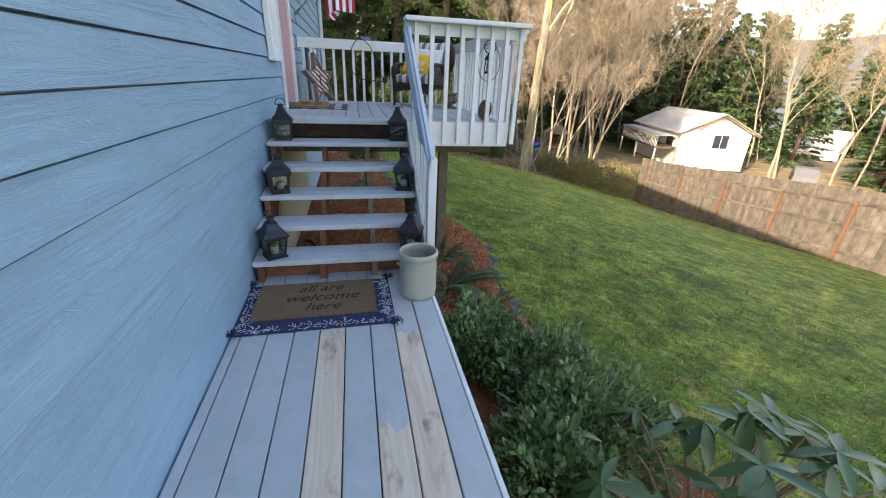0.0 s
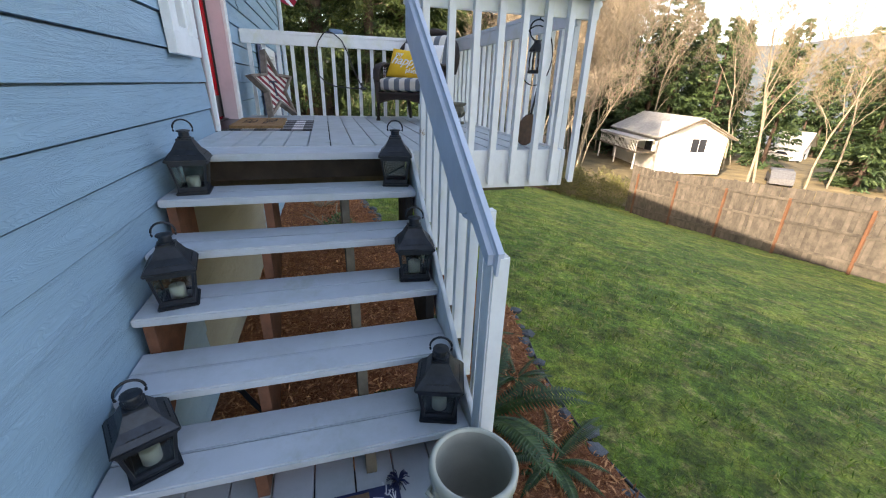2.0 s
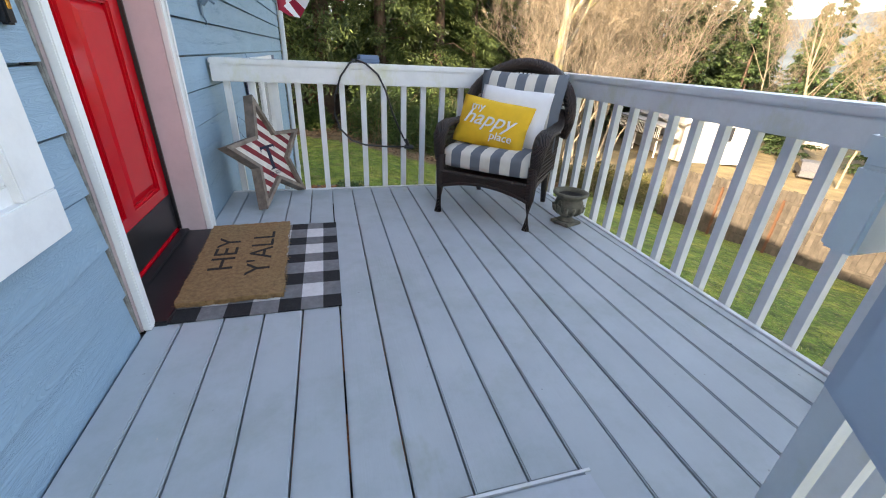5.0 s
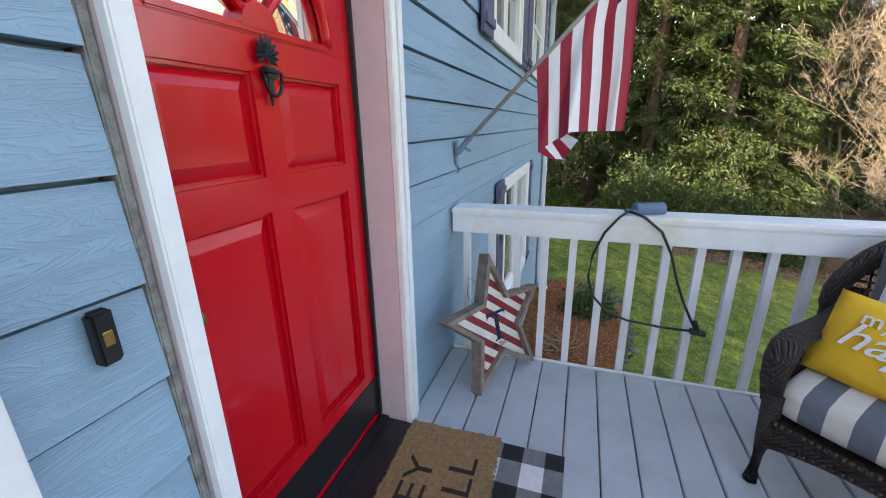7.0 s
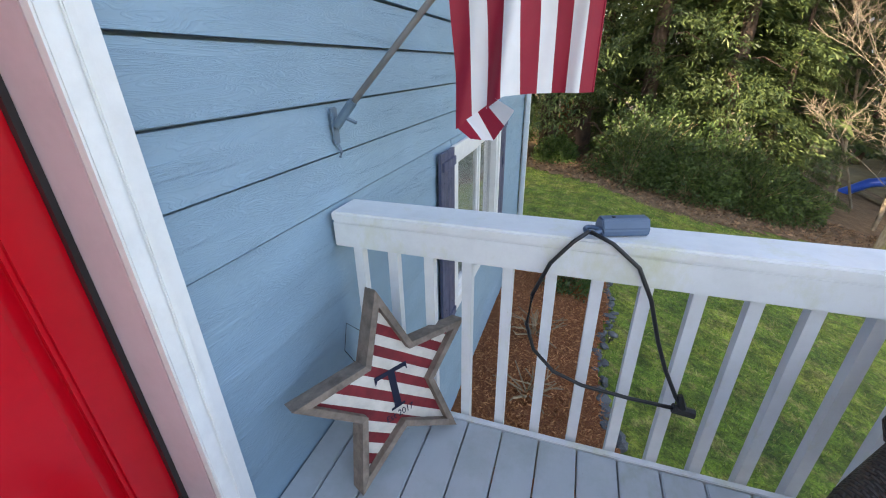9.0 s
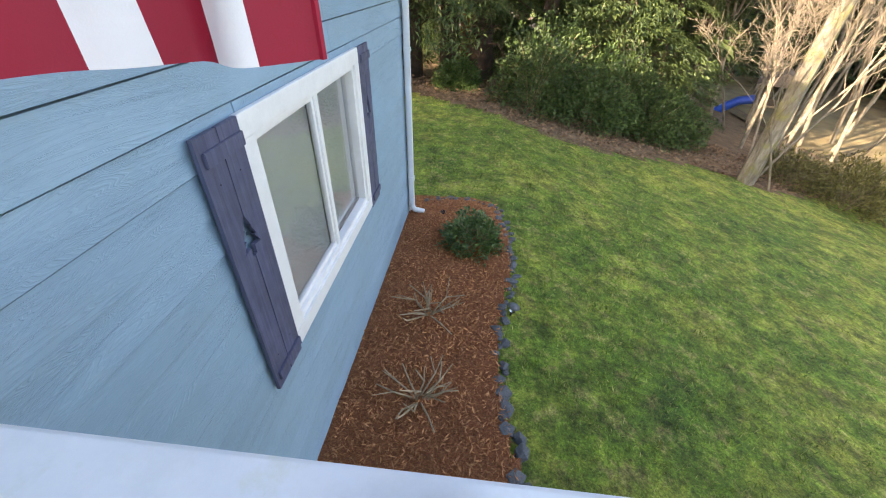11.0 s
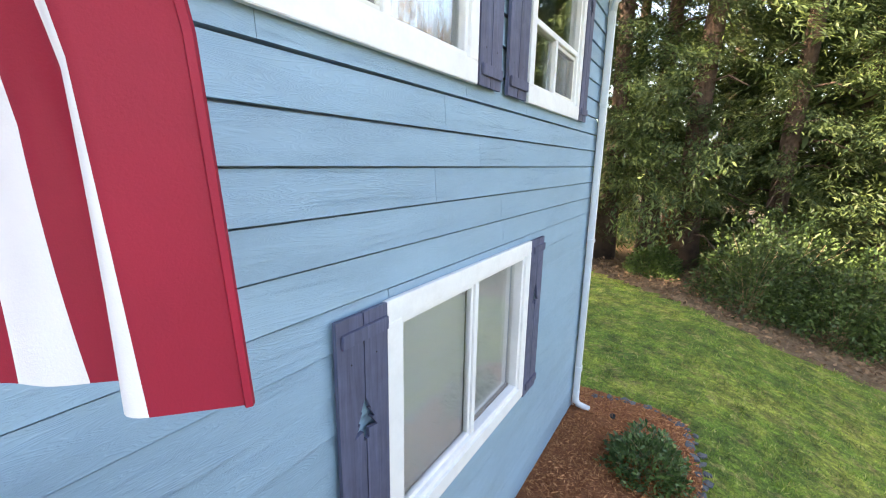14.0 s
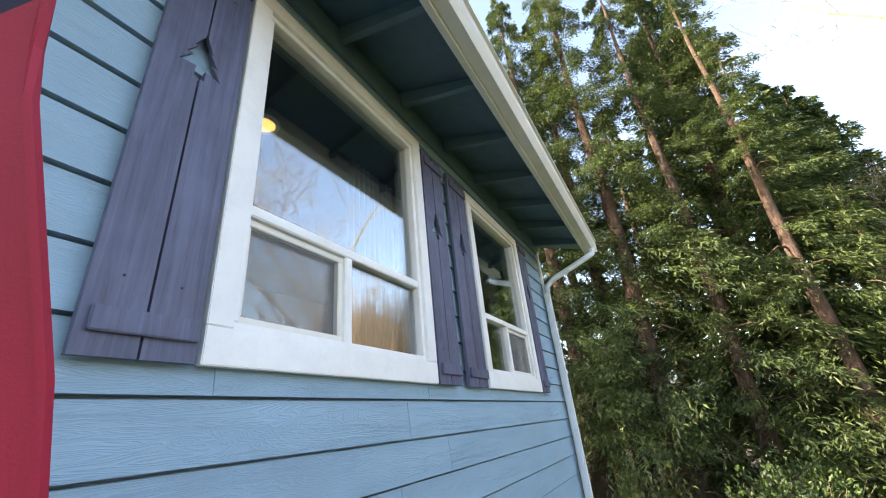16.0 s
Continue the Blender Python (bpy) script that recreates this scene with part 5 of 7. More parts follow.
def key_box():
    b = thing("lock_box", Matrix.Translation((0.985, 6.640, 1.905)) @ Matrix.Rotation(radians(20), 4, "Z") @ Matrix.Diagonal((1, 1.1, 1.25, 1)), "slate blue plastic box on the railing", "box")
    bm = prism([(-0.028, 0), (0.028, 0), (0.030, 0.018), (0.018, 0.042), (-0.018, 0.042), (-0.030, 0.018)], -0.06, 0.085, Matrix(((0, 0, 1, 0), (1, 0, 0, 0), (0, 1, 0, 0), (0, 0, 0, 1))))
    part("case", bm, LOCKB, b, bevel=0.004)
    part("button", lathe([(0.006, 0.042), (0.006, 0.0435), (0.001, 0.0436)], 10, None, Matrix.Translation((-0.02, 0, 0))), IRON, b)
    part("swivel_ring", tube(arc((-0.085, -0.012, 0.014), 0.022, 0, 340, 14, "xy"), 0.006, 6, None, True), LOCKB, b, smooth=True)
    c = thing("cable_loop", Matrix(), "black cable loop hanging over the railing", "cable")
    pts = [(0.900, 6.575, 1.925), (0.860, 6.545, 1.900), (0.80, 6.542, 1.82), (0.755, 6.543, 1.70), (0.745, 6.543, 1.58), (0.775, 6.543, 1.48), (0.85, 6.543, 1.40), (0.95, 6.543, 1.365), (1.10, 6.543, 1.352), (1.26, 6.543, 1.350)]
    part("cable", tube(pts, 0.0065, 8), CABLE, c, smooth=True)
    pts = [(0.905, 6.575, 1.925), (0.97, 6.548, 1.905), (1.05, 6.543, 1.84), (1.10, 6.543, 1.74), (1.145, 6.543, 1.60), (1.185, 6.543, 1.50), (1.235, 6.543, 1.40), (1.262, 6.543, 1.355)]
    part("cable", tube(pts, 0.0065, 8), CABLE, c, smooth=True)
    part("connector", tube([(1.235, 6.541, 1.352), (1.30, 6.541, 1.345)], 0.016, 8), CABLE, c)
    part("connector_stem", tube([(1.262, 6.541, 1.36), (1.247, 6.541, 1.41)], [0.014, 0.008], 8), CABLE, c)


key_box()


def doorbell():
    d = thing("doorbell", Matrix.Translation((-0.004, 4.846, 1.998)), "dark bronze doorbell with a brass button", "doorbell")
    part("case", box(0.0, 0.022, -0.016, 0.016, 0.0, 0.088), IRON, d, bevel=0.005)
    part("button", box(0.0225, 0.025, -0.007, 0.007, 0.032, 0.056), BRASS, d, bevel=0.001)


doorbell()


def chair():
    M = pose(1.785, 6.005, DECK_Z + 0.002, 0, 0, -42) @ Matrix.Diagonal((1.025, 0.97, 0.96, 1))
    ch = thing("wicker_chair", M, "dark brown wicker armchair on the porch", "chair")
    fl, bk = -0.30, 0.30
    for sx in (-1, 1):
        part("front_leg", tube([(sx * 0.295, fl - 0.005, 0.0), (sx * 0.290, fl + 0.005, 0.20), (sx * 0.292, fl + 0.005, 0.40)], [0.024, 0.026, 0.034], 8), WICKER, ch, smooth=True)
        part("back_leg", tube([(sx * 0.25, bk + 0.03, 0.0), (sx * 0.25, bk - 0.03, 0.22), (sx * 0.26, bk - 0.02, 0.42)], [0.018, 0.024, 0.026], 8), WICKER, ch, smooth=True)
        # arm: a broad woven arch rising from the front leg and running to the back
        path = [(fl + 0.005, 0.36), (fl - 0.005, 0.46), (fl + 0.01, 0.55), (fl + 0.06, 0.605), (fl + 0.14, 0.622), (fl + 0.26, 0.615), (fl + 0.40, 0.62), (fl + 0.52, 0.66), (bk - 0.01, 0.72)]
        path = [(y, 0.36 + (z - 0.36) * 0.86) for y, z in path]
        bm = bmesh.new()
        ring = None
        for k, (y, z) in enumerate(path):
            w = 0.030 + 0.018 * math.sin(math.pi * min(1, k / 7))
            y2, z2 = path[min(k + 1, len(path) - 1)]
            y1_, z1_ = path[max(k - 1, 0)]
            t = Vector((0, y2 - y1_, z2 - z1_)).normalized()
            nn = Vector((0, -t.z, t.y)) * 0.022
            cx = sx * (0.300 + 0.010 * math.sin(math.pi * k / 8))
            cur = []
            for q in range(10):
                a = 2 * math.pi * q / 10
                cur.append(bm.verts.new(Vector((cx + w * math.cos(a), y, z)) + nn * math.sin(a)))
            if ring:
                for q in range(10):
                    bm.faces.new([ring[q], ring[(q + 1) % 10], cur[(q + 1) % 10], cur[q]])
            else:
                bm.faces.new(cur[::-1])
            ring = cur
        bm.faces.new(ring)
        bmesh.ops.recalc_face_normals(bm, faces=bm.faces[:])
        part("arm", bm, WICKER, ch, smooth=True)
        # woven side panel under the arm
        bm = bmesh.new()
        for k in range(22):
            y = fl + 0.035 + k * 0.026
            tube([(sx * 0.293, y, 0.27), (sx * 0.297, y + 0.004, 0.565)], 0.0045, 4, bm)
        for k in range(11):
            z = 0.28 + k * 0.028
            tube([(sx * 0.295, fl + 0.02, z), (sx * 0.295, bk - 0.02, z)], 0.0045, 4, bm)
        part("side_weave", bm, WICKER, ch)
        part("side_rail", tube([(sx * 0.293, fl + 0.01, 0.265), (sx * 0.27, bk - 0.02, 0.265)], 0.018, 6), WICKER, ch)
    # apron with an arched lower edge
    bm = bmesh.new()
    n = 24
    cols = []
    for i in range(n + 1):
        u = -1 + 2 * i / n
        lowz = 0.185 + 0.055 * (1 - u * u)
        cols.append([bm.verts.new((u * 0.282, y, z)) for y in (fl - 0.012, fl + 0.012) for z in (lowz, 0.285)])
    for p, q in zip(cols, cols[1:]):
        for a, b in ((0, 1), (1, 3), (3, 2), (2, 0)):
            bm.faces.new([p[a], q[a], q[b], p[b]])
    bmesh.ops.recalc_face_normals(bm, faces=bm.faces[:])
    part("apron", bm, WICKER, ch)
    part("apron_rim", tube([(-0.285 + 0.57 * i / 16, fl - 0.012, 0.185 + 0.055 * (1 - (2 * i / 16 - 1) ** 2)) for i in range(17)], 0.011, 6), WICKER, ch, smooth=True)
    part("seat_rail", tube([(-0.285, fl - 0.008, 0.290), (0.285, fl - 0.008, 0.290)], 0.014, 6), WICKER, ch)
    part("seat", box(-0.285, 0.285, fl, bk - 0.02, 0.268, 0.298), WICKER, ch, bevel=0.006)
    # back: a fan of strands between a curved rim
    rim = []
    for i in range(25):
        a = radians(200 - 220 * i / 24)
        x, z = 0.355 * math.cos(a), 0.62 + 0.325 * math.sin(a)
        rim.append((x, 0.275 + (z - 0.3) * 0.20 - 0.10 * abs(x / 0.335) ** 2.5, z))
    part("back_rim", tube(rim, [0.026 + 0.022 * math.sin(math.pi * i / 24) for i in range(25)], 10), WICKER, ch, smooth=True)
    bm = bmesh.new()
    for i in range(21):
        x = -0.28 + 0.028 * i
        zt = 0.62 + 0.315 * math.sqrt(max(0, 1 - (x / 0.335) ** 2))
        tube([(x * 0.9, 0.275 - 0.0, 0.29), (x, 0.275 + (zt - 0.3) * 0.2 - 0.10 * abs(x / 0.335) ** 2.5, zt)], 0.005, 4, bm)
    for k in range(20):
        z = 0.31 + 0.031 * k
        h = 0.3 if z < 0.62 else 0.335 * math.sqrt(max(0.0, 1 - ((z - 0.62) / 0.315) ** 2))
        if h > 0.05:
            tube([(x2 * h, 0.275 + (z - 0.3) * 0.2 - 0.10 * abs(x2 * h / 0.335) ** 2.5, z) for x2 in (-1, -0.6, -0.2, 0.2, 0.6, 1)], 0.005, 4, bm)
    part("back_weave", bm, WICKER, ch)

    seat = thing("seat_cushion", M @ pose(0, -0.022, 0.305), "grey and cream striped seat cushion on the chair", "cushion")
    bm = bmesh.new()
    n, W, D_, H_ = 36, 0.56, 0.57, 0.15
    rows = []
    for i in range(n + 1):
        x = -W / 2 + W * i / n
        ring = []
        for q in range(20):
            a = 2 * math.pi * q / 20
            c, s_ = math.cos(a), math.sin(a)
            f = (abs(c) ** 6 + abs(s_) ** 6) ** (-1 / 6)
            endf = 1 - 0.06 * abs(2 * i / n - 1) ** 10
            ring.append(bm.verts.new((x, c * f * D_ / 2 * endf, H_ / 2 + s_ * f * H_ / 2 * (0.94 + 0.06 * (1 - (2 * i / n - 1) ** 2)) * endf)))
        if rows:
            for q in range(20):
                bm.faces.new([rows[-1][q], ring[q], ring[(q + 1) % 20], rows[-1][(q + 1) % 20]]).material_index = ((i - 1) // 4) % 2
        else:
            bm.faces.new(ring)
        rows.append(ring)
    bm.faces.new(rows[-1][::-1])
    bmesh.ops.recalc_face_normals(bm, faces=bm.faces[:])
    part("cover", bm, [STRIPE_C, STRIPE_G], seat, smooth=True)
    bc = thing("back_cushion", M @ pose(0.03, 0.165, 0.66, -14, 0, 0), "grey and cream striped back cushion on the chair", "cushion")
    part("cover", pillow(0.56, 0.50, 0.13, stripes=9), [STRIPE_G, STRIPE_C], bc, smooth=True)
    wp = thing("throw_pillow", M @ pose(0.02, 0.055, 0.615, -20, 3, 0), "white throw pillow leaning on the back cushion", "pillow")
    part("cover", pillow(0.46, 0.40, 0.12), WHITEC, wp, smooth=True)
    yp = thing("throw_pillow", M @ pose(-0.055, -0.070, 0.585, -24, 6, 0), "yellow lumbar pillow reading my happy place", "pillow")
    part("cover", pillow(0.465, 0.315, 0.11), YELLOW, yp, smooth=True)
    face = Matrix.Rotation(radians(90), 4, "X")
    text_part("lettering", "my", 0.07, WHITEC, yp, Matrix.Translation((-0.105, -0.052, 0.082)) @ face, 0.003, "white printed word")
    text_part("lettering", "happy", 0.135, WHITEC, yp, Matrix.Translation((-0.015, -0.0585, 0.01)) @ face, 0.003, "white printed script", 0.35)
    text_part("lettering", "place", 0.07, WHITEC, yp, Matrix.Translation((0.09, -0.052, -0.082)) @ face, 0.003, "white printed word")


chair()


def urn():
    u = thing("stone_urn", pose(2.135, 5.66, DECK_Z + 0.002, 0, 0, 20) @ Matrix.Scale(0.92, 4), "small weathered stone urn planter with dark soil", "planter")
    part("plinth", box(-0.075, 0.075, -0.075, 0.075, 0.0, 0.022), STONEW, u, bevel=0.005)
    prof = [(0.060, 0.0225), (0.055, 0.032), (0.040, 0.045), (0.038, 0.060), (0.060, 0.075), (0.088, 0.100), (0.098, 0.130), (0.094, 0.160), (0.084, 0.178), (0.086, 0.190), (0.108, 0.205), (0.120, 0.216), (0.118, 0.228), (0.100, 0.230), (0.092, 0.215), (0.088, 0.20), (0.001, 0.198)]
    part("bowl", lathe(prof, 28), STONEW, u, smooth=True)
    for i in range(12):
        a = 2 * math.pi * i / 12
        part("lobe", tube([(0.062 * math.cos(a), 0.062 * math.sin(a), 0.078), (0.096 * math.cos(a), 0.096 * math.sin(a), 0.105), (0.101 * math.cos(a), 0.101 * math.sin(a), 0.135)], 0.014, 6), STONEW, u, smooth=True)
    for sx in (-1, 1):
        part("ring_handle", tube([(sx * 0.1, 0.018 * math.cos(t), 0.155 + 0.022 * math.sin(t)) for t in [2 * math.pi * k / 10 for k in range(10)]], 0.006, 5, None, True), STONEW, u)
    part("soil", lathe([(0.001, 0.202), (0.05, 0.206), (0.089, 0.203)], 18), SOIL, u, "dark potting soil")


urn()


def rail_lantern():
    """Lantern hanging by its ring inside the front railing, with a wooden paddle leaning below."""
    h = thing("hanging_lantern", pose(2.13, 3.99, 1.50), "small black hanging lantern on the porch railing", "lantern")
    part("cage_base", lathe([(0.045, 0.0), (0.045, 0.012), (0.036, 0.02)], 14), IRON, h)
    for i in range(8):
        a = 2 * math.pi * i / 8
        part("cage_bar", tube([(0.040 * math.cos(a), 0.040 * math.sin(a), 0.012), (0.043 * math.cos(a), 0.043 * math.sin(a), 0.07), (0.036 * math.cos(a), 0.036 * math.sin(a), 0.125)], 0.004, 4), IRON, h)
    part("cap", lathe([(0.050, 0.125), (0.046, 0.14), (0.022, 0.175), (0.02, 0.19), (0.001, 0.195)], 14), IRON, h)
    part("ring", tube(arc((0, 0, 0.245), 0.06, 0, 345, 20), 0.005, 5, None, True), IRON, h, smooth=True)
    part("hoop", tube(arc((0, 0, 0.10), 0.115, 20, 380, 26, "xz", 1.5), 0.004, 5, None, True), IRON, h, smooth=True)
    part("hook", tube([(0, 0, 0.30), (0, -0.03, 0.36), (0, -0.13, 0.40)], 0.004, 4), IRON, h)
    p = thing("wooden_paddle", pose(2.12, 4.02, DECK_Z + 0.002, 10, 4, 0), "brown oval wooden paddle leaning at the railing", "paddle")
    part("blade", lathe([(0.001, -0.008), (0.07, -0.008), (0.075, 0.0), (0.07, 0.008), (0.001, 0.008)], 24, None, Matrix.Translation((0, 0, 0.112)) @ Matrix.Rotation(radians(90), 4, "X") @ Matrix.Diagonal((1, 1.45, 1, 1))), RUST, p)
    part("handle", tube([(0, 0, 0.21), (0, 0, 0.52)], 0.008, 6), IRON, p)


rail_lantern()


# ---- the flag ----
def flag():
    br = thing("flag_bracket", Matrix.Translation((0.0, 6.668, 2.20)), "blue painted metal flagpole bracket on the siding", "flagpole bracket")
    part("plate", box(0.0, 0.008, -0.022, 0.022, -0.075, 0.055), BRACK, br, bevel=0.004)
    part("socket", tube([(0.01, 0, -0.01), (0.085, 0.005, 0.075)], 0.017, 8), BRACK, br)
    part("thumb_screw", tube([(0.05, 0.0, 0.02), (0.075, 0.03, 0.0)], 0.007, 6), BRACK, br)
    part("lower_hook", tube([(0.006, 0, -0.07), (0.02, 0, -0.10), (0.012, 0, -0.12)], 0.006, 5), BRACK, br)
    A, B = Vector((0.04, 6.670, 2.225)), Vector((1.075, 6.835, 3.315))
    fp = thing("flagpole", Matrix(), "slim grey metal flagpole angled from the wall", "flagpole")
    part("pole", tube([A, B], 0.011, 8), POLE, fp, smooth=True)
    part("finial", lathe([(0.012, 0), (0.022, 0.012), (0.022, 0.03), (0.001, 0.045)], 12, None, Matrix.Translation(B)), BRASS, fp, smooth=True)
    f = thing("flag", Matrix(), "red and white striped flag with a starred navy canton", "flag")
    axis = (B - A).normalized()
    H0, H1 = 0.545, 1.25           # along the pole, inner and outer end of the hoist

    def cloth(u, v):
        """u 0..1 along the hoist from the wall, v 0..1 down the fly."""
        p = A + axis * (H0 + (H1 - H0) * u)
        bottom = 2.292 if u > 0.35 else 2.292 - (0.35 - u) * 0.30
        drop = (p.z - bottom) * v
        q = Vector((p.x, p.y, p.z - drop))
        q.x += 0.03 * v * (1 - u) + float(np.interp(v, (0, 0.25, 0.6, 1), (0, -0.045, -0.032, -0.034))) * u * u
        q.y += (0.045 * math.sin(u * 9.5 + v * 1.6) + 0.02 * math.sin(u * 21 + v * 4)) * min(1, v * 1.6) * (1 - min(1.0, max(0.0, u * 9 - 6.5) / 1.5)) - 0.05 * v * (1 - u) + float(np.interp(v, (0, 0.15, 0.3, 0.5, 0.7, 1), (0, 0.02, 0.04, 0.085, 0.115, 0.13))) * u
        q.y += (0.18 * max(0.0, u - 8 / 9) - 0.02 * min(1.0, max(0.0, u * 9 - 6) / 2)) * min(1.0, v * 4)
        return q
    NU, NV = 81, 50
    bm = bmesh.new()
    g = [[bm.verts.new(cloth(i / NU, j / NV)) for j in range(NV + 1)] for i in range(NU + 1)]
    for i in range(NU):
        stripe = 8 - int(9 * (i + 0.5) / NU)
        for j in range(NV):
            canton = (i + 0.5) / NU > 7 / 9 and (j + 0.5) / NV < 0.20
            bm.faces.new([g[i][j], g[i + 1][j], g[i + 1][j + 1], g[i][j + 1]]).material_index = 2 if canton else (0 if stripe % 2 == 0 else 1)
    cl = part("cloth", bm, [FRED, FWHITE, NAVYD], f, smooth=True)
    for a in range(3):
        for b in range(4):
            if (a + b) % 2:
                continue
            cu, cv = 7 / 9 + (a + 0.7) * 2 / 9 / 3.6, (b + 0.55) * 0.20 / 4.2
            bm = bmesh.new()
            for side in (-1, 1):
                ring = []
                for x, y in star_pts(0.030, 0.0118):
                    uu, vv = cu + x * 0.75, cv + y * 0.75
                    p = cloth(uu, vv)
                    e = 0.01
                    nrm = (cloth(uu + e, vv) - p).cross(cloth(uu, vv + e) - p).normalized()
                    ring.append(bm.verts.new(p + nrm * 0.0025 * side))
                bm.faces.new(ring if side > 0 else ring[::-1])
            part("star", bm, FWHITE, f)
    # the doubled-under inner corner
    bm = bmesh.new()
    for k in range(4):
        u0, u1 = k * 0.075, (k + 1) * 0.075
        a, b = cloth(u0, 0.98), cloth(u1, 0.98)
        t = lambda u: Vector((0.060 + 0.02 * u, -0.03, -0.085 + abs(u - 0.15) * 0.35))
        bm.faces.new([bm.verts.new(c) for c in (a, b, b + t(u1), a + t(u0))]).material_index = k % 2
    part("folded_corner", bm, [FRED, FWHITE], f)
    part("hem", tube([cloth(1.0, j / 20) for j in range(21)], 0.004, 5), FRED, f)


flag()

# ---- fence and far houses ----
def fence():
    fx = lambda y: 15.45 - 0.045 * max(0, y - 11)
    r = random.Random(2)
    n = 0
    y = 17.6
    step = 0.142
    proto = []
    for h in (2.28, 2.30, 2.27):
        proto.append(box(-0.010, 0.010, -0.0695, 0.0695, 0, h))
    meshes = []
    for b in proto:
        me = bpy.data.meshes.new("board")
        b.to_mesh(me)
        b.free()
        me.materials.append(FENCE)
        meshes.append(me)
    F = thing("fence", Matrix(), "weathered board fence with rust-brown posts", "fence", "", "structure")
    while y > -14:
        x = fx(y)
        o = new("board", r.choice(meshes))
        o.parent = F
        o.location = (x + 0.03, y, lift(x, y) + 0.03 + r.uniform(-0.01, 0.01))
        o.rotation_euler = (radians(r.uniform(-0.5, 0.5)), 0, radians(r.uniform(-2, 2)))
        y -= step
        n += 1
    y = 17.2
    while y > -14:
        x = fx(y)
        part("post", box(x - 0.05, x + 0.018, y - 0.035, y + 0.035, lift(x, y) - 0.1, lift(x, y) + 1.98), FPOST, F)
        y2 = y - 2.2
        for h in (0.32, 1.15, 1.88):
            bm = bmesh.new()
            v = [bm.verts.new((xx + dx, yy, lift(xx, yy) + h + dz)) for xx, yy in ((x, y - 0.036), (fx(y2), y2 + 0.036)) for dx in (-0.018, 0.018) for dz in (0, 0.085)]
            for q in ((0, 1, 3, 2), (4, 6, 7, 5), (0, 4, 5, 1), (2, 3, 7, 6), (0, 2, 6, 4), (1, 5, 7, 3)):
                bm.faces.new([v[i] for i in q])
            part("rail", bm, FENCE, F)
        y = y2


fence()


def house(m, w, l, eave, rise, label, porch=True):
    """Gabled house; local x across the gable (w), y along the ridge (l)."""
    h = thing("house", m, label, "house")
    part("wall", prism([(-w / 2, -3.0), (w / 2, -3.0), (w / 2, eave), (0, eave + rise), (-w / 2, eave)], 0, l, Matrix(((1, 0, 0, 0), (0, 0, 1, 0), (0, 1, 0, 0), (0, 0, 0, 1)))), HOUSEW, h)
    k = rise / (w / 2)
    for s in (-1, 1):
        bm = bmesh.new()
        pts = [(0, eave + rise + 0.03), (s * (w / 2 + 0.5), eave - 0.5 * k + 0.03), (s * (w / 2 + 0.5), eave - 0.5 * k + 0.18), (0, eave + rise + 0.2)]
        a = [bm.verts.new((x, -0.6, z)) for x, z in pts]
        b = [bm.verts.new((x, l + 0.6, z)) for x, z in pts]
        for q in (a, b[::-1], *[[a[j], b[j], b[(j + 1) % 4], a[(j + 1) % 4]] for j in range(4)]):
            bm.faces.new(q)
        bmesh.ops.recalc_face_normals(bm, faces=bm.faces[:])
        part("roof", bm, FARROOF, h)
        part("barge_board", tube([(0, -0.61, eave + rise + 0.08), (s * (w / 2 + 0.5), -0.61, eave - 0.5 * k + 0.08)], 0.08, 4), POSTW, h)
    c = part("chimney", box(-w / 2 - 0.35, -w / 2 + 1.0, -0.42, -0.02, -2.8, eave + 1.25), HOUSEW, h)
    part("flue", lathe([(0.16, eave + 1.25), (0.16, eave + 1.7), (0.2, eave + 1.75), (0.001, eave + 1.8)], 10, None, Matrix.Translation((-w / 2 + 0.4, -0.22, 0))), GUTTER, c)
    wd = part("window", box(-0.3, 1.2, -0.06, -0.005, -1.15, 0.2), WHITE, h)
    part("pane", box(-0.2, 0.42, -0.075, -0.062, -1.05, 0.1), DARKG, wd)
    part("pane", box(0.48, 1.1, -0.075, -0.062, -1.05, 0.1), DARKG, wd)
    for y in (1.2, 4.2, 7.2):
        wd = part("window", box(-w / 2 - 0.06, -w / 2 - 0.005, y, y + 1.5, -1.3, -0.25), WHITE, h)
        part("pane", box(-w / 2 - 0.075, -w / 2 - 0.062, y + 0.1, y + 1.4, -1.2, -0.35), DARKG, wd)
    if porch:
        dk = part("balcony", box(-w / 2 - 1.9, -w / 2 - 0.08, 0.5, l - 0.5, -1.35, -1.2), POSTW, h)
        y = 0.6
        while y < l - 0.6:
            part("baluster", box(-w / 2 - 1.88, -w / 2 - 1.84, y, y + 0.05, -1.199, -0.3), HOUSEW, dk)
            y += 0.3
        part("handrail", box(-w / 2 - 1.92, -w / 2 - 1.8, 0.5, l - 0.5, -0.299, -0.22), HOUSEW, dk)
        for y in (0.6, l / 2, l - 0.7):
            part("post", box(-w / 2 - 1.9, -w / 2 - 1.78, y, y + 0.12, -3.5, -1.351), HOUSEW, dk)
        part("porch_roof", box(-w / 2 - 1.9, -w / 2 - 0.5, 0.3, l - 0.3, eave - 0.5, eave - 0.38), FARROOF, h)


house(pose(32.6, 30.6, -2.5, 0, 0, -15), 6.0, 9.7, 0.3, 1.45, "white ranch house with a grey roof behind the fence")
house(pose(72.0, 46.5, -7.0, 0, 0, 25), 8.0, 9.0, 1.2, 2.0, "distant white house with a grey roof", False)


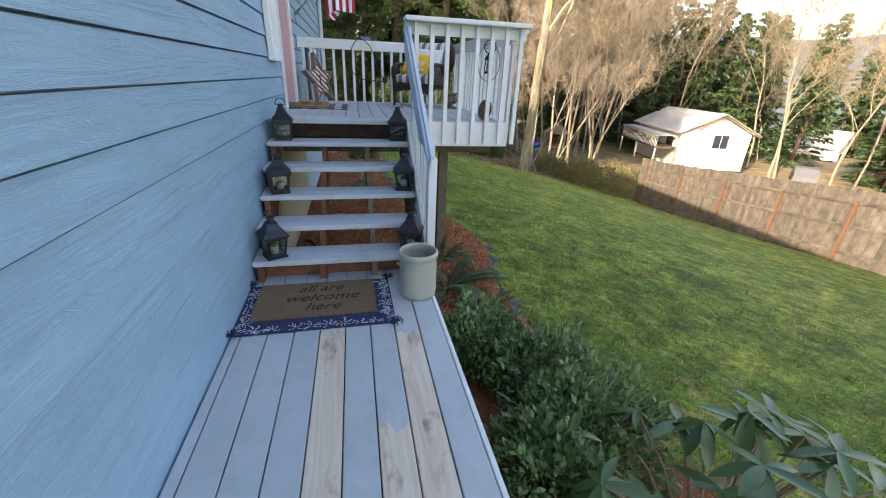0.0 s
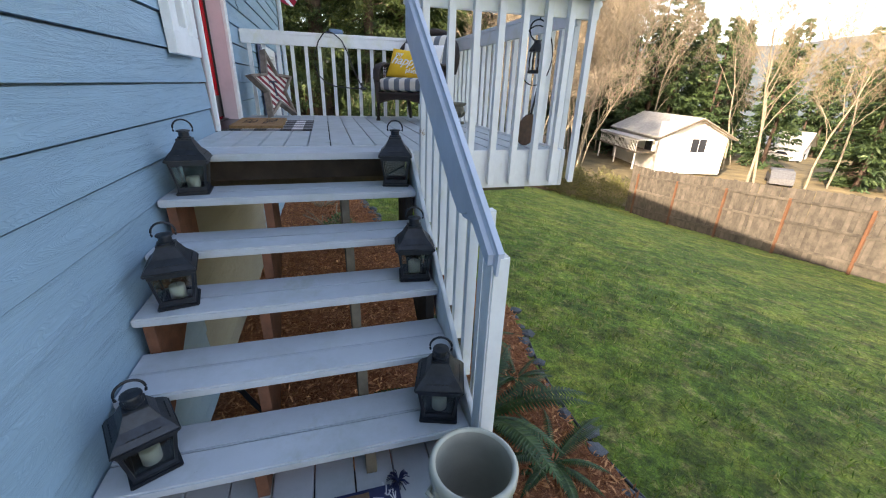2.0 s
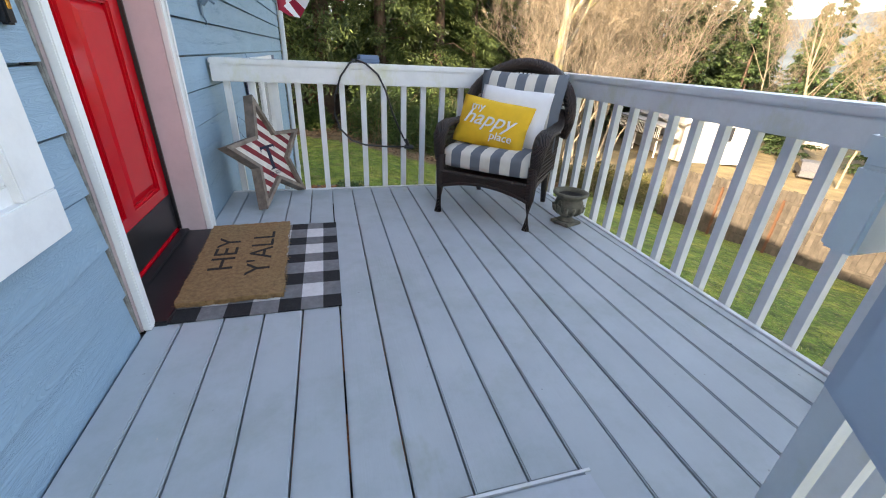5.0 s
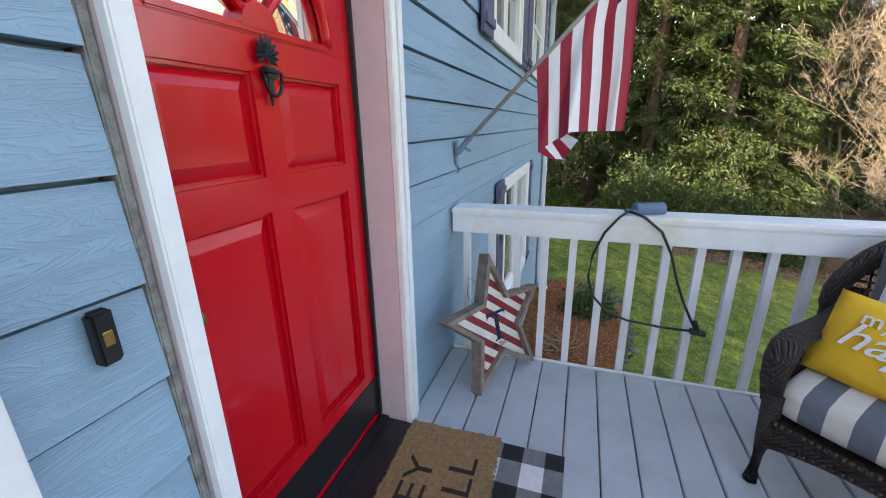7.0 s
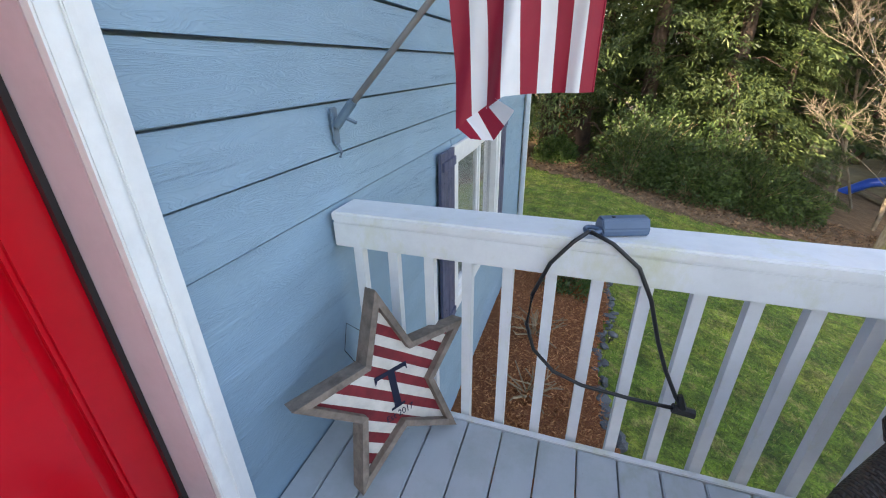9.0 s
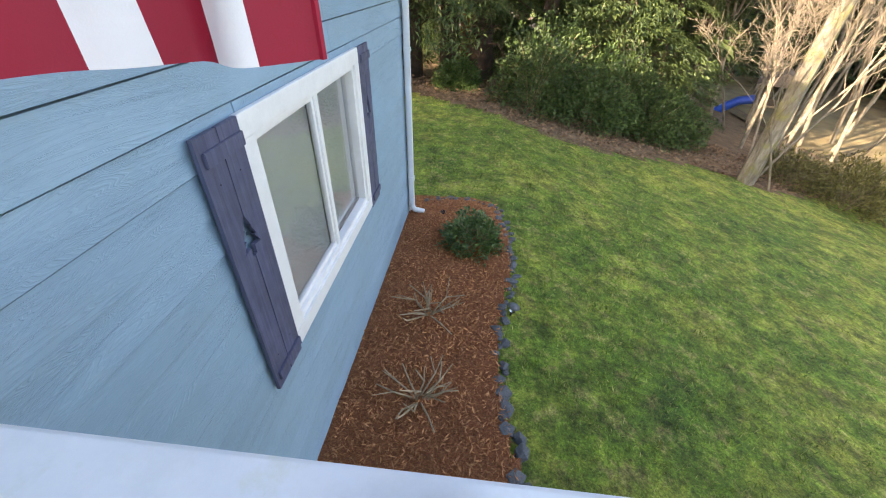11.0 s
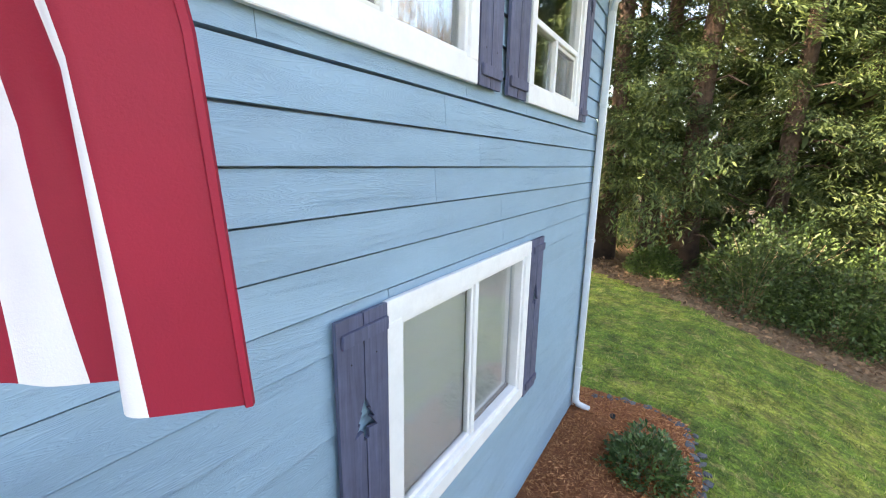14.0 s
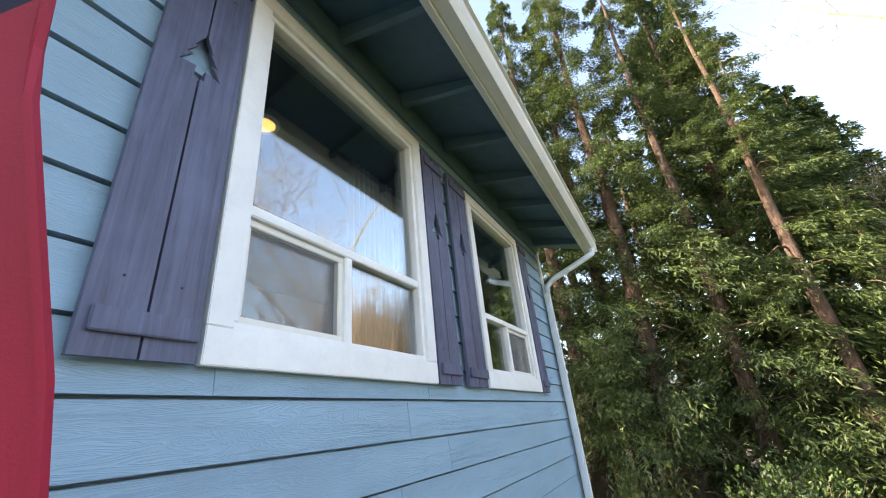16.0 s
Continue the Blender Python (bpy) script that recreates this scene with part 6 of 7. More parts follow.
def parked_car(m, col):
    c = thing("parked_car", m, "parked pale car far beyond the fence", "car", "parked cars")
    part("body", prism([(-2.1, 0.35), (2.1, 0.35), (2.15, 0.8), (1.3, 0.95), (0.7, 1.42), (-1.1, 1.45), (-1.9, 0.98), (-2.15, 0.85)], -0.85, 0.85, Matrix(((1, 0, 0, 0), (0, 0, 1, 0), (0, 1, 0, 0), (0, 0, 0, 1)))), col, c, bevel=0.05)
    part("window", prism([(0.6, 1.36), (-1.05, 1.38), (-1.6, 1.0), (1.1, 1.0)], -0.86, 0.86, Matrix(((1, 0, 0, 0), (0, 0, 1, 0), (0, 1, 0, 0), (0, 0, 0, 1)))), DARKG, c)
    for x in (-1.35, 1.35):
        for y in (-0.8, 0.8):
            w = part("wheel", lathe([(0.001, -0.1), (0.33, -0.1), (0.33, 0.1), (0.001, 0.1)], 18, None, Matrix.Translation((x, y, 0.33)) @ Matrix.Rotation(radians(90), 4, "X")), CABLE, c)


parked_car(pose(66, 45, lift(66, 45) + 0.02, 0, 0, 70), HOUSEW)
parked_car(pose(40, 27.5, lift(40, 27.5) + 0.02, 0, 0, 40), SLATE)

# ---- plants ----
def flakes(rs, pos, along, length, width, droop=0.0, fold=0.25, flat=None):
    """Kite-shaped leaves: arrays of places and directions. Returns verts and faces."""
    n = len(pos)
    along = along / np.maximum(np.linalg.norm(along, axis=1, keepdims=True), 1e-6)
    rnd = rs.normal(size=(n, 3)) if flat is None else rs.normal(size=(n, 3)) * flat + np.array([[0, 0, 1.0]])
    side = np.cross(along, rnd)
    side /= np.maximum(np.linalg.norm(side, axis=1, keepdims=True), 1e-6)
    nor = np.cross(side, along)
    L = np.asarray(length).reshape(-1, 1) * np.ones((n, 1))
    W = np.asarray(width).reshape(-1, 1) * np.ones((n, 1))
    down = np.array([[0, 0, -1.0]]) * droop
    a = pos
    b = pos + along * L * 0.5 + side * W * 0.5 + nor * W * fold
    c = pos + along * L + down * L
    d = pos + along * L * 0.5 - side * W * 0.5 + nor * W * fold
    v = np.stack([a, b, c, d], axis=1).reshape(-1, 3)
    i = np.arange(n) * 4
    f = np.stack([np.stack([i, i + 1, i + 2], 1), np.stack([i, i + 2, i + 3], 1)], 1).reshape(-1, 3)
    return v, f


def fast_mesh(name, v, f, material):
    me = bpy.data.meshes.new(name)
    me.vertices.add(len(v))
    me.vertices.foreach_set("co", np.asarray(v, dtype=np.float32).ravel())
    f = np.asarray(f, dtype=np.int32)
    me.loops.add(f.size)
    me.loops.foreach_set("vertex_index", f.ravel())
    me.polygons.add(len(f))
    me.polygons.foreach_set("loop_start", np.arange(0, f.size, f.shape[1], dtype=np.int32))
    me.update(calc_edges=True)
    me.materials.append(material)
    return me


def mesh_part(name, me, parent):
    o = new(name, me)
    o.parent = parent
    return o


def conifer_meshes(seed, H, base, spread, count, per, leaf, material, bark, trunk_r, droop, thin=1.0):
    rs = np.random.RandomState(seed)
    P, D, Ls = [], [], []
    for b in range(count):
        t = (b + rs.rand()) / count
        z = base + (H - base) * t ** 0.95
        r = spread * (1 - t) ** 0.75 * rs.uniform(0.55, 1.12) + 0.25
        az = rs.rand() * 2 * math.pi
        out = np.array([math.cos(az), math.sin(az), 0])
        s = np.sqrt(rs.rand(per)) * 0.92 + 0.08
        line = out[None] * (s * r)[:, None]
        sag = -droop * r * (s ** 1.6) + 0.22 * r * s ** 4 * droop
        fan = np.cross(out, [0, 0, 1])[None] * (rs.normal(size=per) * 0.16 * r * (0.25 + s * (1.25 - s)))[:, None]
        p = line + fan
        p[:, 2] += z + sag - np.abs(rs.normal(size=per)) * 0.16 * (0.6 + droop)
        P.append(p)
        d = out[None] * 0.75 + rs.normal(size=(per, 3)) * np.array([[0.55, 0.55, 0.22]]) + np.array([[0, 0, -0.15 - 0.45 * droop]])
        D.append(d)
        Ls.append(leaf * rs.uniform(0.6, 1.35, per) * (1.15 - 0.4 * t))
    P, D, Ls = np.concatenate(P), np.concatenate(D), np.concatenate(Ls)
    v, f = flakes(rs, P, D, Ls, Ls * 0.42 * thin, 0.12, 0.1, 0.45)
    crown = fast_mesh("crown", v, f, material)
    bm = bmesh.new()
    n = 9
    pts = [(0.06 * math.sin(i * 1.3), 0.06 * math.cos(i * 1.7), H * i / n) for i in range(n + 1)]
    tube(pts, [trunk_r * (1.35 if i == 0 else 1.0) * (1 - 0.93 * i / n) for i in range(n + 1)], 10, bm)
    rr = random.Random(seed)
    for b in range(26):
        z = rr.uniform(1.2, H * 0.6)
        az = rr.uniform(0, 6.28)
        r = spread * 0.55 * (1 - z / H)
        tube([(0, 0, z), (r * 0.5 * math.cos(az), r * 0.5 * math.sin(az), z + 0.05 * r), (r * math.cos(az), r * math.sin(az), z - 0.25 * r * (0.4 + droop))], [0.05, 0.03, 0.01], 4, bm)
    trunk = bpy.data.meshes.new("trunk")
    bm.to_mesh(trunk)
    bm.free()
    trunk.materials.append(bark)
    trunk.shade_smooth()
    return trunk, crown


def plant(name, meshes, m, label, category, group, kind=""):
    t = thing(name, m, label, category, group, kind)
    for nm, me in meshes:
        o = mesh_part(nm, me, t)
        if nm in ("stems", "leaves", "branch_mass"):
            tagged(o, kind="stuff")
    return t


near_cedars = [conifer_meshes(11 + k, 26, 2.3, 3.6, 200, 290, 0.175, CEDAR, BARK, 0.36, 0.5, 0.55) for k in range(2)]
near_cedars.append(conifer_meshes(13, 26, 0.7, 3.6, 200, 290, 0.175, CEDAR, BARK, 0.30, 0.5, 0.55))
back_cedars = [conifer_meshes(31 + k, 24, 3.4, 4.0, 190, 72, 0.38, CEDAR, BARK, 0.38, 0.42, 0.85) for k in range(2)]
fir_far = [conifer_meshes(51 + k, 20, 1.0, 3.4, 130, 46, 0.62, FIR, BARK, 0.3, 0.12, 0.8) for k in range(2)]
r = random.Random(21)
for x, y, s, k in ((-1.75, 22.2, 1.0, 0), (-0.45, 23.1, 0.92, 1), (0.75, 22.3, 1.05, 0), (3.1, 22.6, 0.95, 2), (5.6, 22.6, 0.9, 2), (-4.6, 21.0, 1.0, 1), (7.5, 23.2, 0.44, 2), (9.2, 24.6, 0.46, 2)):
    plant("cedar_tree", (("trunk", near_cedars[k][0]), ("crown", near_cedars[k][1])), Matrix.Translation((x, y, lift(x, y) - 0.1)) @ Matrix.Rotation(r.uniform(0, 6.28), 4, "Z") @ Matrix.Scale(s, 4),
          "tall western cedar with drooping green sprays and brown trunk", "tree", "cedars at the wood's edge")
# the first, west of the house, is unseen and added to shade the lawn
for x, y in [(-13.5, 12.2), (-10, 29), (-6.5, 27), (-9, 35), (1.6, 29), (4.9, 27.6), (-2.4, 30.5), (6.8, 29.5), (12.5, 37), (-14, 38), (3.6, 44), (9.6, 30.5), (11.6, 33.5), (15.0, 39.5), (5.0, 25.4)]:
    k = r.randrange(2)
    plant("cedar_tree", (("trunk", back_cedars[k][0]), ("crown", back_cedars[k][1])), Matrix.Translation((x, y, lift(x, y) - 0.1)) @ Matrix.Rotation(r.uniform(0, 6.28), 4, "Z") @ Matrix.Scale(r.uniform(0.85, 1.12), 4),
          "dark green cedar deeper in the wood", "tree", "cedars in the wood")
# unseen trees, added behind the house to keep sun off the wood's edge
for x, y, s in ((-12.6, 10.4, 0.62), (-10.2, 15.6, 0.42)):
    plant("cedar_tree", (("trunk", back_cedars[0][0]), ("crown", back_cedars[0][1])), Matrix.Translation((x, y, lift(x, y) - 0.1)) @ Matrix.Scale(s, 4),
          "unseen cedar behind the house, added to shade the wood's edge", "tree", "cedars behind the house")
far_spots = []
for i in range(40):
    a = radians(r.uniform(24, 74))
    d = r.uniform(52, 120)
    far_spots.append((0.8 + d * math.sin(a), d * math.cos(a)))
far_spots += [(80, 53), (84, 50), (78, 58), (88, 57), (80, 44), (86, 61), (70, 60), (66, 57), (74, 63), (90, 66), (92, 52), (64, 31), (68, 27), (58, 26), (41, 47), (43, 44.5), (38.5, 50), (35, 49), (30, 46), (26, 45), (21, 44)] + [(0.8 + d * math.sin(radians(a)), d * math.cos(radians(a))) for d, a in ((57, 43), (61, 45.5), (56, 47.2), (60, 36), (55, 38.5), (58, 40.8), (64, 33), (50, 30), (54, 27), (66, 48.8))]
for x, y in far_spots:
    if math.hypot(x - 72, y - 46.5) < 9 or math.hypot(x - 33, y - 34) < 9:
        continue
    k, grown, away = r.randrange(2), r.uniform(0.8, 1.2), math.hypot(x, y)
    bearing = math.degrees(math.atan2(x - 0.8, y))
    if 54.5 < bearing < 59.5 and away < 88:
        continue
    if bearing > 44:
        grown = min(grown, (0.13 * away + 8) / 20)
    plant("fir_tree", (("trunk", fir_far[k][0]), ("crown", fir_far[k][1])), Matrix.Translation((x, y, lift(x, y) - 0.3)) @ Matrix.Rotation(r.uniform(0, 6.28), 4, "Z") @ Matrix.Scale(grown, 4),
          "tall dark fir far beyond the fence", "tree", "distant firs")


def bare_tree_meshes(seed, H, trunk_r, bark, twig, depth=4, lean=0.1, wide=0.5, wander=0.11):
    rr = random.Random(seed)
    rs = np.random.RandomState(seed)
    bm = bmesh.new()
    tips = []

    def grow(p, d, ln, rad, lev):
        n = 4 if lev < 2 else 3 if lev < 3 else 2
        pts, rads = [p], [rad]
        q = p.copy()
        for i in range(n):
            d = (d + Vector((rr.gauss(0, 1), rr.gauss(0, 1), rr.gauss(0.22, 0.6))) * (wander + 0.06 * lev)).normalized()
            q = q + d * (ln / n)
            pts.append(q.copy())
            rads.append(max(0.006, rad * (1 - 0.55 * (i + 1) / n)))
        tube(pts, rads, 7 if lev == 0 else 5 if lev == 1 else 3, bm)
        if lev >= 2:
            tips.append((pts[0], pts[-1]))
        if lev >= depth:
            return
        kids = (6, 5, 4, 4)[min(lev, 3)]
        for k in range(kids):
            t = (k + 1 + rr.random() * 0.6) / (kids + 0.6)
            t = 0.28 + 0.72 * t if lev == 0 else 0.15 + 0.85 * t
            i = min(n - 1, int(t * n))
            base = pts[i].lerp(pts[i + 1], min(1, t * n - i))
            az = rr.uniform(0, 6.28)
            side = Vector((math.cos(az), math.sin(az), 0.35)).normalized()
            nd = (d * (1 - wide) + side * wide * 1.2 + Vector((0, 0, 0.15))).normalized()
            grow(base, nd, ln * rr.uniform(0.42, 0.66), max(0.006, rads[i + 1] * 0.5), lev + 1)

    grow(Vector((0, 0, 0)), Vector((rr.uniform(-lean, lean), rr.uniform(-lean, lean), 1)).normalized(), H * 0.68, trunk_r, 0)
    me = bpy.data.meshes.new("trunk")
    bm.to_mesh(me)
    bm.free()
    me.materials.append(bark)
    P, D = [], []
    for a, b in tips:
        for k in range(5):
            t = rs.rand()
            P.append(a.lerp(b, t))
            D.append((b - a).normalized() * 0.7 + Vector(rs.normal(size=3)) * 0.55 + Vector((0, 0, 0.15)))
    P, D = np.array(P), np.array(D)
    L = rs.uniform(0.2, 0.7, len(P))
    v, f = flakes(rs, P, D, L, 0.017, 0.0, 0.1)
    return [("trunk", me), ("branch_mass", fast_mesh("branch_mass", v, f, twig))]


bare = [bare_tree_meshes(61, 14, 0.085, BARKP, TWIG), bare_tree_meshes(62, 11, 0.055, BARKP, TWIG, 4, 0.3, 0.5), bare_tree_meshes(63, 14, 0.09, BARKP, TWIGO, 4, 0.12, 0.55)]
for x, y, s, k, a in ((10.9, 21.5, 0.9, 1, 1.9), (12.4, 22.6, 1.45, 0, 2.2), (13.6, 24.0, 1.5, 2, 0.8), (15.5, 23.0, 1.35, 1, 5.1), (17.5, 26.0, 1.5, 0, 3.3), 
                      (19.5, 29.0, 1.5, 2, 2.6), (15.0, 29.0, 1.5, 0, 4.4), (22.5, 33.0, 1.3, 0, 5.6), (25.0, 38.5, 1.3, 2, 0.2), (18.5, 34.0, 1.2, 1, 1.0), (11.6, 23.4, 1.3, 0, 2.0), (28.5, 42.0, 1.3, 0, 3.0), (32.0, 43.5, 1.2, 2, 4.1), (36.5, 40.5, 1.2, 0, 5.0),
                      (14.3, 25.6, 1.4, 1, 0.0), (16.6, 28.0, 1.5, 0, 1.6), (13.2, 29.5, 1.4, 2, 3.4), (17.8, 30.5, 1.4, 1, 0.9), (32.4, 24.7, 1.25, 2, 1.4), (32.9, 24.4, 1.1, 2, 3.0), (38.0, 24.0, 1.0, 2, 4.6), (41, 34, 1.2, 0, 2.4), (44, 26, 1.1, 2, 0.9), (46, 18, 1.2, 0, 5.9), (50, 27, 1.3, 2, 3.7), (26.5, 12, 1.2, 0, 1.1), (31, 5, 1.3, 2, 2.9), (24, 1, 1.2, 1, 0.4), (33, 14, 1.2, 0, 4.9), (13.0, 27.5, 1.2, 1, 3.9), (47, 38, 1.2, 1, 1.7), (20, 38, 1.3, 2, 5.2), (12.5, 31.0, 1.2, 0, 0.7), (15.8, 26.0, 2.0, 2, 4.0), (18.6, 27.6, 1.5, 2, 0.5), (21.0, 34.5, 1.6, 0, 1.2), (23.5, 37.0, 1.7, 2, 2.2), (26.5, 41.0, 1.7, 0, 3.9), (19.5, 31.5, 1.6, 0, 4.9), (30.5, 44.5, 1.7, 2, 0.4), (35.0, 44.0, 1.6, 0, 5.5), (24.0, 41.0, 1.6, 1, 2.9)):
    s = min(s, (0.40 * math.hypot(x, y - 8) + 5.5) / 15)
    plant("bare_tree", bare[k], Matrix.Translation((x, y, lift(x, y) - 0.1)) @ Matrix.Rotation(a, 4, "Z") @ Matrix.Scale(s, 4),
          "leafless deciduous tree with pale trunk and fine tan twigs", "tree", "leafless trees")


moss_tree = bare_tree_meshes(64, 17, 0.25, BARKM, TWIGO, 4, 0.03, 0.55, 0.04)
plant("bare_tree", moss_tree, Matrix.Translation((8.9, 18.2, lift(8.9, 18.2) - 0.1)) @ Matrix.Rotation(2.2, 4, "Z"),
      "large leafless tree with a pale mossy trunk at the lawn's end", "tree", "leafless trees")
for x, y, s, k, a in ((9.25, 18.45, 0.72, 1, 0.6), (9.6, 18.0, 0.6, 1, 3.9)):
    plant("bare_tree", bare[k], Matrix.Translation((x, y, lift(x, y) - 0.1)) @ Matrix.Rotation(a, 4, "Z") @ Matrix.Scale(s, 4),
          "thin leaning leafless stem beside the mossy tree", "tree", "leafless trees")


def bush_mesh(seed, rx, ry, h, count, leaf, wid, material, up=0.35, holes=0.5, flat=None):
    """A shrub of many leaves round an uneven, lumpy outline."""
    rs = np.random.RandomState(seed)
    u = rs.normal(size=(count, 3))
    u /= np.linalg.norm(u, axis=1, keepdims=True)
    u[:, 2] = np.abs(u[:, 2])
    lump = np.array([0.82 + 0.30 * noise.noise(Vector(d) * 2.1 + Vector((seed, 0, 0))) + 0.22 * noise.noise(Vector(d) * 5.3 + Vector((0, seed, 0))) for d in u])
    rad = (1 - holes * rs.rand(count) ** 2.2) * lump
    pos = u * rad[:, None] * np.array([[rx, ry, h]])
    d = u * 0.8 + rs.normal(size=(count, 3)) * 0.55 + np.array([[0, 0, up]])
    L = leaf * rs.uniform(0.6, 1.3, count)
    v, f = flakes(rs, pos, d, L, L * wid, 0.1, 0.15, flat)
    return fast_mesh("leaves", v, f, material)


def stems_mesh(seed, rx, ry, h, n, material, rad=0.008):
    rr = random.Random(seed)
    bm = bmesh.new()
    for i in range(n):
        a = rr.uniform(0, 6.28)
        q = rr.uniform(0.3, 0.95)
        tip = Vector((rx * q * math.cos(a), ry * q * math.sin(a), h * rr.uniform(0.5, 0.9) * math.sqrt(1 - 0.7 * q * q)))
        mid = tip * 0.5 + Vector((rr.gauss(0, 0.05), rr.gauss(0, 0.05), 0.1 * h))
        tube([(0.05 * math.cos(a), 0.05 * math.sin(a), -0.05), mid, tip], [rad, rad * 0.8, rad * 0.4], 4, bm)
    me = bpy.data.meshes.new("stems")
    bm.to_mesh(me)
    bm.free()
    me.materials.append(material)
    return me


def shrub(name, x, y, rx, ry, h, count, leaf, wid, mat, seed, label, cat, group="", stem_mat=None, up=0.35, stems=24, holes=0.5, dz=0.0, flat=None):
    return plant(name, (("stems", stems_mesh(seed, rx, ry, h, stems, stem_mat or TWIGP)), ("leaves", bush_mesh(seed, rx, ry, h, count, leaf, wid, mat, up, holes, flat))),
                 Matrix.Translation((x, y, lift(x, y) + dz)), label, cat, group)


for i, (x, y, rx, h) in enumerate(((2.4, 18.9, 1.4, 2.6), (4.2, 19.2, 1.5, 2.2), (6.2, 19.9, 1.4, 1.9), (7.4, 20.6, 1.3, 1.6), (0.1, 20.6, 0.9, 1.0), (3.2, 20.0, 1.6, 2.9), (5.4, 20.4, 1.6, 2.6), (-2.8, 21.2, 0.8, 0.8), (1.6, 24.8, 1.9, 2.4), (4.6, 24.6, 1.9, 2.6), (-1.4, 26.0, 1.8, 2.0), (7.4, 23.4, 1.7, 2.2))):
    shrub("rhododendron_bush", x, y, rx, rx, h, 7600, 0.105, 0.46, RHODO_DIM, 70 + i, "dense green rhododendron bush at the wood's edge", "bush", "bushes at the wood's edge", None, 0.1, 24, 0.55, 0.0, 0.7)
for i, (x, y, rx, h) in enumerate(((12.4, 18.6, 1.3, 1.7), (14.0, 18.2, 1.2, 1.9), (11.0, 19.6, 1.2, 1.2), (13.4, 20.0, 1.4, 1.8), (16.2, 19.5, 1.3, 1.8))):
    shrub("scrub_bush", x, y, rx, rx, h, 3000, 0.13, 0.3, SCRUB, 90 + i, "yellowish scrubby bush at the end of the fence", "bush", "scrub by the fence", TWIGO)
shrub("boxwood_shrub", 1.0, 10.95, 0.46, 0.46, 0.50, 3000, 0.065, 0.42, RHODO, 101, "small round evergreen shrub in the mulch bed", "shrub", "", None, 0.5, 26, 0.4, 0.0, 0.9)
for i, (x, y, rx, ry, h) in enumerate(((1.62, 2.08, 0.40, 0.42, 0.56), (1.95, 1.75, 0.50, 0.48, 0.57), (2.0, 1.30, 0.60, 0.50, 0.60), (1.68, 0.95, 0.36, 0.5, 0.52))):
    shrub("evergreen_shrub", x, y, rx, ry, h, 3600, 0.058, 0.44, BUSHL, 110 + i, "glossy small-leaved evergreen shrub beside the deck", "shrub", "shrubs beside the deck", BUSHL, 0.9, 90, 0.45, 0.0, 0.75)
shrub("small_shrub", 0.9, 6.98, 0.28, 0.25, 0.4, 900, 0.045, 0.45, BUSHL, 131, "small green shrub below the porch railing", "shrub")


def rhododendron(x, y, seed):
    """Near shrub with large leathery leaves in whorls, each leaf its own piece."""
    rr = random.Random(seed)
    z0 = lift(x, y)
    t = thing("rhododendron", Matrix.Translation((x, y, z0 + 0.06)), "rhododendron with large leathery green leaves beside the deck", "shrub")
    bm = bmesh.new()
    N = 7
    rows = []
    for i in range(N + 1):
        s = i / N
        w = 0.5 * 0.285 * math.sin(math.pi * min(1, s * 0.96 + 0.03)) ** 0.75
        z = -0.16 * s * s
        rows.append([bm.verts.new((k * w, s, z + abs(k) * w * 0.28)) for k in (-1, 0, 1)])
    for a, b in zip(rows, rows[1:]):
        for k in range(2):
            bm.faces.new([a[k], a[k + 1], b[k + 1], b[k]])
    me = bpy.data.meshes.new("leaf")
    bm.to_mesh(me)
    bm.free()
    me.materials.append(RHODO)
    me.shade_smooth()
    sb = bmesh.new()
    for k in range(27):
        a = rr.uniform(0, 6.28)
        q = rr.uniform(0.12, 0.70)
        tip = Vector((q * math.cos(a) * 1.15, q * math.sin(a) * 0.85, 0.68 * math.sqrt(1 - (q / 0.80) ** 2) + rr.uniform(-0.14, 0.10)))
        tube([(0, 0, -0.16), tip * 0.55 + Vector((0, 0, 0.02)), tip], [0.011, 0.008, 0.006], 5, sb)
        up_v = (tip * 0.5 + Vector((0, 0, 0.7))).normalized()
        n = rr.choice((5, 6, 7, 8))
        for j in range(n):
            b = 2 * math.pi * j / n + rr.uniform(-0.25, 0.25)
            side = up_v.orthogonal().normalized()
            side = Matrix.Rotation(b, 3, up_v) @ side
            elev = rr.choice((rr.uniform(-1.1, -0.3), rr.uniform(-0.3, 0.35)))
            d = (side * math.cos(elev) + up_v * math.sin(elev)).normalized()
            nz = (up_v - d * up_v.dot(d)).normalized()
            xx = d.cross(nz)
            ln = rr.uniform(0.12, 0.22)
            o = new("leaf", me)
            o.parent = t
            o.matrix_local = Matrix(((xx.x, d.x, nz.x, tip.x), (xx.y, d.y, nz.y, tip.y), (xx.z, d.z, nz.z, tip.z), (0, 0, 0, 1))) @ Matrix.Scale(ln, 4)
    tagged(part("stems", sb, TWIGP, t), kind="stuff")


rhododendron(2.27, 0.62, 5)


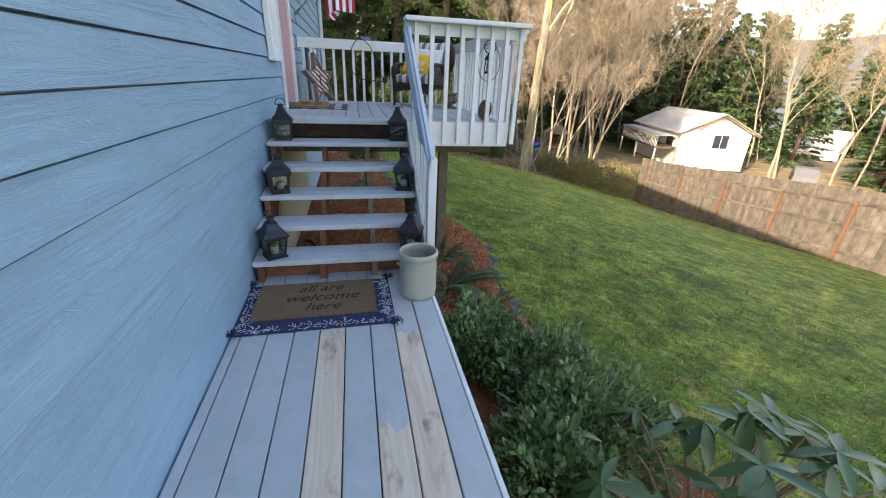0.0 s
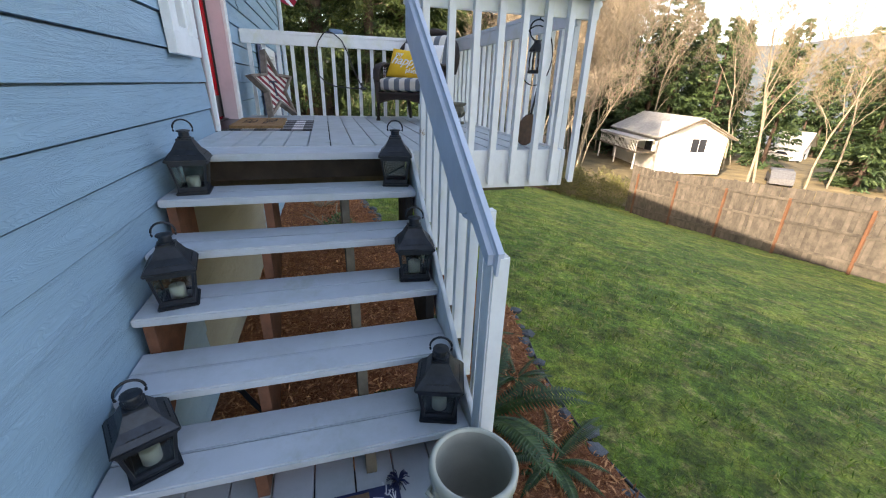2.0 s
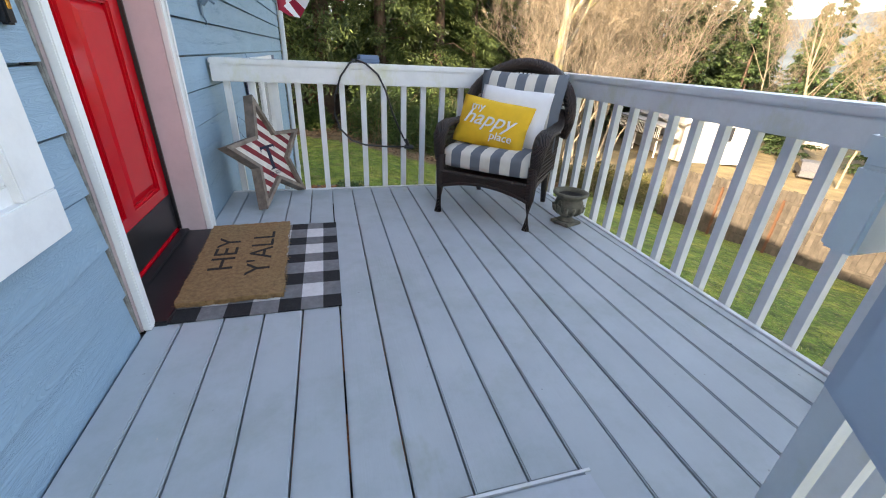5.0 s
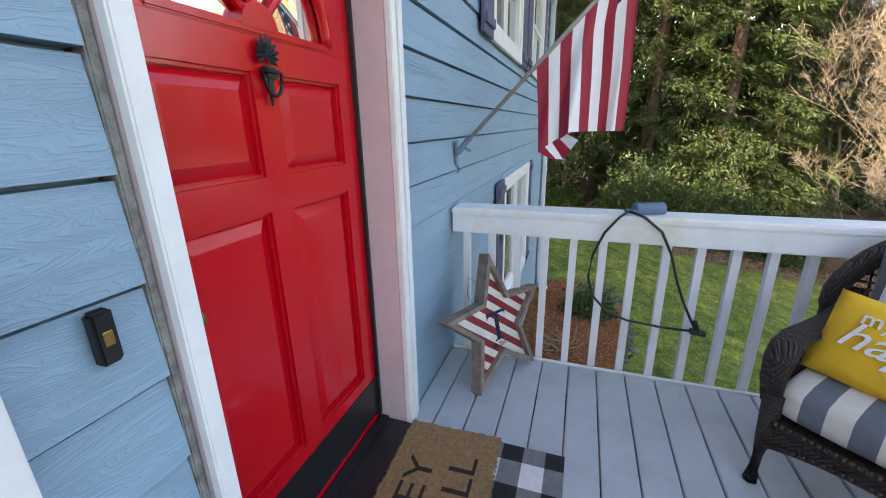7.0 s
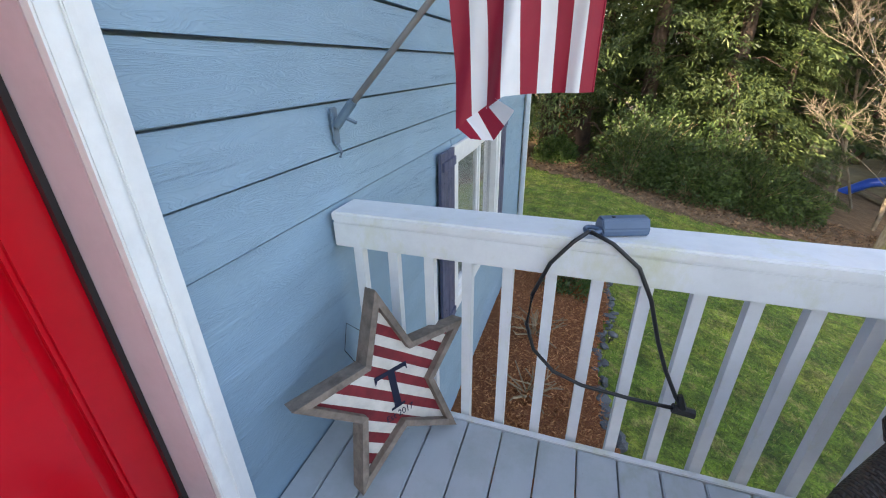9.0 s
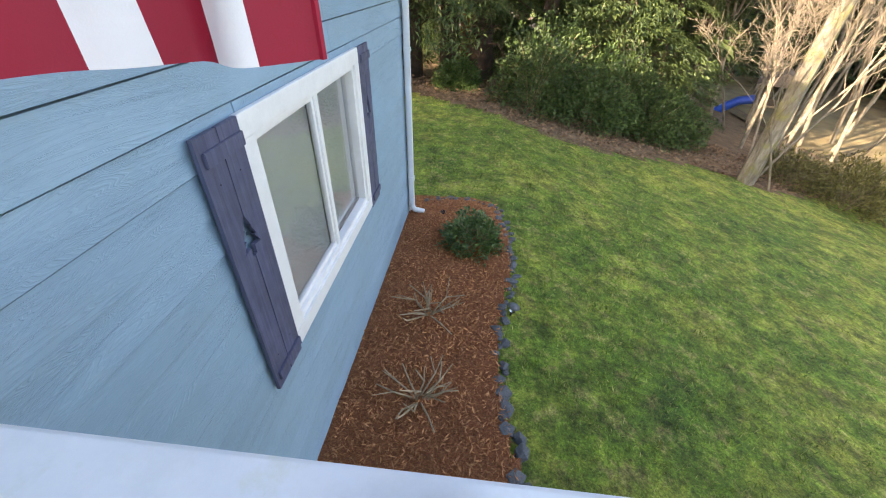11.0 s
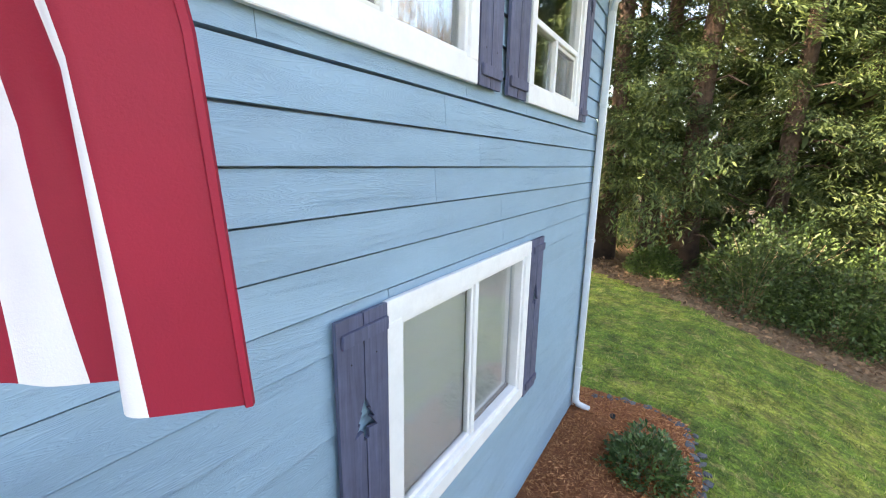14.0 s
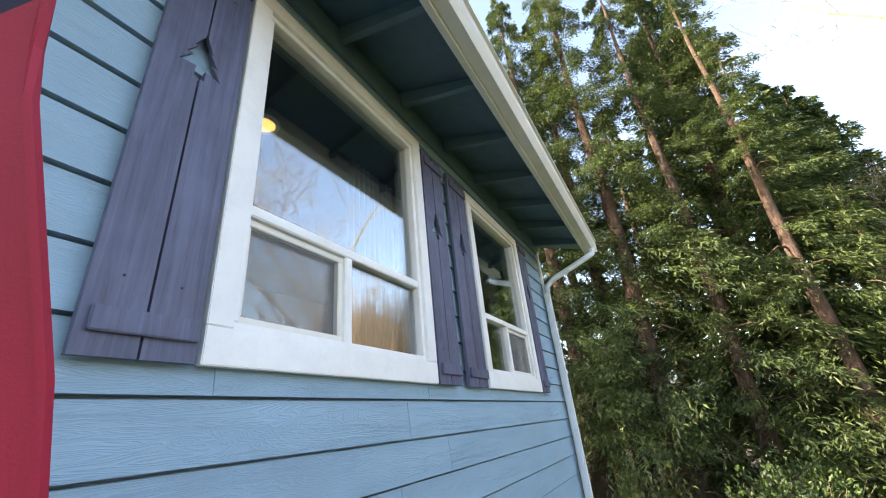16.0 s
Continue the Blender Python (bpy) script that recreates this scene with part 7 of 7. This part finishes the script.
def fern(x, y, seed, n, ln, z=None):
    rr = random.Random(seed)
    t = thing("sword_fern", Matrix.Translation((x, y, (lift(x, y) + 0.02) if z is None else z)), "green sword fern growing from the mulch", "fern", "ferns in the mulch")
    for k in range(n):
        a = 2 * math.pi * k / n + rr.uniform(-0.3, 0.3)
        L = ln * rr.uniform(0.7, 1.1)
        rise = rr.uniform(0.35, 0.95)
        bm = bmesh.new()
        out = Vector((math.cos(a), math.sin(a), 0))
        sd = Vector((-math.sin(a), math.cos(a), 0))
        prev = Vector((0, 0, 0))
        for i in range(34):
            s = (i + 1) / 34
            p = out * (L * s * 0.85) + Vector((0, 0, L * (rise * s - 0.75 * rise * s * s)))
            w = 0.048 * math.sin(math.pi * min(1, s * 0.9 + 0.12)) * (L / 0.6)
            for sg in (-1, 1):
                v = [bm.verts.new(c) for c in (prev, p, p + sd * sg * w + out * 0.012 + Vector((0, 0, -0.01)), prev.lerp(p, 0.55) + sd * sg * w * 0.55)]
                bm.faces.new(v)
            prev = p
        part("frond", bm, FERN, t)


fern(1.62, 3.22, 1, 16, 0.80)
fern(1.92, 2.86, 2, 11, 0.50)
fern(1.75, 4.05, 3, 13, 0.62)
fern(2.05, 3.6, 4, 9, 0.45)


def pruned(x, y, seed):
    rr = random.Random(seed)
    t = thing("pruned_shrub", Matrix.Translation((x, y, lift(x, y) + 0.02)), "pruned leafless shrub with cut tan stems in the mulch", "shrub", "pruned shrubs")
    for k in range(17):
        a = rr.uniform(0, 6.28)
        L = rr.uniform(0.2, 0.46)
        e = rr.uniform(0.15, 1.0)
        d = Vector((math.cos(a), math.sin(a), e)).normalized()
        bend = Vector((rr.gauss(0, 0.06), rr.gauss(0, 0.06), rr.gauss(0.04, 0.04)))
        bm = tube([(0.03 * math.cos(a), 0.03 * math.sin(a), 0), d * L * 0.5 + bend, d * L + bend * 0.4], [0.010, 0.008, 0.0055], 5)
        if rr.random() < 0.6:
            b2 = d * L * 0.5 + bend
            tube([b2, b2 + (d + Vector((rr.gauss(0, 0.7), rr.gauss(0, 0.7), 0.2))).normalized() * L * 0.5], [0.006, 0.004], 4, bm)
        part("stem", bm, TWIGP, t)


pruned(0.60, 9.55, 3)
pruned(0.66, 8.50, 7)
pruned(0.75, 7.25, 9)


# border stones
def stone_mesh(seed):
    rr = random.Random(seed)
    bm = bmesh.new()
    bmesh.ops.create_icosphere(bm, subdivisions=1, radius=1.0)
    for v in bm.verts:
        v.co *= rr.uniform(0.72, 1.15)
        v.co.z *= 0.55
    me = bpy.data.meshes.new("border_stone")
    bm.to_mesh(me)
    bm.free()
    me.materials.append(SLATE)
    return me


stone_protos = [stone_mesh(k) for k in range(7)]
rr = random.Random(14)


def stone(x, y, s):
    o = new("border_stone", rr.choice(stone_protos))
    o.location = (x, y, lift(x, y) + s * 0.30)
    o.rotation_euler = (rr.uniform(-0.2, 0.2), rr.uniform(-0.2, 0.2), rr.uniform(0, 6.28))
    o.scale = (s * rr.uniform(0.7, 1.1), s * rr.uniform(0.8, 1.4), s * rr.uniform(0.7, 1.1))
    tagged(o, "blue-grey rock edging the mulch bed", "stone", "stones edging the bed")


y = 6.9
while y < 12.0:
    s = rr.uniform(0.035, 0.085)
    stone(bed_edge(y) + rr.uniform(-0.04, 0.08), y, s)
    y += s * rr.uniform(1.1, 1.7)
for k in range(14):
    a = k / 13
    stone(1.42 - 1.2 * a, 12.0 + 0.28 * math.sin(a * 2.6), rr.uniform(0.04, 0.08))
for k in range(16):
    y = 2.6 + 0.15 * k
    stone(bed_edge(y) + rr.uniform(-0.03, 0.08), y, rr.uniform(0.035, 0.085))


# ---- loose cover: chips, blades, litter ----
def scatter(name, n, xr, yr, keep, size, wid, material, label, cat, seed, flat, dz, spread_z=0.02, tufts=0.0):
    rs = np.random.RandomState(seed)
    xs, ys = rs.uniform(*xr, n), rs.uniform(*yr, n)
    ok = np.array([keep(a, b) for a, b in zip(xs, ys)])
    xs, ys = xs[ok], ys[ok]
    zs = np.array([lift(a, b) for a, b in zip(xs, ys)]) + dz + rs.rand(len(xs)) * spread_z
    d = rs.normal(size=(len(xs), 3))
    d[:, 2] = np.abs(d[:, 2]) * flat + (1.1 if flat > 1 else 0)
    L = size * rs.uniform(0.5, 1.5, len(xs))
    if tufts:
        L *= np.array([0.85 + tufts * noise.noise((a * 3.4, b * 3.4, 2)) + 0.5 * tufts * noise.noise((a * 11, b * 11, 5)) for a, b in zip(xs, ys)])
    v, f = flakes(rs, np.stack([xs, ys, zs], 1), d, L, L * wid, 0.0, 0.2)
    ob = new(name, fast_mesh(name, v, f, material))
    return tagged(ob, label, cat, "", "stuff")


scatter("bark_chips", 62000, (0.02, 2.9), (2.3, 12.3), lambda a, b: in_bed(a, b), 0.042, 0.24, CHIP, "shredded reddish bark mulch chips", "mulch", 3, 0.35, 0.025, 0.025)
gr = random.Random(77)
scatter("grass_blades", 380000, (-5.0, 15.0), (-1.5, 19.0), lambda a, b: (a > 1.4 or b > 12.2) and not in_bed(a, b) and b < wood_edge(a) and gr.random() < 1 / (1 + (max(0, a - 2.5) * 0.34) ** 2), 0.052, 0.15, GRASS, "short lawn grass blades", "grass", 4, 1.1, -0.005, 0.004, 0.7)
scatter("leaf_litter", 9000, (-4.0, 13.0), (16.0, 22.0), lambda a, b: b > wood_edge(a) - 0.15, 0.10, 0.5, LITTER, "fallen brown leaves under the trees", "leaf litter", 6, 0.3, 0.05, 0.04)

stump = thing("broken_stump", Matrix.Translation((0.2, 23.8, lift(0.2, 23.8))), "reddish broken tree stump between the cedars", "stump")
part("trunk", lathe([(0.42, -0.1), (0.34, 0.3), (0.3, 1.6), (0.22, 2.1), (0.1, 2.3), (0.001, 2.2)], 12), STRING_R, stump, smooth=True)

edge = thing("edging_hose", Matrix(), "black plastic lawn edging along the mulch", "edging")
part("strip", tube([(bed_edge(yy) + 0.05, yy, lift(2.4, yy) + 0.02) for yy in [2.5 + 0.1 * i for i in range(18)]], 0.012, 6), CABLE, edge, smooth=True)


# play set far under the trees
def play_set():
    x, y = 17.0, 31.0
    z = lift(x, y)
    p = thing("play_set", Matrix.Translation((x, y, z)) @ Matrix.Rotation(radians(-30), 4, "Z"), "wooden play set with a blue slide", "play set")
    for sx in (-0.8, 0.8):
        for sy in (-0.8, 0.8):
            part("post", box(sx - 0.06, sx + 0.06, sy - 0.06, sy + 0.06, -0.2, 2.4), TWIGP, p)
    part("platform", box(-0.9, 0.9, -0.9, 0.9, 1.3, 1.4), TWIGP, p)
    part("roof", prism([(-1.1, 2.4), (1.1, 2.4), (0, 3.1)], -1.1, 1.1, Matrix(((1, 0, 0, 0), (0, 0, 1, 0), (0, 1, 0, 0), (0, 0, 0, 1)))), BARN, p)
    SL_B = plain("slide_blue", (0.02, 0.10, 0.55), 0.3)
    part("slide", tube([(-0.9, 0, 1.45), (-1.6, 0, 1.25), (-2.6, 0, 0.45), (-3.4, 0, 0.2)], 0.25, 8), SL_B, p, smooth=True)


play_set()

verts, faces = [], []
for i in range(61):
    a = radians(-20 + 130 * i / 60)
    for k, (d, h) in enumerate(((260, -16), (420, 26 + 12 * noise.noise((i * 0.25, 1, 0)) + 5 * noise.noise((i * 0.9, 5, 0))), (700, 60 + 26 * noise.noise((i * 0.12, 3, 0))))):
        verts.append((d * math.sin(a), d * math.cos(a), h))
for i in range(60):
    for k in range(2):
        b = i * 3 + k
        faces.append((b, b + 3, b + 4, b + 1))
quads("backdrop", verts, faces, plain("far_hill", (0.06, 0.085, 0.10), 0.95, 0, 0.3, 0.03), None, "structure", "hazy wooded hills on the horizon", "hills", True)


# garden lights by the bed
def path_light(x, y, lean):
    z = lift(x, y)
    p = thing("path_light", Matrix.Translation((x, y, z)) @ Matrix.Rotation(radians(lean), 4, "Y"), "small solar path light with a grey cap among the stones", "garden light")
    part("stake", lathe([(0.001, -0.08), (0.010, 0.0), (0.012, 0.06), (0.034, 0.062), (0.034, 0.068), (0.001, 0.068)], 12), CABLE, p, smooth=True)
    part("lens", lathe([(0.030, 0.069), (0.040, 0.13), (0.001, 0.13)], 16), LGLASS, p)
    part("cap", lathe([(0.062, 0.128), (0.064, 0.134), (0.040, 0.152), (0.018, 0.160), (0.001, 0.161)], 18), SLATE, p, smooth=True)


path_light(1.47, 9.66, 12)
spot = thing("spotlight", Matrix.Translation((0.52, 11.75, lift(0.52, 11.75) + 0.03)) @ Matrix.Rotation(radians(20), 4, "X"), "small black garden spotlight in the mulch", "garden light")
part("lamp_body", lathe([(0.001, -0.06), (0.018, -0.04), (0.026, 0.0), (0.034, 0.05), (0.030, 0.052), (0.028, 0.03), (0.001, 0.03)], 14), CABLE, spot, smooth=True)
